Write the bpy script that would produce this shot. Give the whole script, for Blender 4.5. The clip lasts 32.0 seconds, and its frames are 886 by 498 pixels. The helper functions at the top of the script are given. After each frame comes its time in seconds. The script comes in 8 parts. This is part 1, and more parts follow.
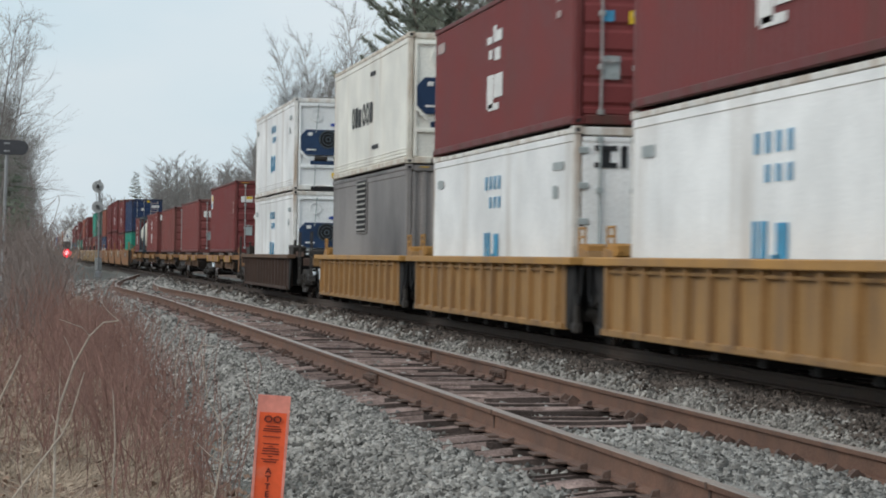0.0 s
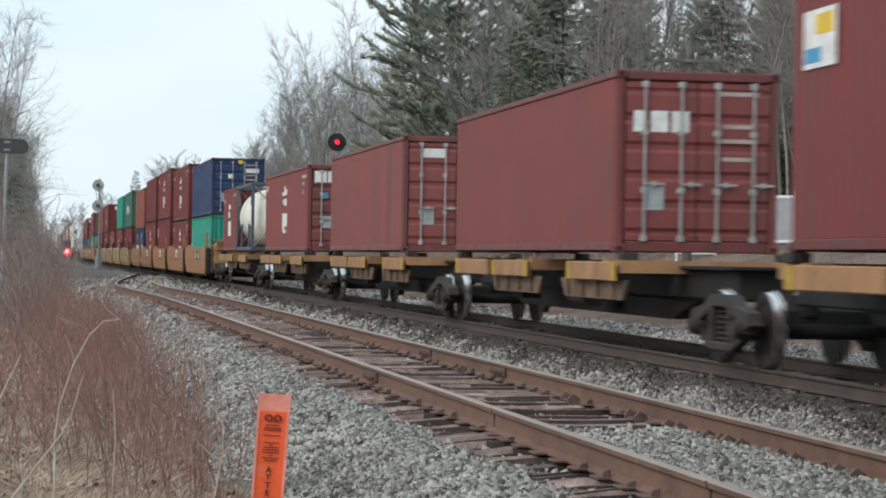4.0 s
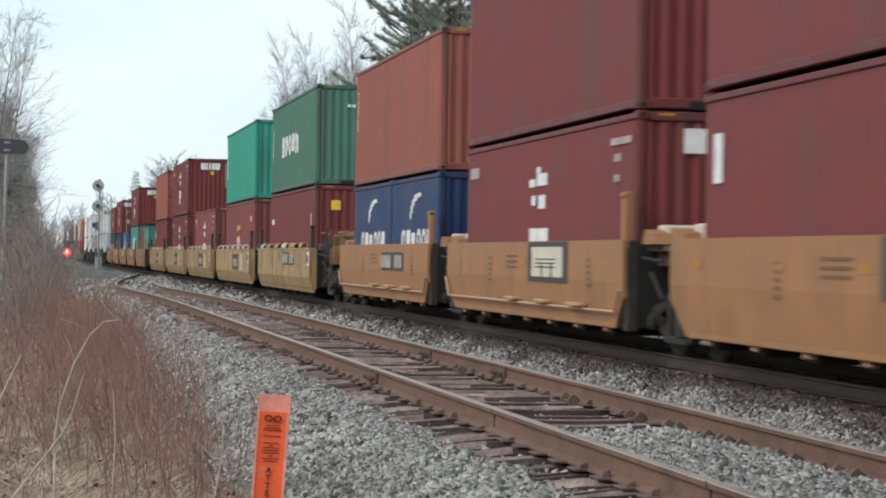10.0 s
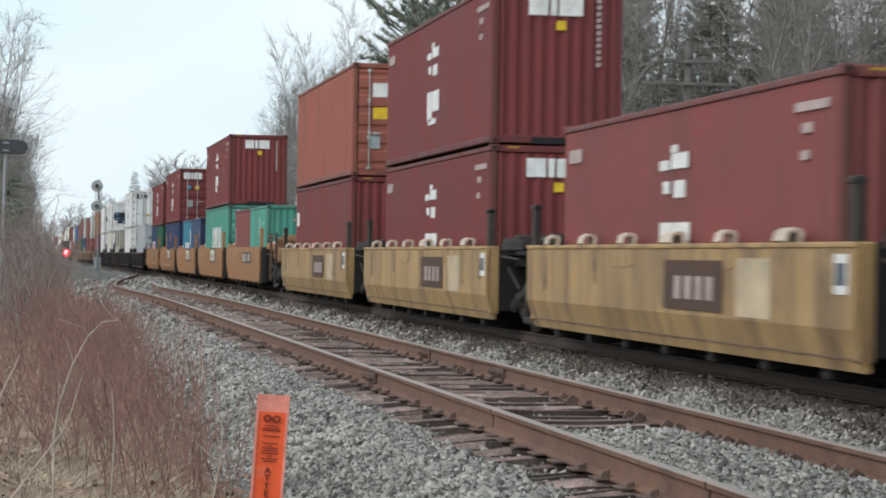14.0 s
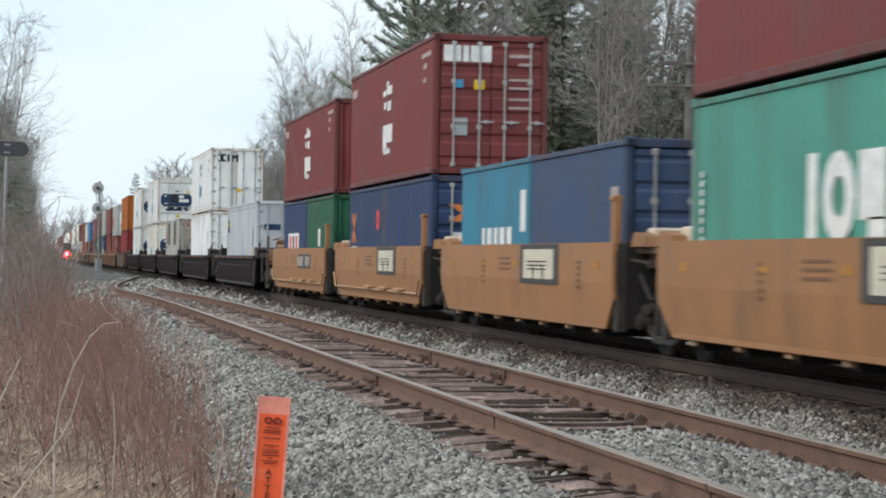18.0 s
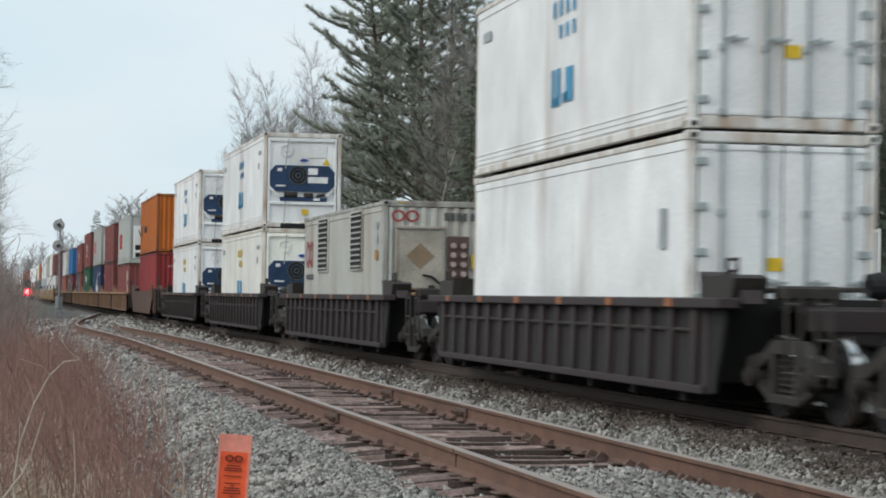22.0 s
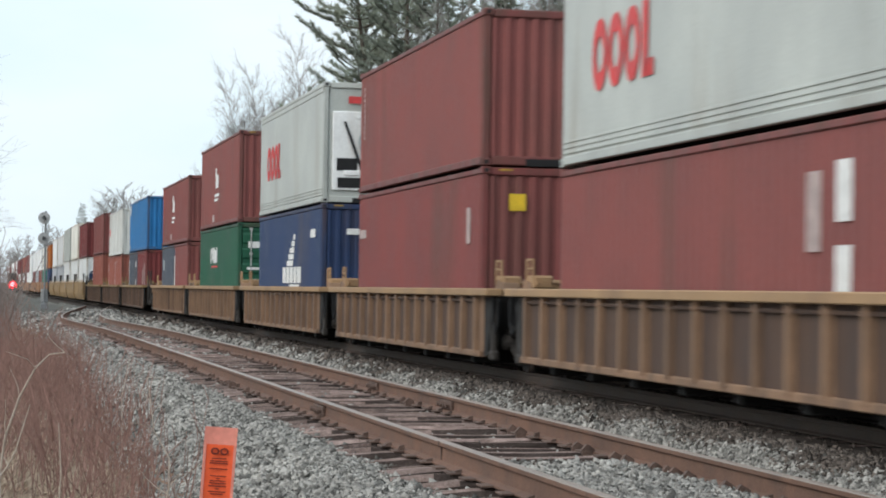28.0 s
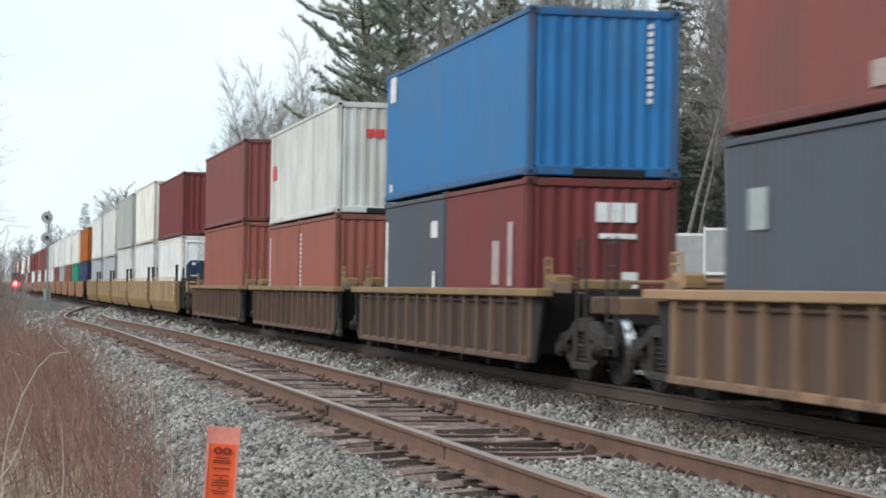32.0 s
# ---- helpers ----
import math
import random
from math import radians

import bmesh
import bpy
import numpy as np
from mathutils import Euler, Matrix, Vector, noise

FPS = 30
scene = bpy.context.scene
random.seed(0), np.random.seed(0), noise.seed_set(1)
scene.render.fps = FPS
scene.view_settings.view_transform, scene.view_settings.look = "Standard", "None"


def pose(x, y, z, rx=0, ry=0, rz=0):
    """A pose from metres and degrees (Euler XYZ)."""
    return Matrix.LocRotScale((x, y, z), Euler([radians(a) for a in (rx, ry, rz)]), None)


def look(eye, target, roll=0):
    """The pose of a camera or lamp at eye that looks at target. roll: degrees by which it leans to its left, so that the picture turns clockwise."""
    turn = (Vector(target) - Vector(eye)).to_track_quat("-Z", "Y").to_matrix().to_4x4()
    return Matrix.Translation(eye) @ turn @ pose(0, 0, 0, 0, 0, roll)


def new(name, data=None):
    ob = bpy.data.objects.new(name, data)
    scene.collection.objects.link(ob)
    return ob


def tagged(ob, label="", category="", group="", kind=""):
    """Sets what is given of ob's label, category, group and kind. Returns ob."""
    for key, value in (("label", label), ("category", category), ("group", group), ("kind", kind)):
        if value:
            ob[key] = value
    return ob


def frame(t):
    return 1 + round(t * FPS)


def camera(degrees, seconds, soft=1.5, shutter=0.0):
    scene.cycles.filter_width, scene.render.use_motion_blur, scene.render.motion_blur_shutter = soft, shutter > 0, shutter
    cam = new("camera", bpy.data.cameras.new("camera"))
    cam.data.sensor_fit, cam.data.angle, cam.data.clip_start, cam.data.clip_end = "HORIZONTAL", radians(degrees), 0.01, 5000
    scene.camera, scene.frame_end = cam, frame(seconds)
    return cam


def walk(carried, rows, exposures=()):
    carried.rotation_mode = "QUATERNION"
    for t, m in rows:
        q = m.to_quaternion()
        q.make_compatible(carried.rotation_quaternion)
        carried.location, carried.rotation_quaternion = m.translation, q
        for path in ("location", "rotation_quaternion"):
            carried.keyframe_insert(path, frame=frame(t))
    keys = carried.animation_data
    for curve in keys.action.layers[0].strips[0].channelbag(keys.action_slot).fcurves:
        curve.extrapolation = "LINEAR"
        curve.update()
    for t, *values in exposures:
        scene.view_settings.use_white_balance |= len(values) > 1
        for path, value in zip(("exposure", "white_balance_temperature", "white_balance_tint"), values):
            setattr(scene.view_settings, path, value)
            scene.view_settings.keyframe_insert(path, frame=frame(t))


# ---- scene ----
EYE = (0.0, 0.0, 1.26)
ROLL = 0.9
# seconds, degrees to the right of the track, degrees up
PATH = [
    (0, 10.341, 0.238), (0.5, 10.359, 0.235), (1, 10.361, 0.235), (1.5, 10.359, 0.235), (2, 10.361, 0.234), (2.5, 10.342, 0.219),
    (3, 10.343, 0.218), (3.5, 10.341, 0.214), (5.5, 10.320, 0.192), (6, 10.322, 0.193), (6.5, 10.321, 0.213), (7, 10.319, 0.216),
    (7.5, 10.310, 0.224), (8, 10.315, 0.216), (8.5, 10.315, 0.216), (9, 10.309, 0.216), (9.5, 10.318, 0.216), (10, 10.336, 0.218),
    (10.5, 10.337, 0.214), (11, 10.337, 0.214), (11.5, 10.341, 0.217), (12, 10.365, 0.225), (12.5, 10.374, 0.215), (13, 10.368, 0.215),
    (13.5, 10.359, 0.218), (14, 10.362, 0.225), (14.5, 10.363, 0.234), (16.5, 10.378, 0.258), (17, 10.378, 0.259), (17.5, 10.378, 0.260),
    (18, 10.338, 0.275), (18.5, 10.336, 0.278), (19, 10.318, 0.278), (19.5, 10.320, 0.276), (20, 10.318, 0.268), (20.5, 10.491, 0.303),
    (21, 10.803, 0.483), (21.5, 11.047, 0.965), (22, 11.289, 1.231), (22.5, 11.500, 1.363), (23, 11.774, 1.241), (23.5, 11.795, 1.173),
    (24, 11.805, 1.152), (24.5, 11.816, 1.132), (25, 11.736, 1.128), (25.5, 11.734, 1.112), (27.5, 11.711, 1.065), (28, 11.650, 1.053),
    (28.5, 11.610, 1.062), (29, 11.591, 1.061), (29.5, 11.548, 1.061), (30, 11.527, 1.061), (30.5, 11.540, 1.040), (31, 11.549, 1.021),
    (31.5, 11.562, 1.016), (32, 11.579, 1.039),
]


def heading(yaw, pitch):
    a, b = radians(yaw), radians(pitch)
    aim = (EYE[0] + math.sin(a) * math.cos(b), EYE[1] + math.cos(a) * math.cos(b), EYE[2] + math.sin(b))
    return look(EYE, aim, ROLL)


EXPOSURES = [(0, -0.3), (1, -0.26), (2, -0.16), (3, -0.02), (4, 0.05), (6, 0.12), (14, 0.06), (19, 0.07), (21, 0.0), (22, -0.18), (23, -0.14), (24, -0.24), (25, -0.3), (26, -0.22), (27, 0.0), (28, 0.1), (30, 0.17), (32, 0.18)]
cam = camera(22.02, 32.0, soft=1.85, shutter=0.4)
walk(cam, [(t, heading(a, b)) for t, a, b in PATH], EXPOSURES)

# ---- light: overcast spring sky ----
SUN_AZ, SUN_EL = 242.0, 36.0
world = bpy.data.worlds.new("overcast_sky")
scene.world = world
world.use_nodes = True
wn, wl = world.node_tree.nodes, world.node_tree.links
wn.clear()
w_out = wn.new("ShaderNodeOutputWorld")
w_bg = wn.new("ShaderNodeBackground")
w_sky = wn.new("ShaderNodeTexSky")
w_sky.sky_type, w_sky.sun_disc = "NISHITA", False
w_sky.sun_elevation, w_sky.sun_rotation = radians(SUN_EL), radians(SUN_AZ)
w_sky.air_density, w_sky.dust_density, w_sky.ozone_density = 1.0, 3.0, 1.0
w_co = wn.new("ShaderNodeTexCoord")
w_map = wn.new("ShaderNodeMapping")
w_map.inputs["Scale"].default_value = (1.0, 1.0, 2.4)
w_noise = wn.new("ShaderNodeTexNoise")
w_noise.inputs["Scale"].default_value = 3.2
w_noise.inputs["Detail"].default_value = 5.0
w_ramp = wn.new("ShaderNodeValToRGB")
w_ramp.color_ramp.elements[0].position, w_ramp.color_ramp.elements[0].color = 0.36, (5.9, 7.3, 8.1, 1)
w_ramp.color_ramp.elements[1].position, w_ramp.color_ramp.elements[1].color = 0.66, (7.6, 8.1, 8.45, 1)
w_mix = wn.new("ShaderNodeMixRGB")
w_mix.inputs["Fac"].default_value = 0.88
wl.new(w_co.outputs["Generated"], w_map.inputs["Vector"])
wl.new(w_map.outputs["Vector"], w_noise.inputs["Vector"])
wl.new(w_noise.outputs["Fac"], w_ramp.inputs["Fac"])
wl.new(w_sky.outputs["Color"], w_mix.inputs["Color1"])
wl.new(w_ramp.outputs["Color"], w_mix.inputs["Color2"])
wl.new(w_mix.outputs["Color"], w_bg.inputs["Color"])
w_bg.inputs["Strength"].default_value = 0.132
wl.new(w_bg.outputs["Background"], w_out.inputs["Surface"])

sun = new("sun", bpy.data.lights.new("sun", "SUN"))
sun.data.energy, sun.data.angle, sun.data.color = 1.45, radians(30), (1.0, 0.97, 0.93)
sun_way = Vector((math.sin(radians(SUN_AZ)) * math.cos(radians(SUN_EL)), math.cos(radians(SUN_AZ)) * math.cos(radians(SUN_EL)), math.sin(radians(SUN_EL))))
sun.matrix_world = look(sun_way * 50, (0, 0, 0))


# ---- materials ----
MATS = {}


def mat(name, base, rough=0.6, metal=0.0, vary=0.25, scale=2.0, fine=40.0, bump=0.15, streak=0.0, dirt=None, dirt_amount=0.0, random_amount=0.0, spec=0.4):
    """A surface with coarse stains, fine grain, optional run-down streaks and a bump."""
    if name in MATS:
        return MATS[name]
    m = bpy.data.materials.new(name)
    m.use_nodes = True
    nt = m.node_tree
    n, l = nt.nodes, nt.links
    b = n["Principled BSDF"]
    b.inputs["Metallic"].default_value = metal
    b.inputs["Specular IOR Level"].default_value = spec
    co = n.new("ShaderNodeTexCoord")
    oi = n.new("ShaderNodeObjectInfo")
    shift = n.new("ShaderNodeVectorMath")
    shift.operation = "MULTIPLY_ADD"
    shift.inputs[1].default_value = (1, 1, 1)
    jump = n.new("ShaderNodeVectorMath")
    jump.operation = "SCALE"
    jump.inputs[0].default_value = (37.0, 51.0, 23.0)
    l.new(oi.outputs["Random"], jump.inputs["Scale"])
    l.new(co.outputs["Object"], shift.inputs[0])
    l.new(jump.outputs["Vector"], shift.inputs[2])

    def noise_at(s, detail, stretch=None):
        t = n.new("ShaderNodeTexNoise")
        t.inputs["Scale"].default_value = s
        t.inputs["Detail"].default_value = detail
        if stretch:
            mp = n.new("ShaderNodeMapping")
            mp.inputs["Scale"].default_value = stretch
            l.new(shift.outputs["Vector"], mp.inputs["Vector"])
            l.new(mp.outputs["Vector"], t.inputs["Vector"])
        else:
            l.new(shift.outputs["Vector"], t.inputs["Vector"])
        return t

    def level(src, lo, hi):
        r = n.new("ShaderNodeMapRange")
        r.inputs["From Min"].default_value, r.inputs["From Max"].default_value = 0.3, 0.7
        r.inputs["To Min"].default_value, r.inputs["To Max"].default_value = lo, hi
        l.new(src, r.inputs["Value"])
        return r.outputs["Result"]

    coarse, grain = noise_at(scale, 4), noise_at(fine, 3)
    col = n.new("ShaderNodeHueSaturation")
    col.inputs["Color"].default_value = (*base, 1)
    mul = n.new("ShaderNodeMath")
    mul.operation = "MULTIPLY"
    l.new(level(coarse.outputs["Fac"], 1 - vary, 1 + vary * 0.6), mul.inputs[0])
    l.new(level(grain.outputs["Fac"], 1 - vary * 0.5, 1 + vary * 0.5), mul.inputs[1])
    value = mul.outputs[0]
    if random_amount:
        each = n.new("ShaderNodeMapRange")
        each.inputs["To Min"].default_value, each.inputs["To Max"].default_value = 1 - random_amount, 1 + random_amount
        l.new(oi.outputs["Random"], each.inputs["Value"])
        m2 = n.new("ShaderNodeMath")
        m2.operation = "MULTIPLY"
        l.new(value, m2.inputs[0])
        l.new(each.outputs["Result"], m2.inputs[1])
        value = m2.outputs[0]
    l.new(value, col.inputs["Value"])
    out = col.outputs["Color"]
    if dirt is not None:
        d = noise_at(scale * 1.3, 6, (1.0, 1.0, 1.0 - 0.85 * min(streak, 1.0)) if streak else None)
        r = n.new("ShaderNodeMapRange")
        r.inputs["From Min"].default_value, r.inputs["From Max"].default_value = 0.62 - 0.25 * dirt_amount, 0.8
        r.inputs["To Max"].default_value = min(1.0, 0.35 + dirt_amount)
        l.new(d.outputs["Fac"], r.inputs["Value"])
        mx = n.new("ShaderNodeMixRGB")
        mx.inputs["Color2"].default_value = (*dirt, 1)
        l.new(r.outputs["Result"], mx.inputs["Fac"])
        l.new(out, mx.inputs["Color1"])
        out = mx.outputs["Color"]
    l.new(out, b.inputs["Base Color"])
    l.new(level(coarse.outputs["Fac"], max(0.05, rough - 0.1), min(1.0, rough + 0.1)), b.inputs["Roughness"])
    if bump:
        bp = n.new("ShaderNodeBump")
        bp.inputs["Strength"].default_value = bump
        bp.inputs["Distance"].default_value = 0.02
        l.new(grain.outputs["Fac"], bp.inputs["Height"])
        l.new(bp.outputs["Normal"], b.inputs["Normal"])
    MATS[name] = m
    return m


def paint(name, base, rough=0.5, amount=0.25, dirt=(0.09, 0.06, 0.045), scale=0.7):
    return mat(name, base, rough, 0.0, 0.17, scale, 30.0, 0.05, 1.0, dirt, amount + 0.1, 0.06)


def glow(name, base, strength):
    m = bpy.data.materials.new(name)
    m.use_nodes = True
    b = m.node_tree.nodes["Principled BSDF"]
    b.inputs["Base Color"].default_value = (*base, 1)
    b.inputs["Emission Color"].default_value = (*base, 1)
    b.inputs["Emission Strength"].default_value = strength
    return m


BOX = {
    "maroon": paint("maroon_paint", (0.177, 0.0346, 0.0339), 0.55, 0.18),
    "maroon2": paint("faded_maroon_paint", (0.213, 0.0574, 0.053), 0.6, 0.25),
    "brown": paint("brown_red_paint", (0.221, 0.0662, 0.0589), 0.6, 0.22),
    "rust": paint("orange_brown_paint", (0.294, 0.092, 0.0662), 0.6, 0.2),
    "red": paint("red_paint", (0.28, 0.0294, 0.0309), 0.5, 0.18),
    "navy": paint("navy_paint", (0.019, 0.044, 0.118), 0.45, 0.12),
    "navy2": paint("deep_blue_paint", (0.021, 0.044, 0.115), 0.5, 0.12),
    "steelblue": paint("grey_blue_paint", (0.0423, 0.0719, 0.144), 0.55, 0.2),
    "lightblue": paint("sea_blue_paint", (0.0335, 0.191, 0.287), 0.5, 0.2),
    "blue": paint("bright_blue_paint", (0.018, 0.16, 0.39), 0.45, 0.2, (0.12, 0.16, 0.1)),
    "teal": paint("jade_paint", (0.0191, 0.287, 0.206), 0.5, 0.15),
    "seagreen": paint("faded_sea_green_paint", (0.0718, 0.287, 0.224), 0.55, 0.25),
    "green": paint("dark_green_paint", (0.0127, 0.0938, 0.0508), 0.5, 0.15),
    "oldgreen": paint("weathered_green_paint", (0.0626, 0.169, 0.121), 0.6, 0.3),
    "white": paint("white_panel_paint", (0.861, 0.871, 0.861), 0.45, 0.2, (0.3, 0.22, 0.14)),
    "cream": paint("cream_panel_paint", (0.832, 0.822, 0.749), 0.5, 0.12, (0.4, 0.3, 0.2)),
    "grey": paint("pale_grey_paint", (0.442, 0.464, 0.434), 0.5, 0.2, (0.25, 0.2, 0.15)),
    "silver": paint("cool_grey_panel_paint", (0.46, 0.48, 0.51), 0.45, 0.15, (0.25, 0.22, 0.2)),
    "slate": paint("slate_paint", (0.0698, 0.0834, 0.107), 0.55, 0.25),
    "genset": paint("aged_pale_green_grey_paint", (0.48, 0.48, 0.435), 0.6, 0.45, (0.22, 0.13, 0.07)),
    "soot": mat("sooty_grey_paint", (0.264, 0.248, 0.24), 0.65, 0.0, 0.2, 0.22, 30.0, 0.05, 0.15, (0.04, 0.04, 0.046), 0.75),
    "chalk": paint("chalky_white_paint", (0.6, 0.61, 0.58), 0.55, 0.3, (0.3, 0.24, 0.18)),
    "orange": paint("orange_paint", (0.456, 0.125, 0.0147), 0.5, 0.2),
}
BOX_FRAME = {"white": paint("rust_run_white_frame_paint", (0.74, 0.73, 0.69), 0.5, 0.62, (0.34, 0.2, 0.1), 3.0), "cream": paint("rust_run_cream_frame_paint", (0.72, 0.69, 0.6), 0.5, 0.7, (0.34, 0.18, 0.08), 3.0)}
for key, body in list(BOX.items()):
    if key not in BOX_FRAME and key not in ("grey", "silver", "soot", "chalk"):
        tone = [k for k in body.node_tree.nodes if k.bl_idname == "ShaderNodeHueSaturation"][0].inputs["Color"].default_value
        BOX_FRAME[key] = paint(body.name.replace("_paint", "_rusted_frame_paint"), tuple(0.82 * c for c in tone[:3]), 0.6, 0.6, (0.085, 0.05, 0.036), 2.6)
WAGON = {
    "ochre": paint("ochre_wagon_paint", (0.325, 0.181, 0.0679), 0.65, 0.4, (0.12, 0.075, 0.05), 1.7),
    "tan": paint("tan_wagon_paint", (0.331, 0.155, 0.064), 0.6, 0.15, (0.16, 0.1, 0.06), 1.7),
    "yellow": paint("faded_yellow_wagon_paint", (0.412, 0.265, 0.118), 0.65, 0.62, (0.14, 0.085, 0.055), 1.7),
    "brown": paint("brown_wagon_paint", (0.0736, 0.0442, 0.0331), 0.75, 0.3, (0.045, 0.035, 0.03)),
    "black": paint("sooty_brown_wagon_paint", (0.046, 0.034, 0.034), 0.75, 0.3, (0.03, 0.026, 0.024)),
    "rusty": paint("weathered_tan_brown_wagon_paint", (0.25, 0.15, 0.092), 0.75, 0.65, (0.085, 0.055, 0.04), 1.7),
    "rusty2": paint("weathered_brown_wagon_paint", (0.15, 0.092, 0.063), 0.75, 0.65, (0.07, 0.045, 0.035), 1.7),
    "ochre_plate": paint("dull_ochre_plate_paint", (0.332, 0.189, 0.0717), 0.7, 0.45, (0.11, 0.07, 0.05), 2.2),
    "ochre_chord": paint("orange_chord_paint", (0.415, 0.219, 0.0604), 0.6, 0.3, (0.2, 0.12, 0.07)),
    # both rusty plates: rust, and the ribs' shade painted in as a darker brown
    "rusty_plate": paint("rust_brown_plate_paint", (0.1, 0.06, 0.042), 0.8, 0.8, (0.06, 0.04, 0.035), 2.2),
    "rusty_chord": paint("pale_yellow_chord_paint", (0.353, 0.221, 0.118), 0.7, 0.35, (0.18, 0.11, 0.07)),
    "rusty2_plate": paint("dark_brown_plate_paint", (0.06, 0.038, 0.029), 0.8, 0.7, (0.05, 0.035, 0.03), 2.2),
    "rusty2_chord": paint("dull_yellow_chord_paint", (0.265, 0.169, 0.0736), 0.7, 0.45, (0.12, 0.08, 0.05)),
    "black_plate": paint("soot_black_plate_paint", (0.0266, 0.0238, 0.0238), 0.8, 0.3, (0.02, 0.018, 0.017)),
    "brown_chord": paint("worn_brown_chord_paint", (0.131, 0.0743, 0.0437), 0.7, 0.4, (0.06, 0.045, 0.035)),
    "earth": paint("earth_brown_wagon_paint", (0.103, 0.0589, 0.0412), 0.7, 0.35, (0.1, 0.07, 0.05), 1.7),
}
M_TANPIPE = mat("pale_tan_rail_paint", (0.47, 0.28, 0.16), 0.6, 0.0, 0.2, 5, 40, 0.1)
M_GUIDE = mat("chalky_guide_paint", (0.6, 0.5, 0.4), 0.7, 0.0, 0.25, 5, 40, 0.1)
M_RUN = mat("dirty_yellow_paint", (0.27, 0.18, 0.1), 0.75, 0.0, 0.5, 3.0, 30, 0.05)
M_STAIN = mat("brown_run_down_dirt", (0.16, 0.1, 0.07), 0.8, 0.0, 0.4, 2.0, 30, 0.05)
M_STEEL = mat("grimy_steel", (0.055, 0.048, 0.043), 0.7, 0.4, 0.35, 6, 60, 0.3)
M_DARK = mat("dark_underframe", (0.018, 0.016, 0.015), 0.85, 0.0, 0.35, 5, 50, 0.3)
M_TREAD = mat("polished_wheel_tread", (0.75, 0.75, 0.74), 0.25, 1.0, 0.1, 8, 60, 0.02)
M_GALV = mat("galvanised_steel", (0.42, 0.42, 0.41), 0.5, 0.5, 0.2, 9, 60, 0.05)
M_YEL = mat("worn_yellow_paint", (0.43, 0.27, 0.035), 0.6, 0.0, 0.3, 8, 50, 0.1)
M_WHITE = mat("white_lettering", (0.74, 0.74, 0.72), 0.6, 0.0, 0.18, 5, 40, 0.03)
M_PALE = mat("faded_lettering", (0.42, 0.33, 0.31), 0.65, 0.0, 0.25, 5, 40, 0.03)
M_GREYPLATE = mat("smudged_grey_plate", (0.34, 0.3, 0.26), 0.6, 0.0, 0.55, 7, 30, 0.03)
M_DULLYEL = mat("dull_amber_reflector", (0.42, 0.19, 0.03), 0.6, 0.0, 0.3, 8, 50, 0.1)
M_WORNRED = mat("worn_dark_red_lettering", (0.33, 0.06, 0.06), 0.65, 0.0, 0.3, 8, 40, 0.03)
M_DARKMARK = mat("dark_grey_lettering", (0.09, 0.095, 0.095), 0.65, 0.0, 0.3, 8, 40, 0.03)
M_LOUVRE = mat("dirty_louvre_slats", (0.3, 0.29, 0.26), 0.7, 0.0, 0.3, 4, 40, 0.05)
M_PANEL = mat("grey_black_panel_paint", (0.05, 0.045, 0.042), 0.6, 0.0, 0.2, 5, 40, 0.03)
M_CREAMMARK = mat("cream_lettering", (0.62, 0.57, 0.45), 0.6, 0.0, 0.18, 5, 40, 0.03)
M_BLUEMARK = mat("blue_lettering", (0.06, 0.3, 0.5), 0.6, 0.0, 0.2, 5, 40, 0.03)
M_GREYMARK = mat("grey_lettering", (0.36, 0.4, 0.4), 0.6, 0.0, 0.2, 5, 40, 0.03)
M_BLACKMARK = mat("black_lettering", (0.02, 0.022, 0.025), 0.6, 0.0, 0.2, 5, 40, 0.03)
M_REDMARK = mat("red_lettering", (0.62, 0.06, 0.06), 0.6, 0.0, 0.2, 5, 40, 0.03)
M_YELMARK = mat("yellow_label", (0.75, 0.5, 0.03), 0.6, 0.0, 0.2, 5, 40, 0.03)
M_COOL = mat("dark_blue_cooling_unit", (0.018, 0.045, 0.105), 0.45, 0.1, 0.3, 3, 30, 0.1)
# black parts, and flat sheets that paint the shade inside holes and slots
M_BLACK = mat("black_and_recess_shade", (0.012, 0.012, 0.013), 0.8, 0.0, 0.2, 4, 30, 0.05)
M_TANK = mat("cream_tank_shell", (0.82, 0.79, 0.69), 0.4, 0.0, 0.12, 1.2, 30, 0.03, 1.0, (0.16, 0.13, 0.1), 0.22)
M_DIRTROD = mat("soot_marked_cream_rod", (0.26, 0.24, 0.2), 0.6, 0.0, 0.5, 6, 40, 0.1)
M_TFRAME = mat("grey_tank_frame", (0.07, 0.09, 0.11), 0.55, 0.0, 0.2, 4, 40, 0.08)


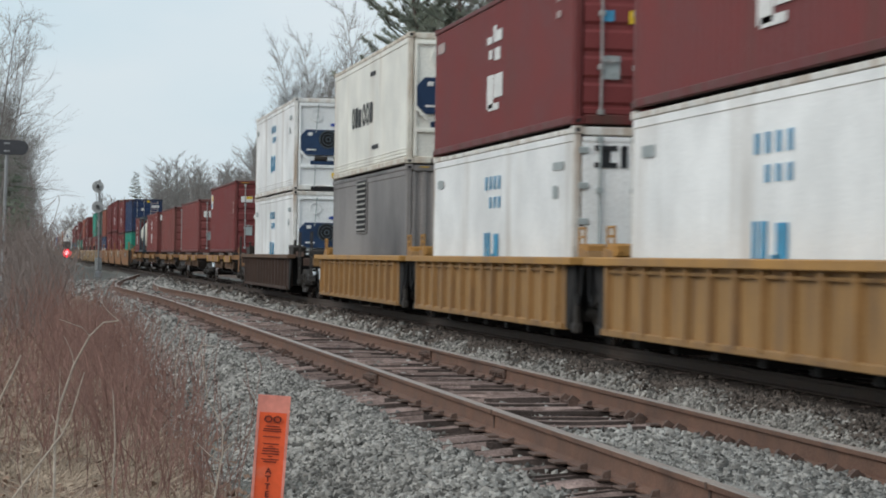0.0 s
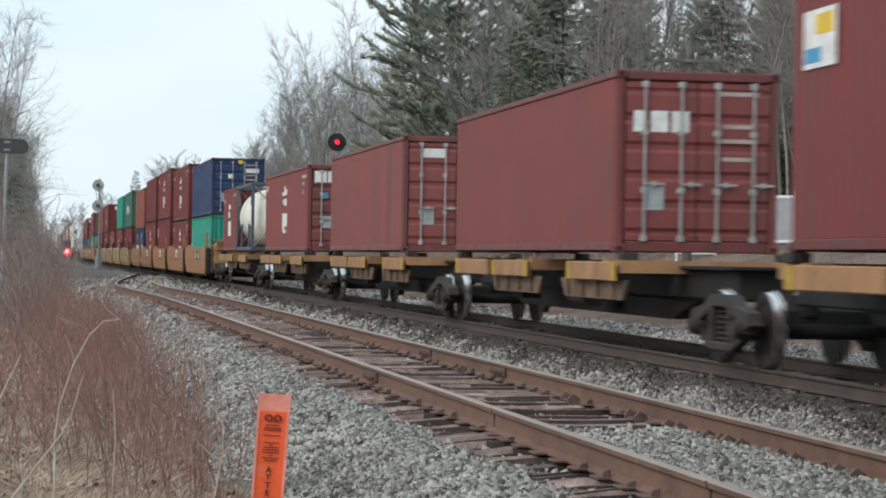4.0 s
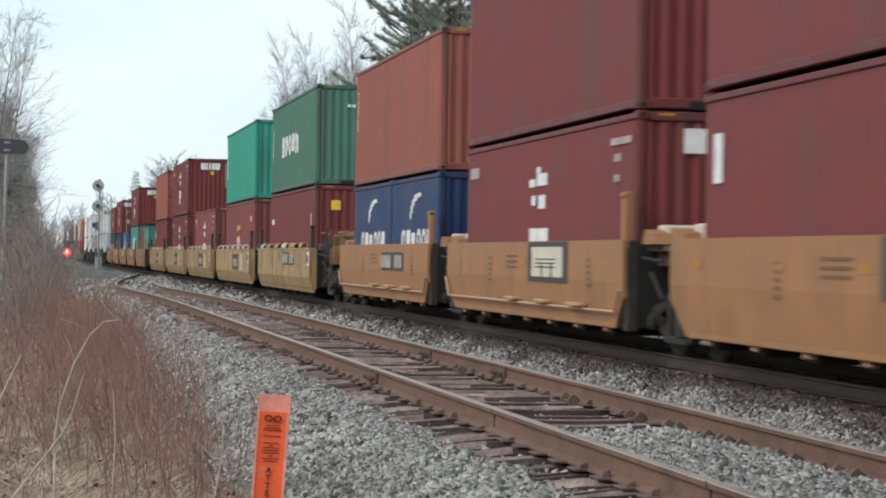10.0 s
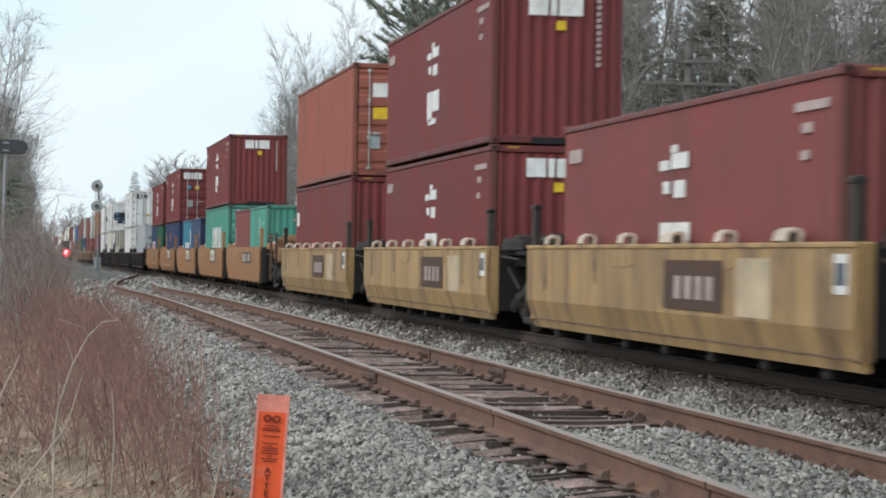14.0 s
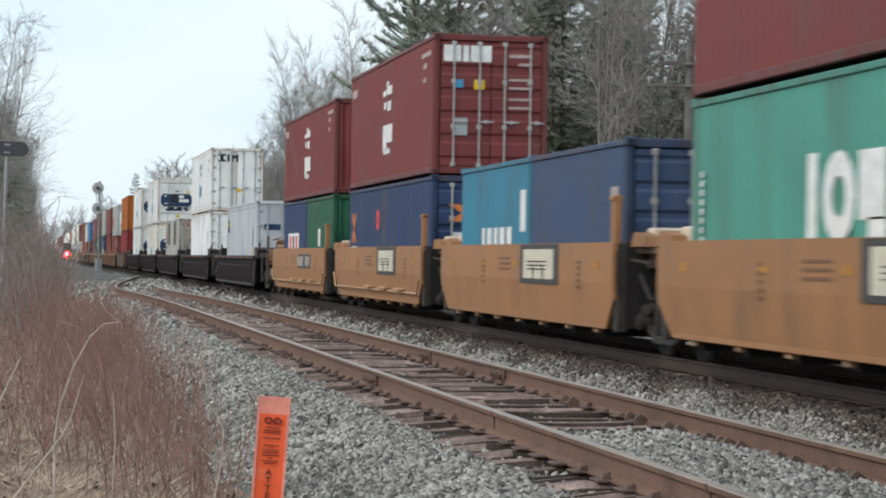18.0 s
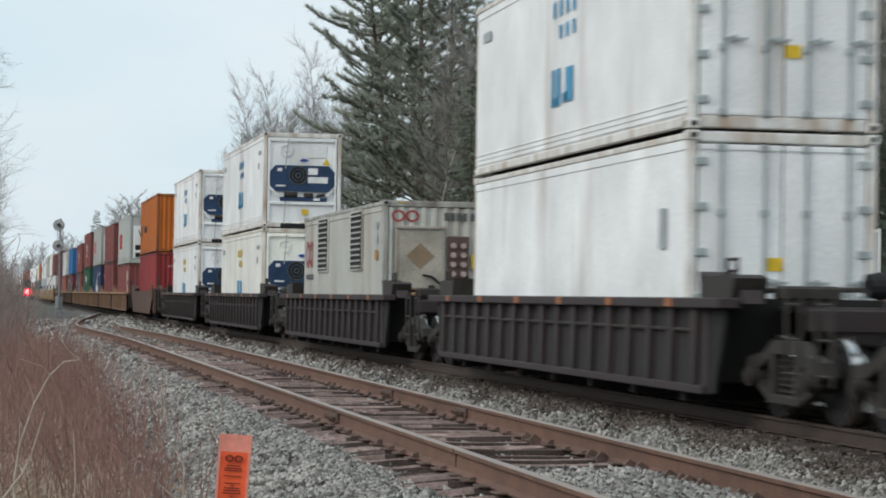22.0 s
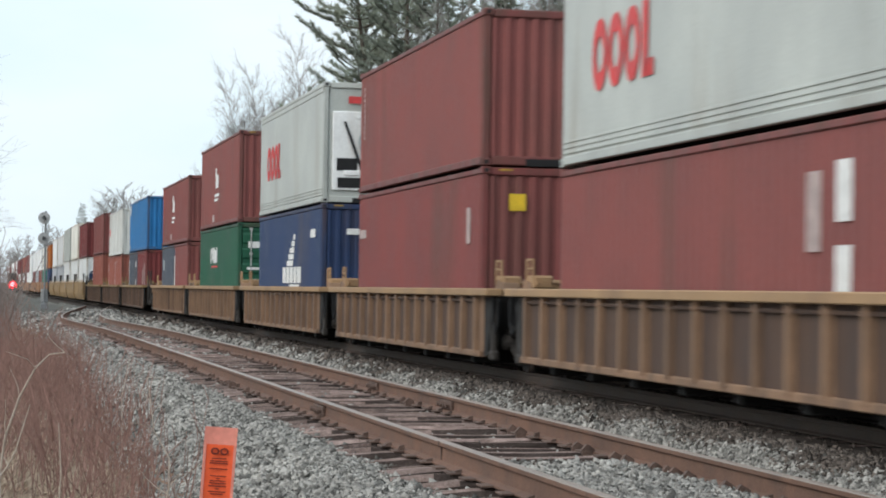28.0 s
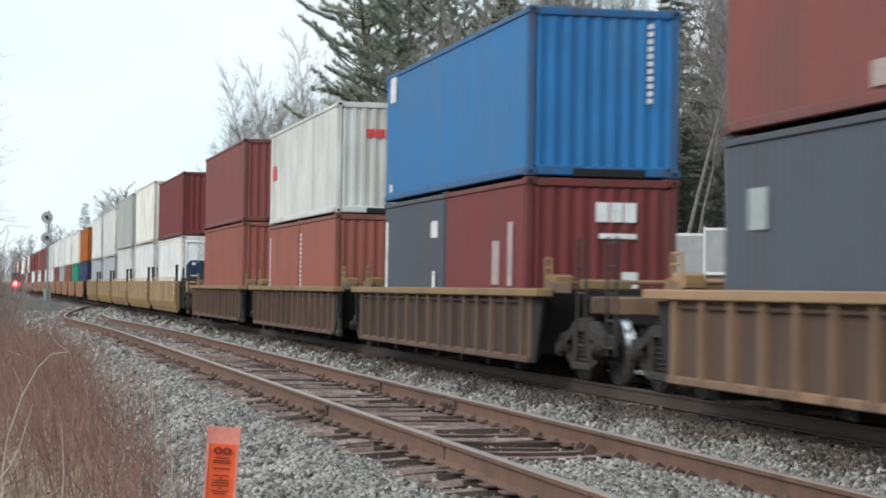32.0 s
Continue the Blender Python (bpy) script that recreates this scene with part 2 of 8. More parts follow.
# ---- mesh helpers ----
class Build:
    """Collects boxes, tubes and quads into one mesh."""

    def __init__(self):
        self.v, self.f = [], []

    def add(self, verts, faces):
        k = len(self.v)
        self.v.extend(verts)
        self.f.extend([tuple(i + k for i in q) for q in faces])
        return self

    def box(self, cx, cy, cz, sx, sy, sz, c=0.0):
        """A box by its centre and size; c: the chamfer of its edges."""
        hx, hy, hz = sx / 2, sy / 2, sz / 2
        if c <= 0:
            vs = [(cx + a * hx, cy + b * hy, cz + d * hz) for a in (-1, 1) for b in (-1, 1) for d in (-1, 1)]
            return self.add(vs, [(0, 1, 3, 2), (4, 6, 7, 5), (0, 4, 5, 1), (2, 3, 7, 6), (0, 2, 6, 4), (1, 5, 7, 3)])
        c = min(c, hx * 0.9, hy * 0.9, hz * 0.9)
        vs, at = [], {}
        for a in (-1, 1):
            for b in (-1, 1):
                for d in (-1, 1):
                    for k in range(3):
                        p = [a * (hx - (0 if k == 0 else c)), b * (hy - (0 if k == 1 else c)), d * (hz - (0 if k == 2 else c))]
                        at[(a, b, d, k)] = len(vs)
                        vs.append((cx + p[0], cy + p[1], cz + p[2]))
        fs = []
        for s in (-1, 1):
            q = [at[(s, -1, -1, 0)], at[(s, 1, -1, 0)], at[(s, 1, 1, 0)], at[(s, -1, 1, 0)]]
            fs.append(tuple(q if s > 0 else q[::-1]))
            q = [at[(-1, s, -1, 1)], at[(-1, s, 1, 1)], at[(1, s, 1, 1)], at[(1, s, -1, 1)]]
            fs.append(tuple(q if s > 0 else q[::-1]))
            q = [at[(-1, -1, s, 2)], at[(1, -1, s, 2)], at[(1, 1, s, 2)], at[(-1, 1, s, 2)]]
            fs.append(tuple(q if s > 0 else q[::-1]))
        for a in (-1, 1):
            for b in (-1, 1):
                q = [at[(a, b, -1, 0)], at[(a, b, -1, 1)], at[(a, b, 1, 1)], at[(a, b, 1, 0)]]
                fs.append(tuple(q if a * b > 0 else q[::-1]))
                q = [at[(a, -1, b, 0)], at[(a, 1, b, 0)], at[(a, 1, b, 2)], at[(a, -1, b, 2)]]
                fs.append(tuple(q if a * b > 0 else q[::-1]))
                q = [at[(-1, a, b, 1)], at[(-1, a, b, 2)], at[(1, a, b, 2)], at[(1, a, b, 1)]]
                fs.append(tuple(q if a * b > 0 else q[::-1]))
                for d in (-1, 1):
                    q = [at[(a, b, d, 0)], at[(a, b, d, 1)], at[(a, b, d, 2)]]
                    fs.append(tuple(q if a * b * d > 0 else q[::-1]))
        return self.add(vs, fs)

    def tube(self, p, q, r0, r1=None, n=6, caps=True):
        p, q = Vector(p), Vector(q)
        r1 = r0 if r1 is None else r1
        way = (q - p).normalized()
        side = way.orthogonal().normalized()
        up = way.cross(side)
        vs = []
        for e, r in ((p, r0), (q, r1)):
            for i in range(n):
                a = 2 * math.pi * i / n
                vs.append(tuple(e + side * (math.cos(a) * r) + up * (math.sin(a) * r)))
        fs = [(i, (i + 1) % n, n + (i + 1) % n, n + i) for i in range(n)]
        if caps:
            fs += [tuple(range(n))[::-1], tuple(range(n, 2 * n))]
        return self.add(vs, fs)

    def prism(self, outline, axis, lo, hi):
        """A flat outline of (a, b) pulled from lo to hi along the axis (0: a, b are y, z; 1: x, z; 2: x, y)."""
        n = len(outline)

        def at(a, b, d):
            return [(d, a, b), (a, d, b), (a, b, d)][axis]

        vs = [at(a, b, lo) for a, b in outline] + [at(a, b, hi) for a, b in outline]
        fs = [(i, (i + 1) % n, n + (i + 1) % n, n + i) for i in range(n)] + [tuple(range(n))[::-1], tuple(range(n, 2 * n))]
        return self.add(vs, fs)

    def ring(self, outline, axis_at, n=20, axis=0):
        """A closed outline of (along, radius) turned round an axis through axis_at."""
        k = len(outline)
        vs = []
        for i in range(n):
            a = 2 * math.pi * i / n
            for d, r in outline:
                p = [d, r * math.cos(a), r * math.sin(a)] if axis == 0 else [r * math.cos(a), d, r * math.sin(a)] if axis == 1 else [r * math.cos(a), r * math.sin(a), d]
                vs.append(tuple(p[j] + axis_at[j] for j in range(3)))
        fs = [(i * k + j, i * k + (j + 1) % k, ((i + 1) % n) * k + (j + 1) % k, ((i + 1) % n) * k + j) for i in range(n) for j in range(k)]
        return self.add(vs, fs)

    def mesh(self, name, smooth=False):
        me = bpy.data.meshes.new(name)
        me.from_pydata(self.v, [], self.f)
        bm = bmesh.new()
        bm.from_mesh(me)
        bmesh.ops.recalc_face_normals(bm, faces=bm.faces[:])
        bm.to_mesh(me)
        bm.free()
        if smooth:
            me.shade_smooth()
        return me


SHARED = {}


def shared(key, maker, material, smooth=False):
    """One mesh for all alike pieces of one material."""
    k = (key, material.name)
    if k not in SHARED:
        if key not in SHARED:
            SHARED[key] = maker().mesh(str(key[0] if isinstance(key, tuple) else key), smooth)
            me = SHARED[key]
        else:
            me = SHARED[key].copy()
        me.materials.clear()
        me.materials.append(material)
        SHARED[k] = me
    return SHARED[k]


def part(name, data, material, parent, label="", m=None):
    """One mesh object under a thing or a part."""
    if isinstance(data, Build):
        data = data.mesh(name)
        data.materials.append(material)
    ob = new(name, data)
    ob.parent = parent
    if m is not None:
        ob.matrix_basis = m
    if label:
        ob["label"] = label
    return ob


def thing(name, label, category, group="", kind="", m=None, data=None, material=None):
    if isinstance(data, Build):
        data = data.mesh(name)
        data.materials.append(material)
    ob = new(name, data)
    if m is not None:
        ob.matrix_basis = m
    return tagged(ob, label, category, group, kind)


# ---- the lie of the land ----
MAIN_X, SIDE_X = 9.36, 4.14
GAUGE = 1.505


def smooth_step(a, b, v):
    t = min(1.0, max(0.0, (v - a) / (b - a)))
    return t * t * (3 - 2 * t)


def side_x(y):
    """The siding's middle: straight, then a turnout curve into the main track."""
    if y < 52:
        return SIDE_X
    if y < 78:
        return SIDE_X - 0.35 * smooth_step(52, 78, y)
    return SIDE_X - 0.35 + 4.06 * ((y - 78) / 67) ** 1.35


def side_z(y):
    return 0.165 - 0.165 * smooth_step(60, 125, y)


def ground_z(x, y):
    """Height of ballast and soil; the main track's rail heads are at 0."""
    field = -0.5 + 0.08 * noise.noise((x * 0.25, y * 0.08, 0.3))
    main = -0.19 - 0.42 * smooth_step(1.55, 2.7, abs(x - MAIN_X))
    sx, sz = side_x(y), side_z(y)
    off = abs(x - sx)
    side = sz - 0.2 - 0.03 * (1 - smooth_step(1.15, 1.3, off)) - 0.03 * smooth_step(1.15, 1.35, off) - 0.49 * smooth_step(1.35, 3.0, off) if y < 140 else -9
    if x > 13:
        field += 2.4 * smooth_step(14, 27, x) + 1.2 * smooth_step(27, 60, x)
    if x < 1:
        field += 0.25 * smooth_step(0, -8, x) if x < 0 else 0
    return max(field, main, side)


# darker than the loose stones on it, as painted shade in their gaps
M_BALLAST = mat("grey_crushed_ballast", (0.15, 0.15, 0.135), 0.9, 0.0, 0.45, 0.8, 16.0, 1.0, 0.0, (0.12, 0.1, 0.085), 0.2, spec=0.2)
M_FIELD = mat("dry_grass_and_litter", (0.23, 0.165, 0.125), 0.95, 0.0, 0.5, 0.6, 14.0, 1.0, 0.0, (0.1, 0.06, 0.045), 0.45, spec=0.1)
M_FOREST = mat("forest_floor", (0.17, 0.125, 0.105), 0.95, 0.0, 0.5, 0.5, 8.0, 1.0, 0.0, (0.05, 0.05, 0.03), 0.4, spec=0.1)
# brown track dirt, with the shade beneath the train painted into the colour
M_GRIMESHADE = mat("oil_stained_ballast", (0.07, 0.056, 0.048), 0.9, 0.0, 0.4, 0.8, 16.0, 1.0, 0.0, (0.04, 0.035, 0.03), 0.3, spec=0.2)
M_CRIB = mat("dusty_brown_gravel", (0.21, 0.17, 0.15), 0.95, 0.0, 0.5, 2.0, 16.0, 1.0, 0.0, (0.06, 0.05, 0.043), 0.35, spec=0.1)


def build_ground():
    xs = [-2500, -900, -300, -120, -60, -35, -22, -14, -9, -6] + [-4 + 0.25 * i for i in range(73)] + [15, 17, 20, 24, 29, 35, 45, 60, 100, 200, 500, 1000, 2500]
    ys = [-900, -200, -60, -25, -10, -4] + [0.5 * i for i in range(0, 80)] + [40 + 1.5 * i for i in range(74)] + [155, 165, 180, 200, 230, 270, 320, 400, 520, 700, 1000, 1500, 3000]
    verts = [(x, y, ground_z(x, y)) for y in ys for x in xs]
    n = len(xs)
    faces, mats = [], []
    for j in range(len(ys) - 1):
        for i in range(n - 1):
            faces.append((j * n + i, j * n + i + 1, (j + 1) * n + i + 1, (j + 1) * n + i))
            x, y = (xs[i] + xs[i + 1]) / 2, (ys[j] + ys[j + 1]) / 2
            edge = 1.55 + 0.25 * noise.noise((y * 0.3, 3.1, 0.0)) + 0.6 * smooth_step(20, 70, y)
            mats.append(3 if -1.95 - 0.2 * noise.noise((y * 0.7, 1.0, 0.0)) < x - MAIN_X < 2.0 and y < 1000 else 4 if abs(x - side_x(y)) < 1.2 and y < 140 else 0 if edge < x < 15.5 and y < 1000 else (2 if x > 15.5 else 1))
    me = bpy.data.meshes.new("ground")
    me.from_pydata(verts, [], faces)
    for m in (M_BALLAST, M_FIELD, M_FOREST, M_GRIMESHADE, M_CRIB):
        me.materials.append(m)
    me.polygons.foreach_set("material_index", mats)
    me.shade_smooth()
    tagged(new("ground", me), "grey ballast beds between dry grass and forest floor", "ground", kind="structure")


build_ground()

M_RAIL = mat("rusty_rail_side", (0.18, 0.1, 0.07), 0.75, 0.2, 0.3, 3.0, 50.0, 0.25, 0.0, (0.07, 0.045, 0.035), 0.2)
M_RAILTOP = mat("dull_rail_head", (0.3, 0.238, 0.195), 0.45, 0.5, 0.25, 3.0, 50.0, 0.1)
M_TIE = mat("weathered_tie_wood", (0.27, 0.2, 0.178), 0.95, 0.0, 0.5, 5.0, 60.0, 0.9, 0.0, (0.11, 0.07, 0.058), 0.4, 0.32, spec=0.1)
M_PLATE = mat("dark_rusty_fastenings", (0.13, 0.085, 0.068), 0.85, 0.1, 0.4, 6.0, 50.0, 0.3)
# creosoted sides, darkened further to hold the shade of the gaps between ties
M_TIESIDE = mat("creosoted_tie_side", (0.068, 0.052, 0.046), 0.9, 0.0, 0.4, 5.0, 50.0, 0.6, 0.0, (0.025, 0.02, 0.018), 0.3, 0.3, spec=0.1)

RAIL_SHAPE = [(-0.07, -0.17), (0.07, -0.17), (0.07, -0.158), (0.012, -0.138), (0.009, -0.045), (0.034, -0.034), (0.036, -0.006), (0.028, 0.0), (-0.028, 0.0), (-0.036, -0.006), (-0.034, -0.034), (-0.009, -0.045), (-0.012, -0.138), (-0.07, -0.158)]


# main track rails, sides and heads: the train's shade is put into this colour
M_SHADERAIL = mat("oily_rail_side", (0.085, 0.062, 0.05), 0.75, 0.2, 0.3, 3.0, 50.0, 0.25)


def rail(name, xf, zf, ys, label, web=M_RAIL):
    n, verts, faces, mats = len(RAIL_SHAPE), [], [], []
    for j, y in enumerate(ys):
        for a, b in RAIL_SHAPE:
            verts.append((xf(y) + a, y, zf(y) + b))
        if j:
            for i in range(n):
                k = (i + 1) % n
                faces.append(((j - 1) * n + i, (j - 1) * n + k, j * n + k, j * n + i))
                mats.append(1 if i in (6, 7, 8) else 0)
    faces += [tuple(range(n)), tuple(range((len(ys) - 1) * n, len(ys) * n))[::-1]]
    mats += [0, 0]
    me = bpy.data.meshes.new(name)
    me.from_pydata(verts, [], faces)
    me.materials.append(web)
    me.materials.append(M_RAILTOP if web == M_RAIL else M_SHADERAIL)
    me.polygons.foreach_set("material_index", mats)
    return me


def tie_mesh(seed):
    rnd = random.Random(seed)
    half, n, m = 1.23 + rnd.uniform(-0.05, 0.05), 9, 8
    # split, grooved top: some strips of grain have sunk
    dips = [rnd.uniform(0.0, 0.012) for i in range(n)]
    for i in rnd.sample((2, 3, 4, 5, 6), rnd.choice((1, 2, 3))):
        dips[i] = rnd.uniform(0.03, 0.055)
    dips[0], dips[-1] = rnd.uniform(0.02, 0.055), rnd.uniform(0.02, 0.05)
    b, verts, faces = Build(), [], []
    for j in range(m + 1):
        x = -half + 2 * half * j / m
        worn = rnd.uniform(0.0, 0.012) + (0.03 if j in (0, m) else 0.0)
        ring = [(-0.106, -0.18)] + [(-0.102 + 0.204 * i / (n - 1) + rnd.uniform(-0.006, 0.006), -worn - dips[i] * rnd.uniform(0.5, 1.4)) for i in range(n)] + [(0.106, -0.18)]
        verts += [(x + rnd.uniform(-0.02, 0.02) * (j in (0, m)), y, z) for y, z in ring]
    k = n + 2
    for j in range(m):
        faces += [(j * k + i, j * k + (i + 1) % k, (j + 1) * k + (i + 1) % k, (j + 1) * k + i) for i in range(k)]
    faces += [tuple(range(k)), tuple(range(m * k, m * k + k))]
    me = b.add(verts, faces).mesh("tie")
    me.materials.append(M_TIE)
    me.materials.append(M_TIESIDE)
    # faces that don't look up get the colour with gap shade in it
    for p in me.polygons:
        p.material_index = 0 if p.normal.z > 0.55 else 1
    return me


TIES = [tie_mesh(i) for i in range(12)]


def spike_and_plate(b, x, y, z, anchored, side):
    """A tie plate with two spikes; some ties carry a bent rail anchor beside them."""
    if anchored:
        for e in (-0.15, 0.15):
            b.prism([(x - side * 0.15, z - 0.04), (x - side * 0.16, z + 0.03), (x - side * 0.12, z + 0.075), (x - side * 0.06, z + 0.04), (x - side * 0.04, z - 0.04)], 1, y + e - 0.025, y + e + 0.025)
    b.box(x, y, z + 0.008, 0.3, 0.19, 0.016, 0.004)
    for s in (-1, 1):
        lift = 0.012 * math.sin(y * 37 + s)
        if math.sin(y * 91 + 2 * s) > -0.4:
            b.prism([(x + s * 0.06, z + 0.01), (x + s * 0.06, z + 0.05 + lift), (x + s * 0.1, z + 0.04 + lift), (x + s * 0.115, z + 0.01)], 1, y + s * 0.05 - 0.018, y + s * 0.05 + 0.018)


def build_tracks():
    rnd = random.Random(4)
    sid = thing("siding_track", "rusty siding track on weathered wooden ties in ballast", "track", kind="structure")
    ys = [-40 + i * 2.0 for i in range(20)] + [float(i) for i in range(52)] + [52 + i * 2.0 for i in range(46)]
    ys = sorted(set(ys))
    for s in (-1, 1):
        part("rail", rail("rail", lambda y: side_x(y) + s * GAUGE / 2, side_z, ys, ""), M_RAIL, sid, "rusty steel rail with a duller head")
    fast = Build()
    y = -39.5
    while y < 132:
        tilt = rnd.uniform(-2.2, 2.2)
        near = -5 < y < 60
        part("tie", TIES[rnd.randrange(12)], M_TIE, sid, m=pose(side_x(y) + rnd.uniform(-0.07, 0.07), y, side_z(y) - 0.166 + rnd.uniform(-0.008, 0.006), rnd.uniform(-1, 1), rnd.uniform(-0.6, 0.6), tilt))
        if near:
            for s in (-1, 1):
                spike_and_plate(fast, side_x(y) + s * GAUGE / 2, y, side_z(y) - 0.172, rnd.random() < (0.5 if s > 0 and 13 < y < 21 else 0.05), 1)
        y += 0.53 + rnd.uniform(-0.07, 0.07)
    part("rail_fastenings", fast, M_PLATE, sid, "rusty tie plates, spikes and rail anchors")["kind"] = "stuff"
    for s, y in ((-1, 22.2), (1, 27.7), (1, 23.3)):
        b = Build()
        for side in (-1, 1):
            b.box(side * 0.026, 0, -0.09, 0.034, 0.6, 0.09, 0.006)
            for k in range(4):
                b.tube((side * 0.03, -0.22 + 0.147 * k, -0.09), (side * 0.085, -0.22 + 0.147 * k, -0.09), 0.026, n=6)
        part("joint_bar", b, M_PLATE, sid, "bolted joint bar", pose(side_x(y) + s * GAUGE / 2, y, side_z(y)))
    for y in (10.95, 16.3):
        part("weld_seam", Build().box(-0.037, 0, -0.02, 0.008, 0.03, 0.036).box(-0.014, 0, -0.09, 0.012, 0.03, 0.1), M_PLATE, sid, "dark weld seam across the rail", pose(side_x(y) - GAUGE / 2, y, side_z(y)))
    main = thing("main_track", "main track with dark ballasted ties beneath the train", "track", kind="structure")
    ys = [-60.0, -20.0, 0.0, 20.0, 60.0, 120.0, 250.0, 500.0, 1000.0]
    for s in (-1, 1):
        part("rail", rail("rail", lambda y: MAIN_X + s * GAUGE / 2, lambda y: 0.0, ys, "", M_SHADERAIL), M_SHADERAIL, main, "rusty steel rail with a worn head")
    y = -12.0
    while y < 120:
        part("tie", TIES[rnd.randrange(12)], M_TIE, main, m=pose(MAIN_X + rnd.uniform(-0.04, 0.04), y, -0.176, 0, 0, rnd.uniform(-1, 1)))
        y += 0.55


build_tracks()


# ---- the train: containers ----
TRAIN = []  # (object, place along the train, height)


def gone(t):
    """Metres that the train has rolled at t seconds."""
    u = (t - 16) / 16
    return 19.64 * t - 3.65 * u * u - 0.5 * u**3


def corrugated(w, h, period, depth):
    """A trapezoid-ribbed sheet with a flat back, facing -y, its foot at z 0."""
    def make():
        b, n = Build(), max(2, round(w / period))
        p, pts = w / n, []
        for i in range(n):
            x = -w / 2 + i * p
            pts += [(x, 0.0), (x + 0.3 * p, 0.0), (x + 0.48 * p, depth), (x + 0.82 * p, depth)]
        pts.append((w / 2, 0.0))
        k = len(pts)
        vs = [(x, y, 0) for x, y in pts] + [(x, y, h) for x, y in pts] + [(x, depth + 0.03, 0) for x, y in pts] + [(x, depth + 0.03, h) for x, y in pts]
        fs = []
        for i in range(k - 1):
            fs += [(i, i + 1, k + i + 1, k + i), (2 * k + i + 1, 2 * k + i, 3 * k + i, 3 * k + i + 1), (i + 1, i, 2 * k + i, 2 * k + i + 1), (k + i, k + i + 1, 3 * k + i + 1, 3 * k + i)]
        fs += [(0, k, 3 * k, 2 * k), (2 * k - 1, k - 1, 3 * k - 1, 4 * k - 1)]
        return b.add(vs, fs)
    return make


def flat_panel(w, h, seams):
    """A smooth insulated panel with a top band and three ribs along its foot, facing -y."""
    def make():
        out = [(0.07, h), (0.07, 0.0), (0.02, 0.0)]
        for k in range(3):
            z = 0.03 + 0.075 * k
            out += [(0.012, z), (-0.006, z + 0.006), (-0.006, z + 0.036), (0.012, z + 0.042)]
        out += [(0.01, 0.27), (0.01, h - 0.12), (-0.006, h - 0.11), (-0.006, h)]
        return Build().prism(out, 0, -w / 2, w / 2)
    return make


def door_leaf(w, h):
    """A container door: one sheet with five ribs lying across."""
    def make():
        out, n = [(0.075, h - 0.01), (0.075, 0.01), (0.03, 0.01), (0.01, 0.03), (0.01, 0.1), (0.03, 0.12)], 5
        for i in range(n):
            z = 0.12 + (i + 0.5) * (h - 0.24) / n
            out += [(0.03, z - 0.17), (0.0, z - 0.12), (0.0, z + 0.12), (0.03, z + 0.17)]
        out += [(0.03, h - 0.12), (0.01, h - 0.1), (0.01, h - 0.03), (0.03, h - 0.01)]
        return Build().prism(out, 0, -w / 2 + 0.006, w / 2 - 0.006)
    return make


def plain_leaf(w, h):
    def make():
        b = Build().box(0, 0.04, h / 2, w - 0.015, 0.07, h - 0.02, 0.01)
        b.box(0, 0.0, h - 0.05, w - 0.02, 0.02, 0.05)
        b.box(0, 0.0, 0.05, w - 0.02, 0.02, 0.05)
        return b
    return make


def lock_rod(h):
    def make():
        b = Build().tube((0, -0.045, 0.03), (0, -0.045, h - 0.03), 0.02, n=6)
        for z in (0.05, 0.32 * h, 0.68 * h, h - 0.05):
            b.box(0, -0.03, z, 0.1, 0.05, 0.09, 0.01)
        b.box(0.14, -0.065, 0.36 * h, 0.32, 0.02, 0.035, 0.006)
        b.box(0.14, -0.05, 0.36 * h, 0.06, 0.05, 0.08, 0.006)
        return b
    return make


def post(h):
    def make():
        b = Build().box(0, 0, h / 2, 0.11, 0.13, h - 0.22, 0.012)
        for z in (0.059, h - 0.059):
            b.box(0, 0, z, 0.164, 0.178, 0.118, 0.012)
        return b
    return make


def beam(L, s):
    return lambda: Build().box(0, 0, 0, s, L, s * 1.2, 0.012)


def roof_sheet(w, L):
    def make():
        b = Build().box(0, 0, 0, w, L, 0.03)
        for i in range(int(L / 0.55)):
            b.box(0, -L / 2 + 0.3 + i * 0.55, 0.02, w - 0.25, 0.3, 0.03, 0.01)
        return b
    return make


def plate(w, h):
    return lambda: Build().box(0, 0, 0, w, 0.004, h)


SIDE = pose(0, 0, 0, 0, 0, -90)


def oval(b, x, z, w, h, hole):
    """A flat oval ring; hole: the part of it that is open."""
    n, vs = 16, []
    for y in (-0.002, 0.002):
        for f in (1.0, hole):
            vs += [(x + 0.5 * w * f * math.cos(2 * math.pi * i / n), y, z + 0.5 * h * f * math.sin(2 * math.pi * i / n)) for i in range(n)]
    fs = []
    for i in range(n):
        k = (i + 1) % n
        fs += [(i, k, n + k, n + i), (2 * n + i, 3 * n + i, 3 * n + k, 2 * n + k), (i, 2 * n + i, 2 * n + k, k), (n + i, n + k, 3 * n + k, 3 * n + i)]
    b.add(vs, fs)


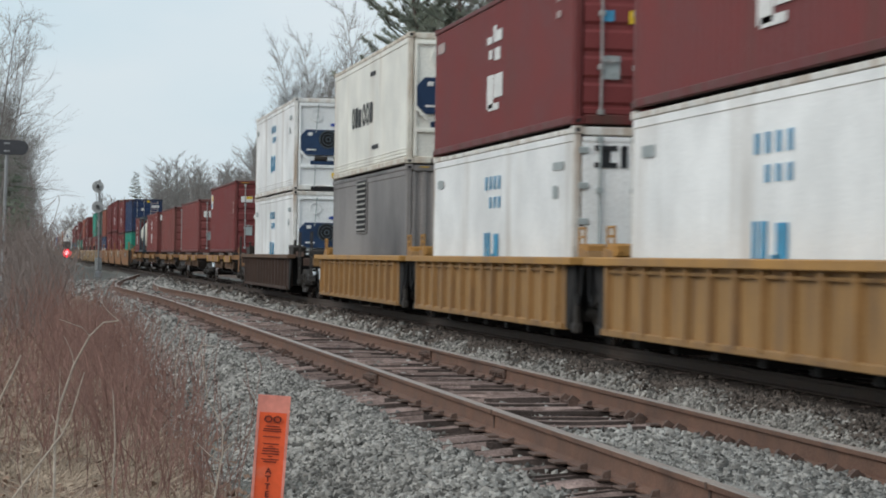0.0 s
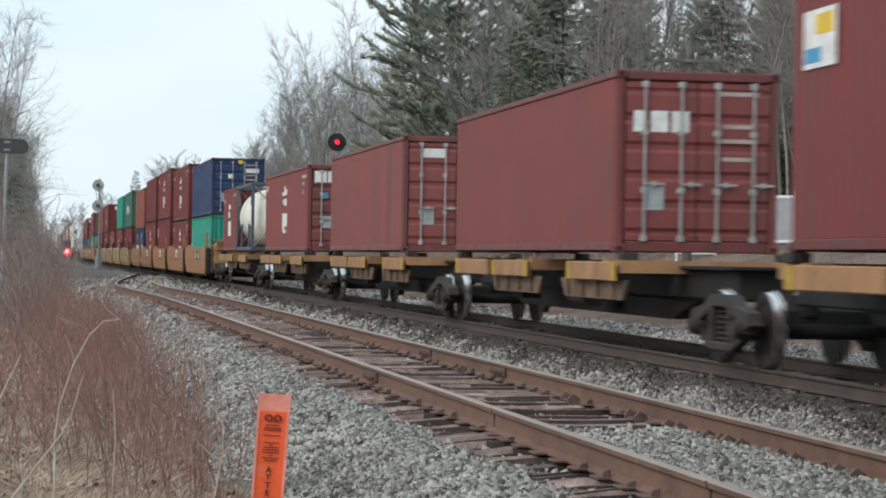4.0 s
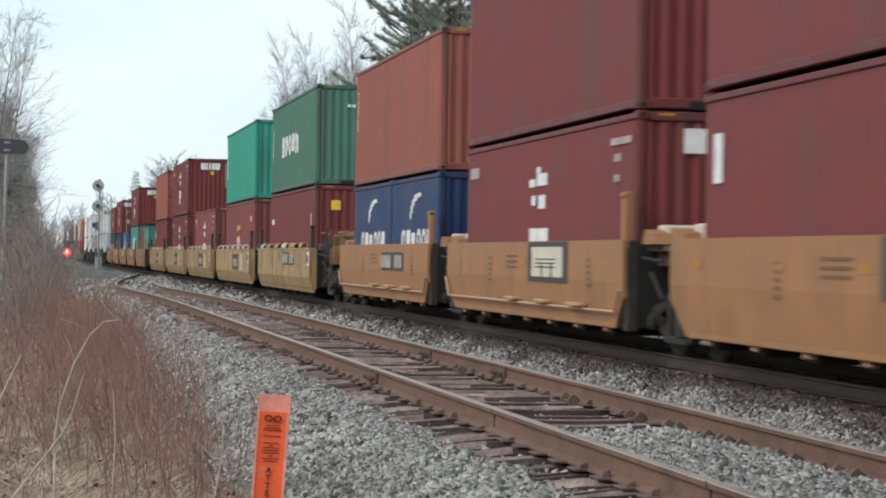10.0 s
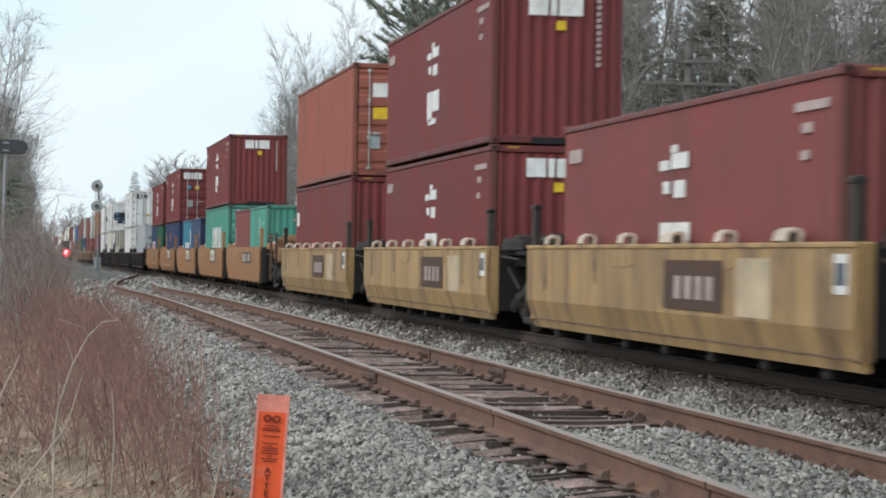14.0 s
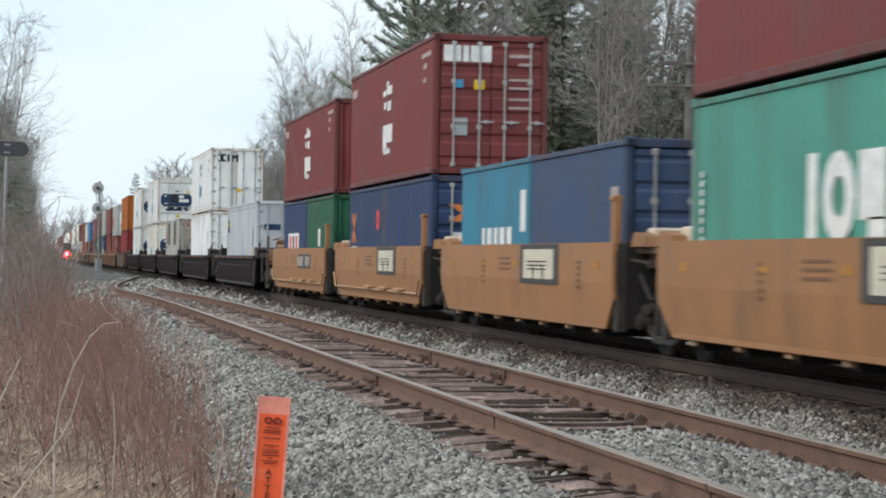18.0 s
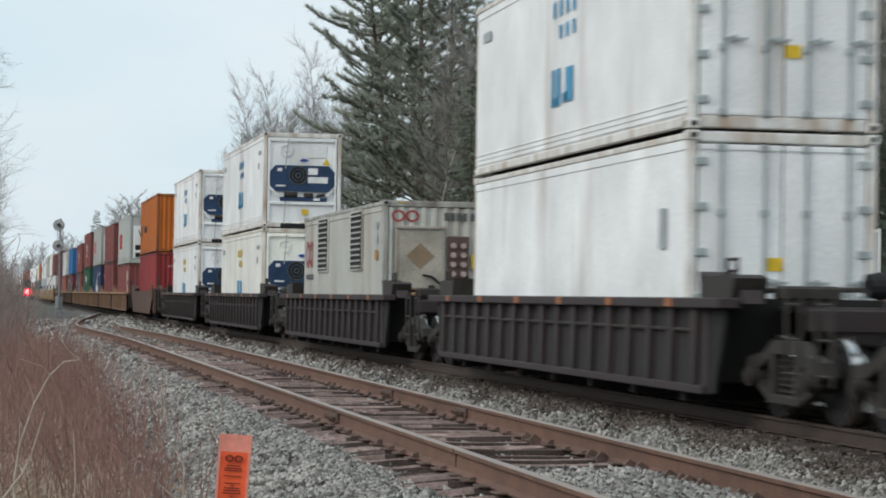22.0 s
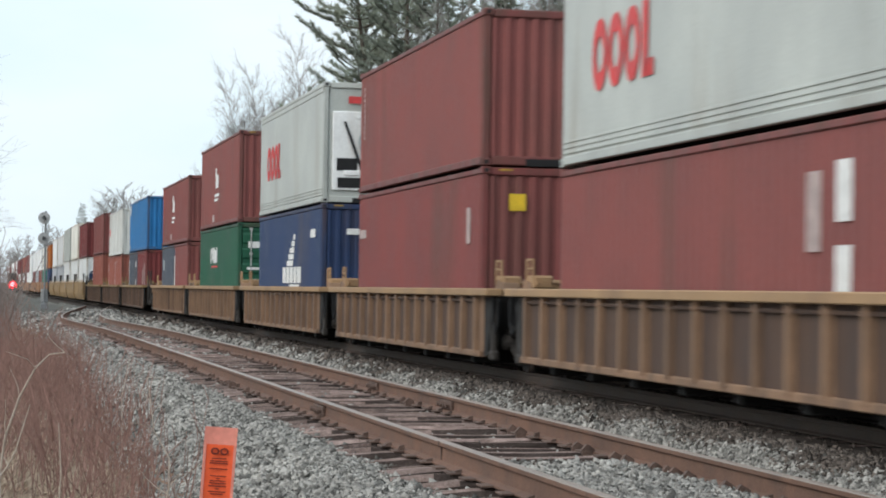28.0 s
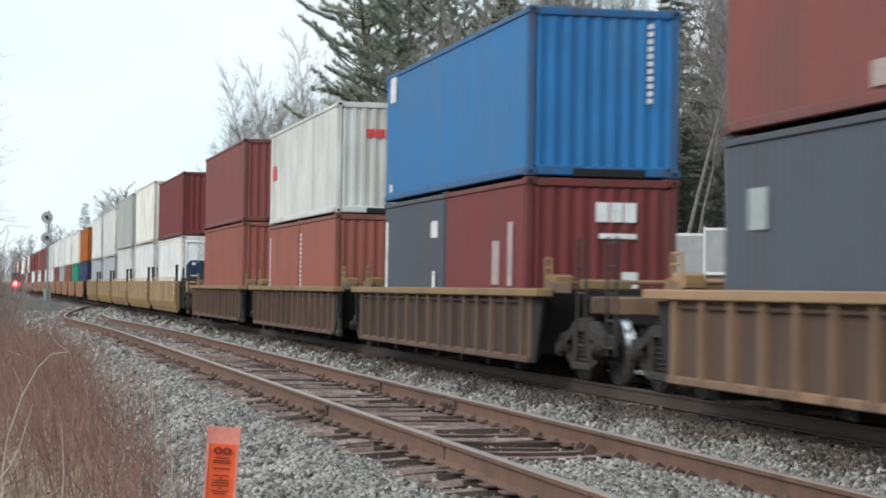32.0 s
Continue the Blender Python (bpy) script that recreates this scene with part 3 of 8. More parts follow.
def mark(root, face, L, a, z, w, h, material, name="marking", rise=0):
    """Flat painted marks: one, or a row of them as one piece of writing (w a list of (shift, drop, width, height));
    a fifth number makes a ring of it, with that part open, or, if it is -1 or -2, a bar that slants.
    face 'side': a metres behind the leading end; 'end': a metres to the right of the middle."""
    if isinstance(w, tuple):
        def make():
            b = Build()
            for dx, dz, bw, bh, *hole in w:
                if hole and hole[0] < 0:
                    k, t = (1 if hole[0] > -1.5 else -1), 0.3 * bw
                    b.prism([(dx - k * bw / 2, dz - bh / 2), (dx - k * (bw / 2 - t), dz - bh / 2), (dx + k * bw / 2, dz + bh / 2), (dx + k * (bw / 2 - t), dz + bh / 2)], 1, -0.002, 0.002)
                elif hole:
                    oval(b, dx, dz, bw, bh, hole[0])
                else:
                    b.box(dx, 0, dz, bw, 0.004, bh)
            return b
        me = shared(("marking", w, h), make, material)
    else:
        me = shared(("marking", w, h), plate(w, h), material)
    if face == "side":
        part(name, me, material, root, m=pose(-1.2085 - 0.001 * rise, -L / 2 + a, z, 0, 0, -90))
    else:
        part(name, me, material, root, m=pose(a, -L / 2 + 0.023 - 0.001 * rise, z))


def container(s, z, L, H, colour, lead="corr", label="", side="corr", marks=(), smooth=False, name="shipping_container"):
    """One container; s: its leading end along the train."""
    m_body = BOX[colour]
    m_frame = BOX_FRAME.get(colour, m_body)
    W = 2.438
    root = thing(name, label or "steel shipping container on a well wagon", "container", "containers on the train")
    TRAIN.append((root, s + L / 2, z))
    hp, zp = H - 0.27, 0.15
    smooth = smooth or side == "flat"
    if s > 800:
        far_container(root, L, H, m_body, smooth)
        return root
    for k in (-1, 1):
        me = shared(("side_panel", L, H, smooth), flat_panel(L - 0.2, hp, 10 if L > 10 else 5) if smooth else corrugated(L - 0.2, hp, 0.278, 0.036), m_body)
        part("side_panel", me, m_body, root, m=pose(k * 1.2, 0, zp, 0, 0, 90 * k))
        part("top_rail", shared(("rail", L), beam(L - 0.3, 0.07), m_frame), m_frame, root, m=pose(k * 1.18, 0, H - 0.07))
        part("bottom_rail", shared(("sill", L), beam(L - 0.3, 0.1), m_frame), m_frame, root, m=pose(k * 1.17, 0, 0.085))
        for e in (-1, 1):
            part("corner_post", shared(("corner_post", H), post(H), m_frame), m_frame, root, m=pose(k * 1.137, e * (L / 2 - 0.089), 0))
    for e in (-1, 1):
        part("header", shared(("header",), lambda: Build().box(0, 0, 0, 2.1, 0.1, 0.13, 0.015), m_frame), m_frame, root, m=pose(0, e * (L / 2 - 0.07), H - 0.075))
        part("threshold", shared(("threshold",), lambda: Build().box(0, 0, 0, 2.1, 0.12, 0.15, 0.015), m_frame), m_frame, root, m=pose(0, e * (L / 2 - 0.08), 0.085))
    for x in (-1.137, 1.137):
        for z in (0.059, H - 0.059):
            # a black plate on the solid casting, painted shade of its hole
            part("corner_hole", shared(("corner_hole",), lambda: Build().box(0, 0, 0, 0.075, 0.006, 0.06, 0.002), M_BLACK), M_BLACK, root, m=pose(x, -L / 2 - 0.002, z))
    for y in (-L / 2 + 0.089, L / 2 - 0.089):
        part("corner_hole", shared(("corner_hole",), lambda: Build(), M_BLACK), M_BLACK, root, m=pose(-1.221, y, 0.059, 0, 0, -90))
    part("roof", shared(("roof", L), roof_sheet(2.3, L - 0.25), m_body), m_body, root, m=pose(0, 0, H - 0.035))
    part("floor", shared(("floor", L), lambda: Build().box(0, 0, 0, 2.2, L - 0.25, 0.08), M_DARK), M_DARK, root, m=pose(0, 0, 0.1))
    back = shared(("end_panel", H, smooth), flat_panel(2.13, hp - 0.03, 3) if smooth else corrugated(2.13, hp - 0.03, 0.24, 0.045), m_body)
    part("rear_wall", back, m_body, root, m=pose(0, L / 2 - 0.05, zp, 0, 0, 180))
    y0 = -L / 2
    if lead == "corr":
        front = shared(("end_panel", H, False), corrugated(2.13, hp - 0.03, 0.24, 0.045), m_body) if name == "generator_container" else back
        part("front_wall", front, m_body, root, m=pose(0, y0 + 0.03, zp))
        if L > 10:
            part("tunnel_recess", shared(("tunnel_recess",), lambda: Build().box(0, 0, 0, 1.15, 0.012, 0.12, 0.004), M_BLACK), M_BLACK, root, "black sheet for the shaded tunnel slot in the lower beam", pose(0.1, y0 + 0.016, 0.06))
            if H > 2.7:
                part("caution_strip", shared(("caution_strip",), lambda: Build().box(0, 0, 0, 0.22, 0.004, 0.03), M_YEL), M_YEL, root, "yellow height caution strip", pose(-0.8, y0 + 0.018, H - 0.05))
    elif lead in ("door", "cooldoor"):
        leafs = door_leaf(1.06, hp - 0.03) if lead == "door" else plain_leaf(1.06, hp - 0.03)
        rod_m = M_GALV if lead == "door" else M_GREYMARK
        for k in (-1, 1):
            d = part("door", shared(("door", H, lead), leafs, m_body), m_body, root, m=pose(k * 0.535, y0 + 0.03, zp))
            for j in (-1, 1):
                part("locking_rod", shared(("locking_rod", H), lock_rod(hp - 0.03), rod_m), rod_m, d, "galvanised locking rod", pose(j * 0.27 + 0.02, 0.012, 0))
            if lead == "cooldoor":
                for j in range(5):
                    part("hinge", shared(("hinge",), lambda: Build().box(0, 0, 0, 0.16, 0.03, 0.1, 0.01), M_GREYMARK), M_GREYMARK, d, "grey steel hinge", pose(k * 0.5, -0.01, 0.2 + j * (hp - 0.45) / 4))
    elif lead == "cool":
        cool_front(root, L, H, m_body, y0)
    elif lead == "cool2":
        cool_front2(root, L, H, m_body, y0)
    for i, q in enumerate(marks):
        mark(root, q[0], L, *q[1:], rise=i)
    return root


def far_container(root, L, H, m, smooth):
    """A container that never comes near: walls, roof and frame."""
    hp = H - 0.27
    for k in (-1, 1):
        part("side_panel", shared(("side_panel", L, H, smooth), flat_panel(L - 0.2, hp, 10) if smooth else corrugated(L - 0.2, hp, 0.278, 0.036), m), m, root, m=pose(k * 1.2, 0, 0.15, 0, 0, 90 * k))
        part("end_panel", shared(("end_panel", H, False), corrugated(2.13, hp - 0.03, 0.24, 0.045), m), m, root, m=pose(0, k * (L / 2 - 0.03), 0.15, 0, 0, 90 + 90 * k))

    def frame_box():
        b = Build()
        for k in (-1, 1):
            for z in (0.08, H - 0.07):
                b.box(k * 1.16, 0, z, 0.12, L, 0.14)
                b.box(0, k * (L / 2 - 0.07), z, 2.2, 0.12, 0.14)
            for e in (-1, 1):
                b.box(k * 1.14, e * (L / 2 - 0.09), H / 2, 0.14, 0.16, H)
        return b
    part("frame", shared(("far_frame", L, H), frame_box, m), m, root)
    part("roof", shared(("roof", L), roof_sheet(2.3, L - 0.25), m), m, root, m=pose(0, 0, H - 0.035))


def cool_front(root, L, H, m_body, y0):
    """The machinery end of a reefer: a white bulkhead with hatches above a dark blue unit."""
    hp = H - 0.27
    f = part("front_wall", shared(("cool_wall", H), lambda: Build().box(0, 0.06, hp / 2, 2.13, 0.05, hp, 0.01), m_body), m_body, root, m=pose(0, y0 + 0.03, 0.14))
    b = Build()
    for x in (-1.02, 1.02):
        b.box(x, 0.01, hp / 2, 0.07, 0.06, hp - 0.06, 0.01)
        for i in range(9):
            b.tube((x, -0.03, 0.2 + i * (hp - 0.4) / 8), (x, 0.0, 0.2 + i * (hp - 0.4) / 8), 0.022, n=6)
    b.box(0, 0.0, 0.6, 2.0, 0.06, 0.09, 0.01)
    b.box(0, 0.0, hp - 0.1, 2.0, 0.06, 0.08, 0.01)
    b.box(0.45, 0.025, hp - 0.42, 0.6, 0.03, 0.42, 0.012)
    b.ring([(-0.012, 0.19), (0.03, 0.19), (0.03, 0.16), (-0.012, 0.16)], (-0.5, 0.01, hp - 0.42), 20, 1)
    b.tube((-0.5, 0.0, hp - 0.42), (-0.5, 0.04, hp - 0.42), 0.06, n=10)
    part("bulkhead_frame", b, m_body, root, "riveted white frame, vent ring and hatch", pose(0, y0 + 0.03, 0.14))
    c0, c1 = 0.78, 1.9
    oct_ = [(-1.0, 1.28), (-0.8, 1.1), (0.8, 1.1), (1.0, 1.28), (1.0, c1 - 0.2), (0.82, c1), (-0.82, c1), (-1.0, c1 - 0.2)]
    part("machine_recess", Build().prism([(-1.0, c0), (1.0, c0), (1.0, 1.28), (0.8, 1.12), (-0.8, 1.12), (-1.0, 1.28)], 1, 0.05, 0.07), M_BLACK, root, "black sheet for the shade beneath the cooling unit", pose(0, y0 + 0.02, 0.0))
    u = part("cooling_unit", Build().prism(oct_, 1, -0.01, 0.08).box(0.05, 0.03, 0.87, 1.45, 0.05, 0.13, 0.02), M_COOL, root, "dark blue cooling unit", pose(0, y0 + 0.02, 0.0))
    part("fan_recess", Build().tube((-0.13, -0.02, 1.6), (-0.13, 0.0, 1.6), 0.3, n=24), M_BLACK, u, "black disc for the shaded fan opening")
    part("fan_grille", Build().ring([(-0.035, 0.29), (-0.02, 0.29), (-0.02, 0.26), (-0.035, 0.26)], (-0.13, 0, 1.6), 24, 1).ring([(-0.035, 0.19), (-0.02, 0.19), (-0.02, 0.17), (-0.035, 0.17)], (-0.13, 0, 1.6), 20, 1).ring([(-0.035, 0.09), (-0.02, 0.09), (-0.02, 0.06), (-0.035, 0.06)], (-0.13, 0, 1.6), 16, 1), M_TFRAME, u, "dark fan grille rings")
    part("compressor", Build().tube((-0.55, 0.02, 1.0), (-0.15, 0.02, 1.0), 0.08, n=12).box(0.2, 0.02, 1.0, 0.3, 0.08, 0.13, 0.02).tube((0.45, 0.02, 0.98), (0.7, 0.02, 1.02), 0.05, n=10), M_STEEL, u, "grimy compressor and pipes")
    for x, z, w, h in ((0.32, 1.72, 0.3, 0.2), (0.48, 1.46, 0.62, 0.19), (-0.7, 1.76, 0.14, 0.1), (-0.66, 1.27, 0.3, 0.05), (0.45, 0.87, 0.2, 0.08)):
        part("label_plate", Build().box(x, -0.02, z, w, 0.014, h, 0.005), M_WHITE, u, "white label plate")
    for sx in (-1, 1):
        part("corner_brace", Build().prism([(sx * 1.02, 1.18), (sx * 0.78, 0.95), (sx * 0.72, 0.98), (sx * 0.98, 1.25)], 1, -0.035, 0.0), m_body, u, "white slanting brace")
    part("blue_badge", Build().prism([(0.05 + 0.13 * math.cos(a * 0.524), 2.06 + 0.05 * math.sin(a * 0.524)) for a in range(12)], 1, -0.004, 0.0), mat("blue_badge_paint", (0.03, 0.07, 0.32), 0.4), root, "blue oval badge", pose(0, y0 + 0.028, 0))
    part("warning_triangle", Build().prism([(0.62, 1.93), (0.86, 1.93), (0.74, 2.13)], 1, -0.004, 0.0), M_YELMARK, root, "yellow warning triangle", pose(0, y0 + 0.016, 0))
    part("fork_recess", Build().box(-0.1, 0, 0.06, 1.1, 0.02, 0.13), M_BLACK, root, "black sheet for the shaded slot in the lower beam", pose(0, y0 + 0.012, 0))
    part("cable", Build().tube((-0.55, -0.03, 0.1), (-0.52, -0.04, 0.8), 0.015).tube((-0.52, -0.04, 1.8), (-0.45, -0.03, H - 0.2), 0.015), M_GREYMARK, u, "grey power cable")
    mark(root, "end", L, 0.1, 0.48, 0.2, 0.16, M_YELMARK)


def cool_front2(root, L, H, m_body, y0):
    """A white cooling unit with a round fan between two slanting braces."""
    hp = H - 0.27
    part("front_wall", shared(("cool_wall", H), lambda: Build().box(0, 0.06, hp / 2, 2.13, 0.05, hp, 0.01), m_body), m_body, root, m=pose(0, y0 + 0.03, 0.14))
    u = part("cooling_unit", Build().box(0, 0.0, 1.25, 1.96, 0.06, 1.9, 0.02), BOX["white"], root, "white cooling unit", pose(0, y0 + 0.035, 0.0))
    part("tunnel_recess", Build().box(0, 0, 0, 1.15, 0.012, 0.12, 0.004), M_BLACK, root, "black sheet for the shaded tunnel slot in the lower beam", pose(0.1, y0 + 0.016, 0.06))
    part("fan_grille", Build().ring([(-0.06, 0.36), (-0.02, 0.36), (-0.02, 0.3), (-0.06, 0.3)], (0, 0, 1.45), 24, 1).ring([(-0.06, 0.24), (-0.03, 0.24), (-0.03, 0.2), (-0.06, 0.2)], (0, 0, 1.45), 20, 1).box(0, -0.05, 1.45, 0.18, 0.03, 0.18, 0.03), M_GREYMARK, u, "grey round fan grille")
    part("fan_recess", Build().tube((0, -0.035, 1.45), (0, -0.031, 1.45), 0.3, n=20), M_TFRAME, u, "grey fan opening")
    for sx in (-1, 1):
        part("brace", Build().prism([(sx * 0.72, 1.95), (sx * 0.66, 1.95), (sx * 0.2, 0.75), (sx * 0.28, 0.75)], 1, -0.06, -0.03), M_BLACK, u, "black strip for the shaded gap beside the fan")
    for x, z, w, h in ((-0.62, 0.92, 0.5, 0.3), (0.62, 0.9, 0.55, 0.3), (0.75, 1.6, 0.25, 0.35), (-0.55, 0.48, 0.6, 0.25), (0.0, 0.85, 0.35, 0.2)):
        part("machine_recess", Build().box(x, -0.034, z, w, 0.012, h, 0.004), M_BLACK, u)
    part("control_box", Build().box(0.68, -0.06, 1.45, 0.28, 0.08, 0.55, 0.015), M_GALV, u, "grey control box")
    for x, z, w, h in ((-0.5, 0.72, 0.4, 0.12), (0.4, 0.6, 0.4, 0.1), (0.0, 2.05, 0.8, 0.05)):
        part("bar", Build().box(x, -0.05, z, w, 0.03, h, 0.01), BOX["white"], u)
    mark(root, "end", L, 0.0, H - 0.42, 1.2, 0.17, M_REDMARK, "emblem")


def letters(L, x0, z, h, widths, material, gap=0.06, face="end"):
    """A row of plain blocks in place of lettering."""
    total, x, bits = sum(widths) + gap * (len(widths) - 1), 0.0, []
    way = -1 if face == "side" else 1
    for w in widths:
        bits.append((round(way * (x + w / 2 - total / 2), 4), 0.0, w, h))
        x += w + gap
    return [(face, x0 + total / 2, z, tuple(bits), h, material)]


def upright_code(L, x, z1, n, material, face="end", w=0.09, step=0.115):
    """A column of small blocks in place of a code."""
    return [(face, x, z1, tuple((0.0, round(-i * step, 4), w, 0.075) for i in range(n)), n, material)]


def group_marks(face, x, z, bits, material):
    return (face, x, z, tuple(bits), 0, material)


def zim_side(H, material=None, L=12.19):
    m, mid = material or M_WHITE, L / 2
    rows = ((0.25, 0.735, 0.75, 0.2), (-0.45, 0.72, 0.45, 0.13), (0.0, 0.79, 0.3, 0.1), (0.25, 0.61, 0.5, 0.22), (-0.35, 0.62, 0.3, 0.16))
    block = ((0.35, 0.39, 0.75, 0.42), (-0.35, 0.36, 0.55, 0.6), (-0.05, 0.25, 0.9, 0.12))
    code = ((0.0, 0.87, 1.1, 0.1), (-0.15, 0.79, 0.35, 0.11), (-0.2, 0.69, 0.3, 0.1))
    return [group_marks("side", mid, 0.0, [(dx, round(f * H, 3), w, h) for dx, f, w, h in rows], m), group_marks("side", mid, 0.0, [(dx, round(f * H, 3), w, h) for dx, f, w, h in block], m), ("side", L - 0.75, 0.83 * H, 0.8, 0.2, M_PALE), group_marks("side", 0.9, 0.0, [(dx, round(f * H, 3), w, h) for dx, f, w, h in code], M_PALE)]


def reefer_side(H, bits=None, big=None, L=12.19):
    bits, big, mid = bits or M_BLUEMARK, big or M_BLUEMARK, L / 2
    rows = [(0.57 - 0.38 * (k % 4), round((0.76 if k < 4 else 0.64) * H, 3), 0.15, 0.24 if k < 4 else 0.2) for k in range(7)]
    block = [(0.34, round(0.36 * H, 3), 0.4, 0.5), (-0.3, round(0.36 * H, 3), 0.22, 0.55), (-0.62, round(0.36 * H, 3), 0.16, 0.55), (-0.46, round(0.29 * H, 3), 0.3, 0.12), (0.1, round(0.3 * H, 3), 0.3, 0.14)]
    return [group_marks("side", mid, 0.0, rows, bits), group_marks("side", mid, 0.0, block, big), group_marks("side", 1.0, 0.0, [(0.0, round(0.8 * H, 3), 0.7, 0.12), (-0.2, round(0.66 * H, 3), 0.3, 0.2)], M_GREYMARK), ("side", L - 0.9, 0.8 * H, 0.6, 0.16, M_GREYMARK)]


def zim_end(H, door=False, m=None):
    m = m or M_WHITE
    out = letters(0, -1.0 if door else -0.55, H * 0.86, 0.34, (0.36, 0.12, 0.44), m, 0.04)
    if door:
        out += [group_marks("end", 0.62, 0.0, [(0, round(H * 0.85, 3), 0.5, 0.07), (0.1, round(H * 0.79, 3), 0.3, 0.06)] + [(0, round(H * f, 3), 0.5, 0.05) for f in (0.68, 0.62, 0.54, 0.48)], M_PALE)]
        out += [("end", -0.62, H * 0.34, 0.26, 0.36, M_GREYMARK), ("end", -0.25, H * 0.64, 0.22, 0.2, M_YELMARK), ("end", -0.68, H * 0.645, 0.18, 0.17, M_BLUEMARK)]
    else:
        out += upright_code(0, 0.75, H * 0.9, 11, M_PALE) + [("end", 0.05, H * 0.74, 0.18, 0.17, M_YELMARK)]
    return out


def door_text(H):
    return [group_marks("end", 0.6, 0.0, [(0, round(H * f, 3), w, 0.06) for f, w in ((0.88, 0.6), (0.7, 0.5), (0.62, 0.55), (0.52, 0.5))], M_PALE), ("end", -0.62, H * 0.3, 0.26, 0.34, M_GREYMARK)]


def tank_container(s, z):
    L, H = 6.058, 2.591
    root = thing("tank_container", "cream tank with sooty runs in a grey frame on a wagon", "tank container", "containers on the train")
    TRAIN.append((root, s + L / 2, z))
    prof = [(-2.93, 0.0), (-2.91, 0.45), (-2.83, 0.8), (-2.68, 1.02), (-2.5, 1.12), (2.5, 1.12), (2.68, 1.02), (2.83, 0.8), (2.91, 0.45), (2.93, 0.0)]
    b, n = Build(), 32
    vs = [(r * math.cos(2 * math.pi * i / n), y, 1.32 + r * math.sin(2 * math.pi * i / n)) for i in range(n) for y, r in prof]
    k = len(prof)
    b.add(vs, [(i * k + j, i * k + j + 1, ((i + 1) % n) * k + j + 1, ((i + 1) % n) * k + j) for i in range(n) for j in range(k - 1)])
    me = b.mesh("shell", True)
    me.materials.append(M_TANK)
    part("shell", me, M_TANK, root, "cream tank shell with sooty streaks")
    for e in (-1, 1):
        for k in (-1, 1):
            part("corner_post", shared(("tank_post",), post(H), M_TFRAME), M_TFRAME, root, m=pose(k * 1.137, e * (L / 2 - 0.089), 0))
            part("diagonal_brace", Build().tube((k * 0.12, e * (L / 2 - 0.03), 1.2), (k * 1.1, e * (L / 2 - 0.06), 0.2), 0.028).tube((k * 0.12, e * (L / 2 - 0.03), 1.42), (k * 1.1, e * (L / 2 - 0.06), 2.42), 0.028), M_DIRTROD, root, "dirty thin end brace")
        for z1 in (0.09, H - 0.09):
            part("cross_beam", Build().box(0, e * (L / 2 - 0.09), z1, 2.2, 0.12, 0.14, 0.015), M_TFRAME, root)
    for k in (-1, 1):
        for z1 in (0.09, H - 0.09):
            part("side_beam", Build().box(k * 1.15, 0, z1, 0.1, L - 0.3, 0.13, 0.015), M_TFRAME, root)
        for e in (-1, 1):
            part("saddle_brace", Build().tube((k * 1.15, e * 2.92, 2.4), (k * 1.13, e * 2.35, 1.75), 0.04).tube((k * 1.15, e * 2.92, 0.2), (k * 1.13, e * 2.3, 0.95), 0.045), M_TFRAME, root)
        for y in (-1.4, 1.4):
            part("saddle_leg", Build().prism([(y - 0.14, 0.1), (y + 0.14, 0.1), (y + 0.04, 1.05), (y - 0.04, 1.05)], 0, k * 1.12 - 0.03, k * 1.12 + 0.03), M_TFRAME, root, "grey tapering saddle leg")
    part("hazard_diamond", Build().prism([(-0.27, 1.3), (0, 1.03), (0.27, 1.3), (0, 1.57)], 1, -L / 2 + 0.02, -L / 2 + 0.035), M_BLACKMARK, root, "black diamond label")
    part("hazard_diamond", Build().prism([(-0.25, 1.86), (0, 1.61), (0.25, 1.86), (0, 2.11)], 1, -L / 2 + 0.1, -L / 2 + 0.115), M_REDMARK, root, "red and white diamond label")
    part("label_plate", Build().box(0, -L / 2 + 0.09, 1.87, 0.24, 0.012, 0.11), M_WHITE, root, "white band across the diamond")
    for a in (-2.0, -1.45, -0.6, 0.8):
        part("band", Build().ring([(a - 0.05, 1.1), (a - 0.05, 1.135), (a + 0.05, 1.135), (a + 0.05, 1.1)], (0, 0, 1.32), 32, 1), M_TANK, root, "raised cladding band")
    part("walkway", Build().box(0, 0, H - 0.05, 0.5, 4.6, 0.05), M_GALV, root, "galvanised roof walkway")
    return root


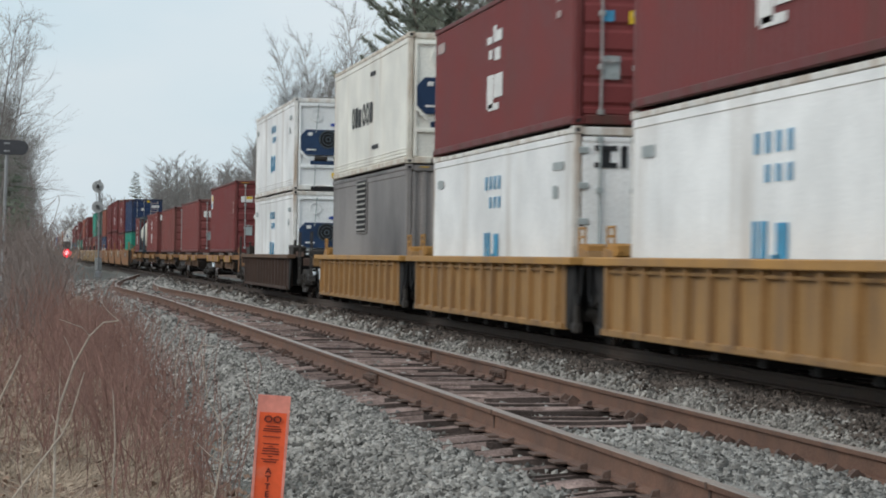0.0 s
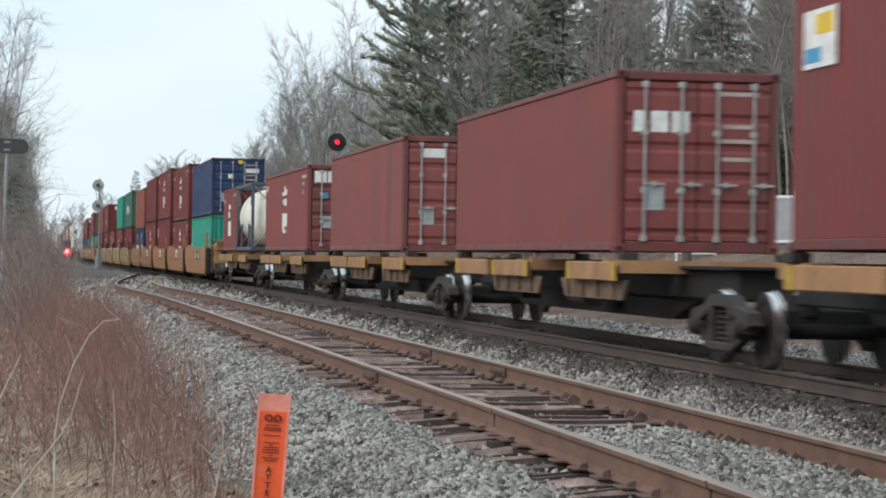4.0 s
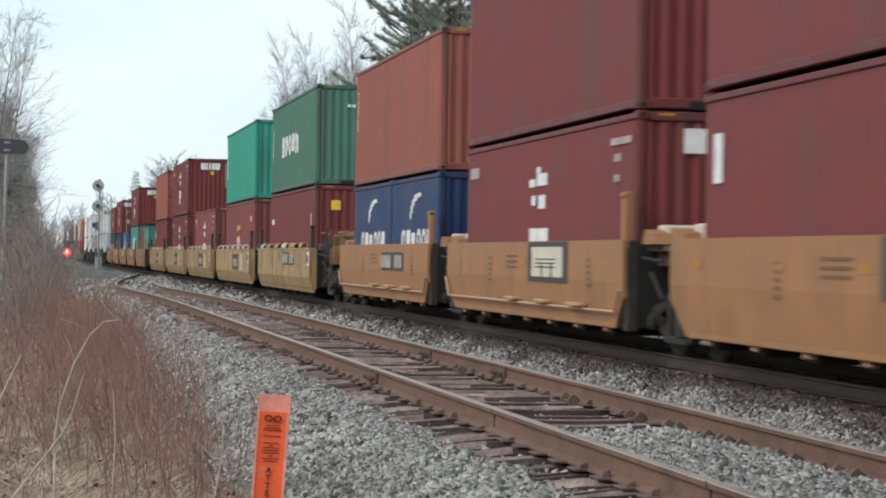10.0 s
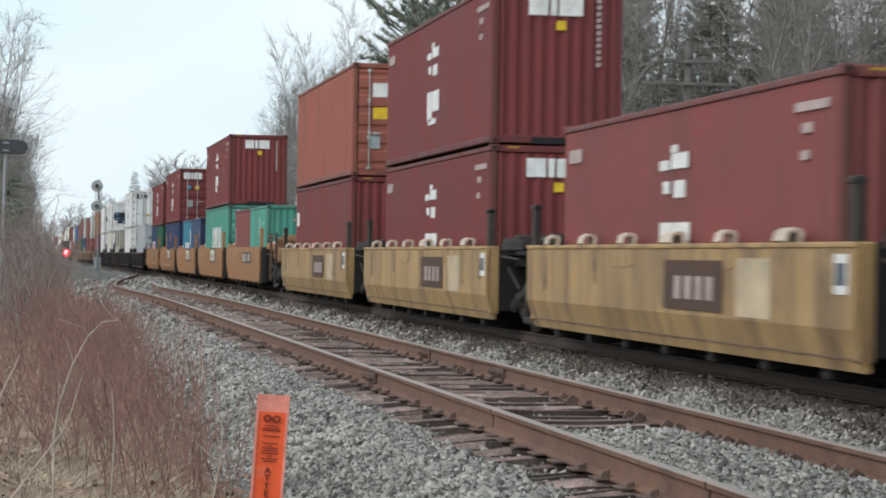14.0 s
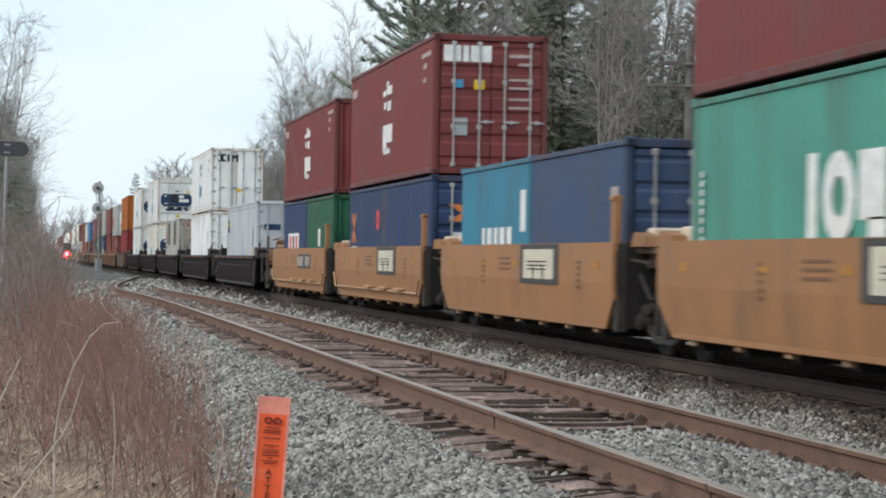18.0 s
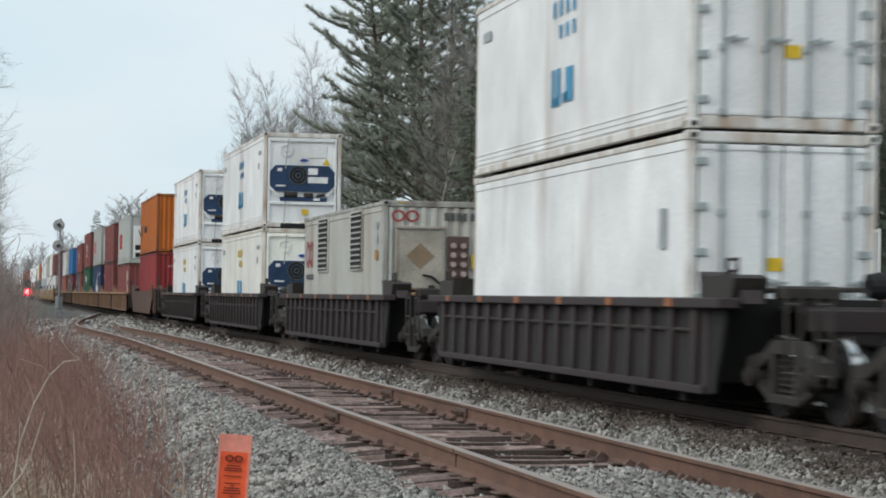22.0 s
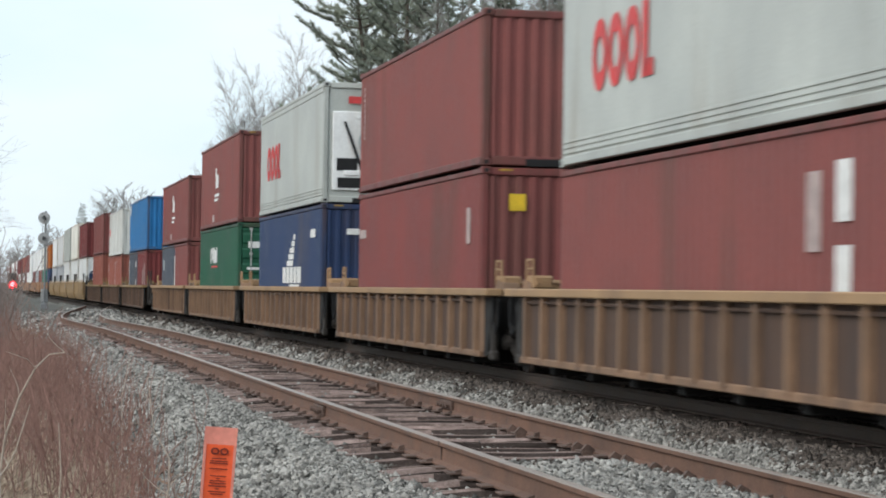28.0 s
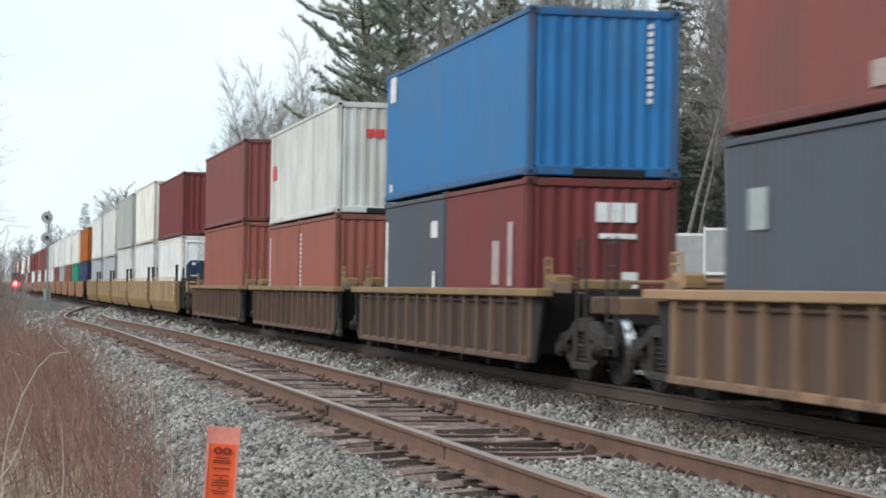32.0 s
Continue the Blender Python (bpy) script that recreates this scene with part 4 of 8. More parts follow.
def genset_box(s, z, colour, sooty):
    """A generator container: louvres in the side, a door and plugs in the end."""
    L, H = 12.192, 2.896
    lab = "sooty grey generator container with side louvres" if sooty else "stained pale grey generator container with louvres and end sockets"
    marks = [] if sooty else [group_marks("end", -0.72, H * 0.885, ((-0.15, 0.0, 0.3, 0.26, 0.65), (0.15, 0.0, 0.3, 0.26, 0.65)), M_WORNRED)] + letters(L, 0.12, H * 0.885, 0.17, (0.1,) * 4, M_DARKMARK, 0.03) + letters(L, 0.7, H * 0.885, 0.17, (0.09,) * 4, M_DARKMARK, 0.02) + [("end", 0.83, H * 0.56, 0.22, 0.3, M_YELMARK), group_marks("side", 11.1, H * 0.66, ((-0.3, 0.0, 0.6, 0.7, 0.68), (0.35, 0.0, 0.55, 0.7, 0.68)), M_WORNRED), ("side", 11.0, H * 0.46, 1.3, 0.12, M_DARKMARK), ("side", 0.75, H * 0.82, 0.32, 0.16, M_GREYMARK), ("side", 0.75, H * 0.72, 0.22, 0.16, M_GREYMARK), ("side", 0.75, H * 0.6, 0.34, 0.22, M_DULLYEL)]
    root = container(s, z, L, H, colour, "corr", lab, marks=marks, smooth=True, name="generator_container")
    for a in (3.4, 8.6) if not sooty else (6.6,):
        lv = part("louvre_frame", Build().box(0, 0, 0, 1.6, 0.04, 1.36, 0.01), BOX[colour], root, "framed louvre", pose(-1.215, -L / 2 + a, H * 0.725, 0, 0, -90))
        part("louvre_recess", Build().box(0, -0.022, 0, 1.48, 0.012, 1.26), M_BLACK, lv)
        for i in range(10):
            part("slat", shared(("slat",), lambda: Build().prism([(-0.055, 0.0), (-0.03, 0.045), (-0.022, 0.045), (-0.045, 0.0)], 0, -0.72, 0.72), M_LOUVRE), M_LOUVRE, lv, m=pose(0, 0, -0.6 + i * 0.126))
    if sooty:
        return root
    y0 = -L / 2
    rust = mat("rust_stained_door", (0.4, 0.37, 0.31), 0.75, 0.0, 0.3, 1.6, 30, 0.1, 1.0, (0.24, 0.14, 0.08), 0.5)
    part("access_door", Build().box(-0.4, y0 - 0.02, 1.3, 0.95, 0.04, 1.95, 0.01), rust, root, "rust-stained steel access door")
    part("door_frame", Build().box(-0.9, y0 - 0.03, 1.3, 0.05, 0.06, 2.05, 0.01).box(0.1, y0 - 0.03, 1.3, 0.05, 0.06, 2.05, 0.01).box(-0.4, y0 - 0.035, 2.32, 1.1, 0.09, 0.06, 0.01), rust, root, "rusty drip rail and door frame")
    part("hazard_diamond", Build().prism([(-0.3, 0), (0, -0.28), (0.3, 0), (0, 0.28)], 1, -0.006, 0.006), mat("rust_brown_placard", (0.26, 0.19, 0.12), 0.7), root, "rusty diamond placard", pose(-0.4, y0 - 0.047, 1.72))
    part("rust_streak", Build().prism([(-0.5, 0.0), (0.32, 0.0), (0.2, -0.5), (-0.1, -0.75), (-0.35, -0.45)], 1, -0.003, 0.003), mat("orange_rust_run", (0.32, 0.19, 0.1), 0.8, 0.0, 0.5, 4, 30, 0.05), root, "orange rust run on the door", pose(-0.35, y0 - 0.044, 1.05))
    part("door_latch", Build().box(-0.75, y0 - 0.05, 1.05, 0.26, 0.03, 0.2, 0.01).box(-0.15, y0 - 0.05, 1.05, 0.14, 0.03, 0.12, 0.01), M_STEEL, root, "dark door latch")
    p = part("socket_panel", Build().box(0.42, y0 - 0.02, 1.5, 0.46, 0.05, 1.3, 0.01), mat("grey_socket_panel", (0.1, 0.06, 0.05), 0.7), root, "grey socket panel")
    for i in range(5):
        for j in (-1, 1):
            part("socket", shared(("socket",), lambda: Build().tube((0, -0.06, 0), (0, 0, 0), 0.06, n=10), M_PALE), M_PALE, p, m=pose(0.42 + j * 0.11, y0 - 0.045, 1.15 + i * 0.2))
    cable = Build()
    pts = [(-0.35, 1.32), (-0.15, 1.28), (0.0, 1.15), (0.2, 1.12), (0.42, 1.14), (0.6, 1.3)]
    for a, b in zip(pts, pts[1:]):
        cable.tube((a[0], y0 - 0.09, a[1]), (b[0], y0 - 0.09, b[1]), 0.025)
    part("cable", cable, M_BLACK, root, "slack black cable")
    return root


# ---- the train: wagons ----
WHEELS = []  # (wheelset, place along the train)
WHEEL_R = 0.457


def wheelset_mesh():
    if "wheelset" in SHARED:
        return SHARED["wheelset"]
    b = Build().tube((-0.95, 0, 0), (0.95, 0, 0), 0.075, n=10)
    for k in (-1, 1):
        x = k * 0.75
        prof = [(-0.05, 0.08), (-0.06, 0.36), (-0.065, 0.44), (0.065, 0.445), (0.06, 0.36), (0.03, 0.3), (0.03, 0.16), (0.06, 0.08)]
        prof = [(d * k, r) for d, r in prof]
        b.ring(prof, (x, 0, 0), 28)
        b.ring([(-k * 0.065, 0.445), (-k * 0.065, 0.475), (-k * 0.04, 0.475), (-k * 0.03, 0.457), (k * 0.062, 0.45)], (x, 0, 0), 28)
        b.box(x + k * 0.045, 0.22, 0, 0.03, 0.05, 0.05)
        b.tube((k * 0.85, 0, 0), (k * 1.02, 0, 0), 0.12, n=12)
    me = b.mesh("wheelset")
    me.materials.append(M_DARK)
    me.materials.append(M_TREAD)
    for p in me.polygons:
        c = p.center
        if math.hypot(c.y, c.z) > 0.425 and math.hypot(p.normal.y, p.normal.z) > 0.7:
            p.material_index = 1
    SHARED["wheelset"] = me
    return me


def side_frame():
    """A cast frame: arched top, dropped bottom, two columns, open windows with springs set back."""
    top = [(-1.2, 0.52), (-1.12, 0.66), (-0.62, 0.73), (-0.35, 0.86), (0.35, 0.86), (0.62, 0.73), (1.12, 0.66), (1.2, 0.52), (1.08, 0.47), (0.62, 0.6), (0.32, 0.72), (-0.32, 0.72), (-0.62, 0.6), (-1.08, 0.47)]
    b = Build()
    for i in range(6):
        b.prism([top[i], top[i + 1], top[12 - i], top[13 - i]], 0, -0.09, 0.09)
    b.prism([top[6], top[7], top[8], top[6]], 0, -0.09, 0.09)
    b.box(0, 0, 0.23, 0.2, 0.96, 0.11, 0.02)
    for k in (-1, 1):
        b.prism([(k * 0.42, 0.18), (k * 0.5, 0.3), (k * 1.0, 0.52), (k * 1.06, 0.42)], 0, -0.07, 0.07)
        b.box(0, k * 0.37, 0.5, 0.18, 0.11, 0.48, 0.015)
        b.tube((-0.17, k * 0.89, 0.46), (0.0, k * 0.89, 0.46), 0.115, n=14)
        b.tube((-0.2, k * 0.89, 0.46), (-0.17, k * 0.89, 0.46), 0.075, n=10)
        b.box(0.0, k * 0.89, 0.6, 0.16, 0.34, 0.1, 0.02)
    for y in (-0.2, 0.0, 0.2):
        b.tube((0.02, y, 0.28), (0.02, y, 0.7), 0.03, n=6)
        for i in range(6):
            b.ring([(-0.018, 0.05), (0.0, 0.072), (0.018, 0.05)], (0.02, y, 0.315 + i * 0.066), 10, 2)
    return b


def bogie(parent, y, c):
    g = part("bogie", shared(("bogie",), lambda: Build().box(0, 0, 0.55, 1.9, 0.36, 0.3, 0.03).tube((0, 0, 0.6), (0, 0, 0.86), 0.22, n=14).box(0, -0.45, 0.42, 1.7, 0.14, 0.16, 0.02).box(0, 0.45, 0.42, 1.7, 0.14, 0.16, 0.02), M_DARK), M_DARK, parent, "grimy cast steel bogie", pose(0, y, 0))
    for k in (-1, 1):
        part("side_frame", shared(("side_frame",), side_frame, M_STEEL), M_STEEL, g, "cast side frame with springs", pose(k * 1.0, 0, 0, 0, 0, 0 if k < 0 else 180))
    for e in (-1, 1):
        w = part("wheelset", wheelset_mesh(), M_DARK, g, "wheelset with bright worn treads", pose(0, e * 0.89, WHEEL_R))
        WHEELS.append((w, e * 0.89, c + y + e * 0.89))
    return g


def coupler(parent, y, way):
    b = Build().box(0, y, 0.86, 0.16, 1.0, 0.18, 0.03).box(0, y + way * 0.5, 0.86, 0.3, 0.3, 0.28, 0.05)
    b.tube((0.35, y + way * 0.2, 0.75), (0.32, y + way * 0.55, 0.35), 0.025)
    part("coupler", b, M_STEEL, parent, "rusty knuckle coupler with air hose")


def brake_wheel(parent, x, y, z, mat_post):
    b = Build().ring([(-0.02, 0.27), (0.02, 0.27), (0.02, 0.31), (-0.02, 0.31)], (0, 0, 0), 20, 1)
    for a in range(3):
        b.tube((0.28 * math.cos(a * 1.047), 0, 0.28 * math.sin(a * 1.047)), (-0.28 * math.cos(a * 1.047), 0, -0.28 * math.sin(a * 1.047)), 0.014)
    b.box(0, 0.1, 0, 0.3, 0.14, 0.34, 0.03)
    part("brake_wheel", b, mat("dark_brake_gear", (0.05, 0.03, 0.027), 0.8), parent, "dark hand brake wheel", pose(x, y, z))
    part("brake_stand", Build().box(x, y + 0.14, (z + 0.9) / 2, 0.16, 0.12, z - 0.9, 0.015), mat_post, parent)


def folded_plate(hb, z0, zf, z1):
    """A wagon side: upright above the fold, leaning in below it, its lower corners cut off."""
    out = [(hb, zf), (hb, z0 + 0.42), (hb - 0.55, z0), (-hb + 0.55, z0), (-hb, z0 + 0.42), (-hb, zf)]
    b = Build().box(0.025, 0, (zf + z1) / 2, 0.05, 2 * hb, z1 - zf)
    n = len(out)
    vs = [(0.09 * (zf - z) + dx, y, z) for dx in (0.0, 0.05) for y, z in out]
    return b.add(vs, [(i, (i + 1) % n, n + (i + 1) % n, n + i) for i in range(n)] + [tuple(range(n))[::-1], tuple(range(n, 2 * n))])


def well_wagon(c, kind, colour, pitch, free=(False, False), body=None, label="", ribs=14, first_gear=True):
    """A well wagon; c: its middle along the train, free: which ends are coupled to another wagon."""
    m = WAGON[colour]
    m_plate, m_chord = WAGON.get(colour + "_plate", m), WAGON.get(colour + "_chord", m)
    m_post = M_STEEL if kind == "smooth" else m
    root = thing("well_wagon", label, "railway wagon", "wagons of the train")
    TRAIN.append((root, c, 0.0))
    body = body or pitch - 2.2
    if c > 800:
        far_wagon(root, c, pitch, body, m, free)
        return root
    hb, hw = body / 2, 1.5
    z0, z1 = {"ribbed": (0.22, 1.31), "smooth": (0.34, 1.54), "bevel": (0.2, 1.48), "slope": (0.24, 1.5)}[kind]
    for k in (-1, 1):
        if kind == "ribbed":
            part("side_plate", shared(("side_plate", body, z0), lambda: Build().box(0, 0, (z0 + z1 - 0.12) / 2, 0.03, body, z1 - 0.12 - z0, 0.005), m_plate), m_plate, root, m=pose(k * (hw - 0.1), 0, 0))
            part("top_chord", shared(("top_chord", body), lambda: Build().box(0, 0, z1 - 0.06, 0.26, body + 1.5, 0.12, 0.015), m_chord), m_chord, root, m=pose(k * (hw - 0.08), 0, 0))
            part("bottom_sill", shared(("bottom_sill", body), lambda: Build().box(0, 0, z0 + 0.05, 0.16, body - 0.1, 0.1, 0.015), m), m, root, m=pose(k * (hw - 0.1), 0, 0))
            for i in range(ribs if k < 0 else 0):
                y = -hb + 0.35 + i * (body - 0.7) / (ribs - 1)
                if colour == "black":
                    part("rib", shared(("taper_rib", z0), lambda: Build().prism([(-0.13, z1 - 0.12), (0.13, z1 - 0.12), (0.04, z0 + 0.1), (-0.04, z0 + 0.1)], 0, -0.1, 0.0), m), m, root, m=pose(k * (hw - 0.112), y, 0))
                    continue
                part("rib", shared(("rib", z0), lambda: Build().prism([(-0.075, 0), (-0.06, -0.115), (0.06, -0.115), (0.075, 0)], 2, z0 + 0.06, z1 - 0.12), m), m, root, m=pose(k * (hw - 0.112), y, 0, 0, 0, 90 * k))
            for z in ((z0 + 0.72,) if colour == "black" else (z1 - 0.2,)) if k < 0 and colour in ("black", "rusty", "rusty2", "ochre") else ():
                part("side_pipe", shared(("side_pipe", body), lambda: Build().tube((0, -hb + 0.3, 0), (0, hb - 0.3, 0), 0.024, n=6), M_STEEL if colour == "black" else m_plate), M_STEEL, root, "grimy pipe along the side", pose(-hw + 0.05, 0, z))
        elif kind == "bevel":
            part("side_plate", shared(("bevel_plate", body), lambda: Build().prism([(a, b) for a, b in [(0.0, z1), (0.06, z1), (0.06, z0 + 0.44), (0.19, z0 + 0.03), (0.14, z0), (0.0, z0 + 0.42)]], 1, -hb, hb), m), m, root, m=pose(k * hw, 0, 0, 0, 0, 0 if k < 0 else 180))
            part("top_chord", shared(("bevel_chord", body), lambda: Build().box(0, 0, z1 - 0.03, 0.2, body, 0.06, 0.012), m), m, root, m=pose(k * (hw - 0.08), 0, 0))
            cap = [(0.07, 0.0), (0.09, 0.1), (0.06, 0.15), (-0.02, 0.16), (-0.1, 0.12), (-0.13, 0.02), (-0.1, 0.0), (-0.08, 0.09), (-0.01, 0.12), (0.03, 0.1), (0.04, 0.0)]
            for i in range(6):
                y, w = -hb + 2.2 + i * (body - 3.6) / 5, (0.7, 1.3, 1.1, 0.9, 0.55, 0.5)[i] if first_gear else (0.4, 0.25, 0.5, 0.25, 0.3, 0.2)[i]
                tone = M_GUIDE if i % 3 == 2 or not first_gear else m
                part("container_guide", shared(("container_guide", w), lambda: Build().prism(cap, 1, -w / 2, w / 2), tone), tone, root, "curled pale container guide" if tone == M_GUIDE else "", pose(k * (hw - 0.1), y, z1, 0, 0, 0 if k < 0 else 180))
                if k < 0 and i in (1, 3):
                    part("patch_panel", shared(("patch_panel",), lambda: Build().prism([(-0.62, 0.1), (0.62, 0.1), (0.62, -0.08), (0.45, -0.12), (-0.45, -0.12), (-0.62, -0.08)], 0, -0.006, 0.006), m), m, root, m=pose(k * (hw + 0.006), y, z1 - 0.18))
            if k < 0:
                part("lower_seam", shared(("lower_seam", body), lambda: Build().box(0, 0, 0, 0.012, body - 0.3, 0.02), M_STAIN), M_STAIN, root, "dark weld seam", pose(-hw + 0.095, 0, z0 + 0.13))
                for y, w, h in ((-hb + 2.3, 0.34, 0.74), (-hb + 0.75, 0.5, 0.6), (-0.6, 0.55, 0.8), (2.9, 0.3, 0.55), (hb - 1.2, 0.45, 0.7)):
                    part("dirt_streak", shared(("dirt_streak", w, h), lambda: Build().prism([(-w / 2, 0), (w / 2, 0), (w * 0.38, -h * 0.7), (w * 0.1, -h), (-w * 0.2, -h * 0.8), (-w * 0.42, -h * 0.95)], 0, -0.003, 0.003), M_RUN), M_RUN, root, "brown dirt streak run down the side", pose(-hw - 0.003, y, z1 - 0.02))
                part("end_sign", shared(("end_sign",), lambda: Build().box(0, 0, 0, 0.012, 0.36, 0.4), M_WHITE), M_WHITE, root, "white-framed notice", pose(-hw - 0.006, -hb + 0.35, z1 - 0.32))
                part("end_sign_face", shared(("end_sign_face",), lambda: Build().box(0, 0, 0, 0.006, 0.28, 0.22), M_TFRAME), M_TFRAME, root, m=pose(-hw - 0.014, -hb + 0.35, z1 - 0.32))
        elif kind == "slope":
            out = [(-hb, z1 + 0.18), (-hb + 0.9, z1 + 0.18), (-hb + 1.5, z1 - 0.12), (hb - 1.5, z1 - 0.12), (hb - 0.9, z1 + 0.18), (hb, z1 + 0.18), (hb, 0.95), (hb - 1.6, z0), (-hb + 1.6, z0), (-hb, 0.95)]
            part("side_plate", shared(("slope_plate", body), lambda: Build().prism(out, 0, -0.03, 0.03), m), m, root, m=pose(k * (hw - 0.03), 0, 0))
            part("top_chord", shared(("slope_chord", body), lambda: Build().box(0, 0, z1 - 0.15, 0.2, body - 3.0, 0.07, 0.012), m), m, root, m=pose(k * (hw - 0.1), 0, 0))
            part("bottom_sill", shared(("slope_sill", body), lambda: Build().box(0, 0, z0 + 0.04, 0.18, body - 3.2, 0.08, 0.012), m), m, root, m=pose(k * (hw - 0.06), 0, 0))
        else:
            part("side_plate", shared(("smooth_plate", body), lambda: folded_plate(hb, z0, 0.97, z1), m), m, root, m=pose(k * hw, 0, 0, 0, 0, 0 if k < 0 else 180))
            part("top_chord", shared(("smooth_chord", body), lambda: Build().box(0, 0, z1 - 0.06, 0.16, body - 0.02, 0.12, 0.02), m), m, root, m=pose(k * (hw - 0.12), 0, 0))
            part("bottom_sill", shared(("smooth_sill", body), lambda: Build().box(0, 0, z0 + 0.03, 0.16, body - 1.3, 0.08, 0.012), m), m, root, m=pose(k * (hw - 0.13), 0, 0))
            for i in range(7 if k < 0 else 0):
                part("crossbearer_end", shared(("crossbearer_end",), lambda: Build().box(0, 0, 0, 0.1, 0.13, 0.1, 0.02), M_TANPIPE), M_TANPIPE, root, m=pose(k * (hw - 0.14), -hb + 1.3 + i * (body - 2.6) / 6, z0 - 0.03))
            part("jacking_pad", shared(("jacking_pad",), lambda: Build().box(0, 0, 0, 0.04, 0.42, 0.26, 0.01), m), m, root, m=pose(k * (hw - 0.1), 0.4, z0 + 0.14))
        part("well_end_post", shared(("well_end_post", z1), lambda: Build().box(0, 0, (z1 + 0.3) / 2, 0.16, 0.2, z1 - 0.3, 0.02), m_post), m_post, root, m=pose(k * (hw - 0.15), -hb + 0.1, 0))
        part("well_end_post", shared(("well_end_post", z1), lambda: Build(), m_post), m_post, root, m=pose(k * (hw - 0.15), hb - 0.1, 0))
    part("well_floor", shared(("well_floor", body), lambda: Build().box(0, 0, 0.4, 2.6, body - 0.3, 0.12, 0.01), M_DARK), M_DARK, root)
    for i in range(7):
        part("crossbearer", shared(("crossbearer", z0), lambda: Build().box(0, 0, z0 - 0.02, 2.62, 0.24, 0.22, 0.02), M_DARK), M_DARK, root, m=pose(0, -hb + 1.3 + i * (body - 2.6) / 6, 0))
    for e in (-1, 1):
        over = 2.95 if free[0 if e < 0 else 1] else (pitch - body) / 2 - 0.02
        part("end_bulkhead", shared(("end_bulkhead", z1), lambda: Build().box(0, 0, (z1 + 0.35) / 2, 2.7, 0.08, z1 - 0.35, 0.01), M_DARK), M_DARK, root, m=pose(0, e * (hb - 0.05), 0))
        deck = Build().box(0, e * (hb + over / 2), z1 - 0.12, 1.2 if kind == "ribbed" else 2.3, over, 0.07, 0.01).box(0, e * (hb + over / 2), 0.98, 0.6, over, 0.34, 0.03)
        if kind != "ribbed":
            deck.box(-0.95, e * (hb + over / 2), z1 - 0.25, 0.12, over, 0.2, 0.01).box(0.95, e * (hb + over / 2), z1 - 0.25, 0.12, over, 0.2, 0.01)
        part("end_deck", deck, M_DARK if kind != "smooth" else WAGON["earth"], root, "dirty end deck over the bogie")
        for k in (-1, 1):
            part("container_stop", shared(("container_stop", kind), lambda: Build().prism([(-0.35, 0), (-0.28, 0.14), (0.2, 0.2), (0.35, 0.0)], 0, -0.12, 0.12), M_STEEL if kind == "bevel" else m), m, root, m=pose(k * 1.15, e * (hb + 0.45), z1 - 0.06))
        if free[0 if e < 0 else 1]:
            bogie(root, e * (hb + 1.55), c)
            coupler(root, e * (hb + over + 0.1), e)
            for k in (-1, 1):
                x = k * 1.38
                g = Build()
                for z in (0.55, 0.9, 1.25) if colour == "black" else (0.55, 0.9, 1.25, 1.6, 1.9):
                    g.tube((x, e * (hb + over - 0.5), z), (x, e * (hb + over - 0.08), z), 0.014)
                for y in (over - 0.5, over - 0.08):
                    g.tube((x, e * (hb + y), 0.45), (x, e * (hb + y), 1.32 if colour == "black" else 1.98), 0.02)
                part("ladder", g, WAGON["earth"] if kind == "smooth" else M_STEEL, root, "narrow steel ladder")
            part("handrail", Build().tube((-1.3, e * (hb + over - 0.08), 1.05), (1.3, e * (hb + over - 0.08), 1.05), 0.02).box(0, e * (hb + over - 0.1), z1 - 0.22, 2.6, 0.08, 0.24 if kind == "ribbed" else 0.4, 0.02), m, root, "end sill with handrail")
            if kind in ("smooth", "bevel") and first_gear and (e < 0 or kind == "smooth"):
                brake_wheel(root, 0.55, e * (hb + 1.3), 2.15, m)
                part("air_tank", Build().tube((-0.9, e * (hb + 1.6), 1.75), (0.2, e * (hb + 1.6), 1.75), 0.2, n=14).tube((-0.9, e * (hb + 0.9), 1.7), (0.1, e * (hb + 0.9), 1.7), 0.14, n=12), mat("rust_brown_gear", (0.21, 0.11, 0.055), 0.8, 0.1, 0.4, 5, 40, 0.2), root, "rusty brown brake reservoirs")
                part("valve_gear", Build().box(-0.9, e * (hb + 2.2), 1.6, 0.5, 0.4, 0.5, 0.06).box(0.1, e * (hb + 2.3), 1.5, 0.4, 0.5, 0.3, 0.05).tube((-1.2, e * (hb + 0.4), 1.9), (-1.2, e * (hb + 2.6), 1.85), 0.03), MATS["rust_brown_gear"], root, "rusty brake valve gear")
        elif e > 0:
            bogie(root, e * pitch / 2, c)
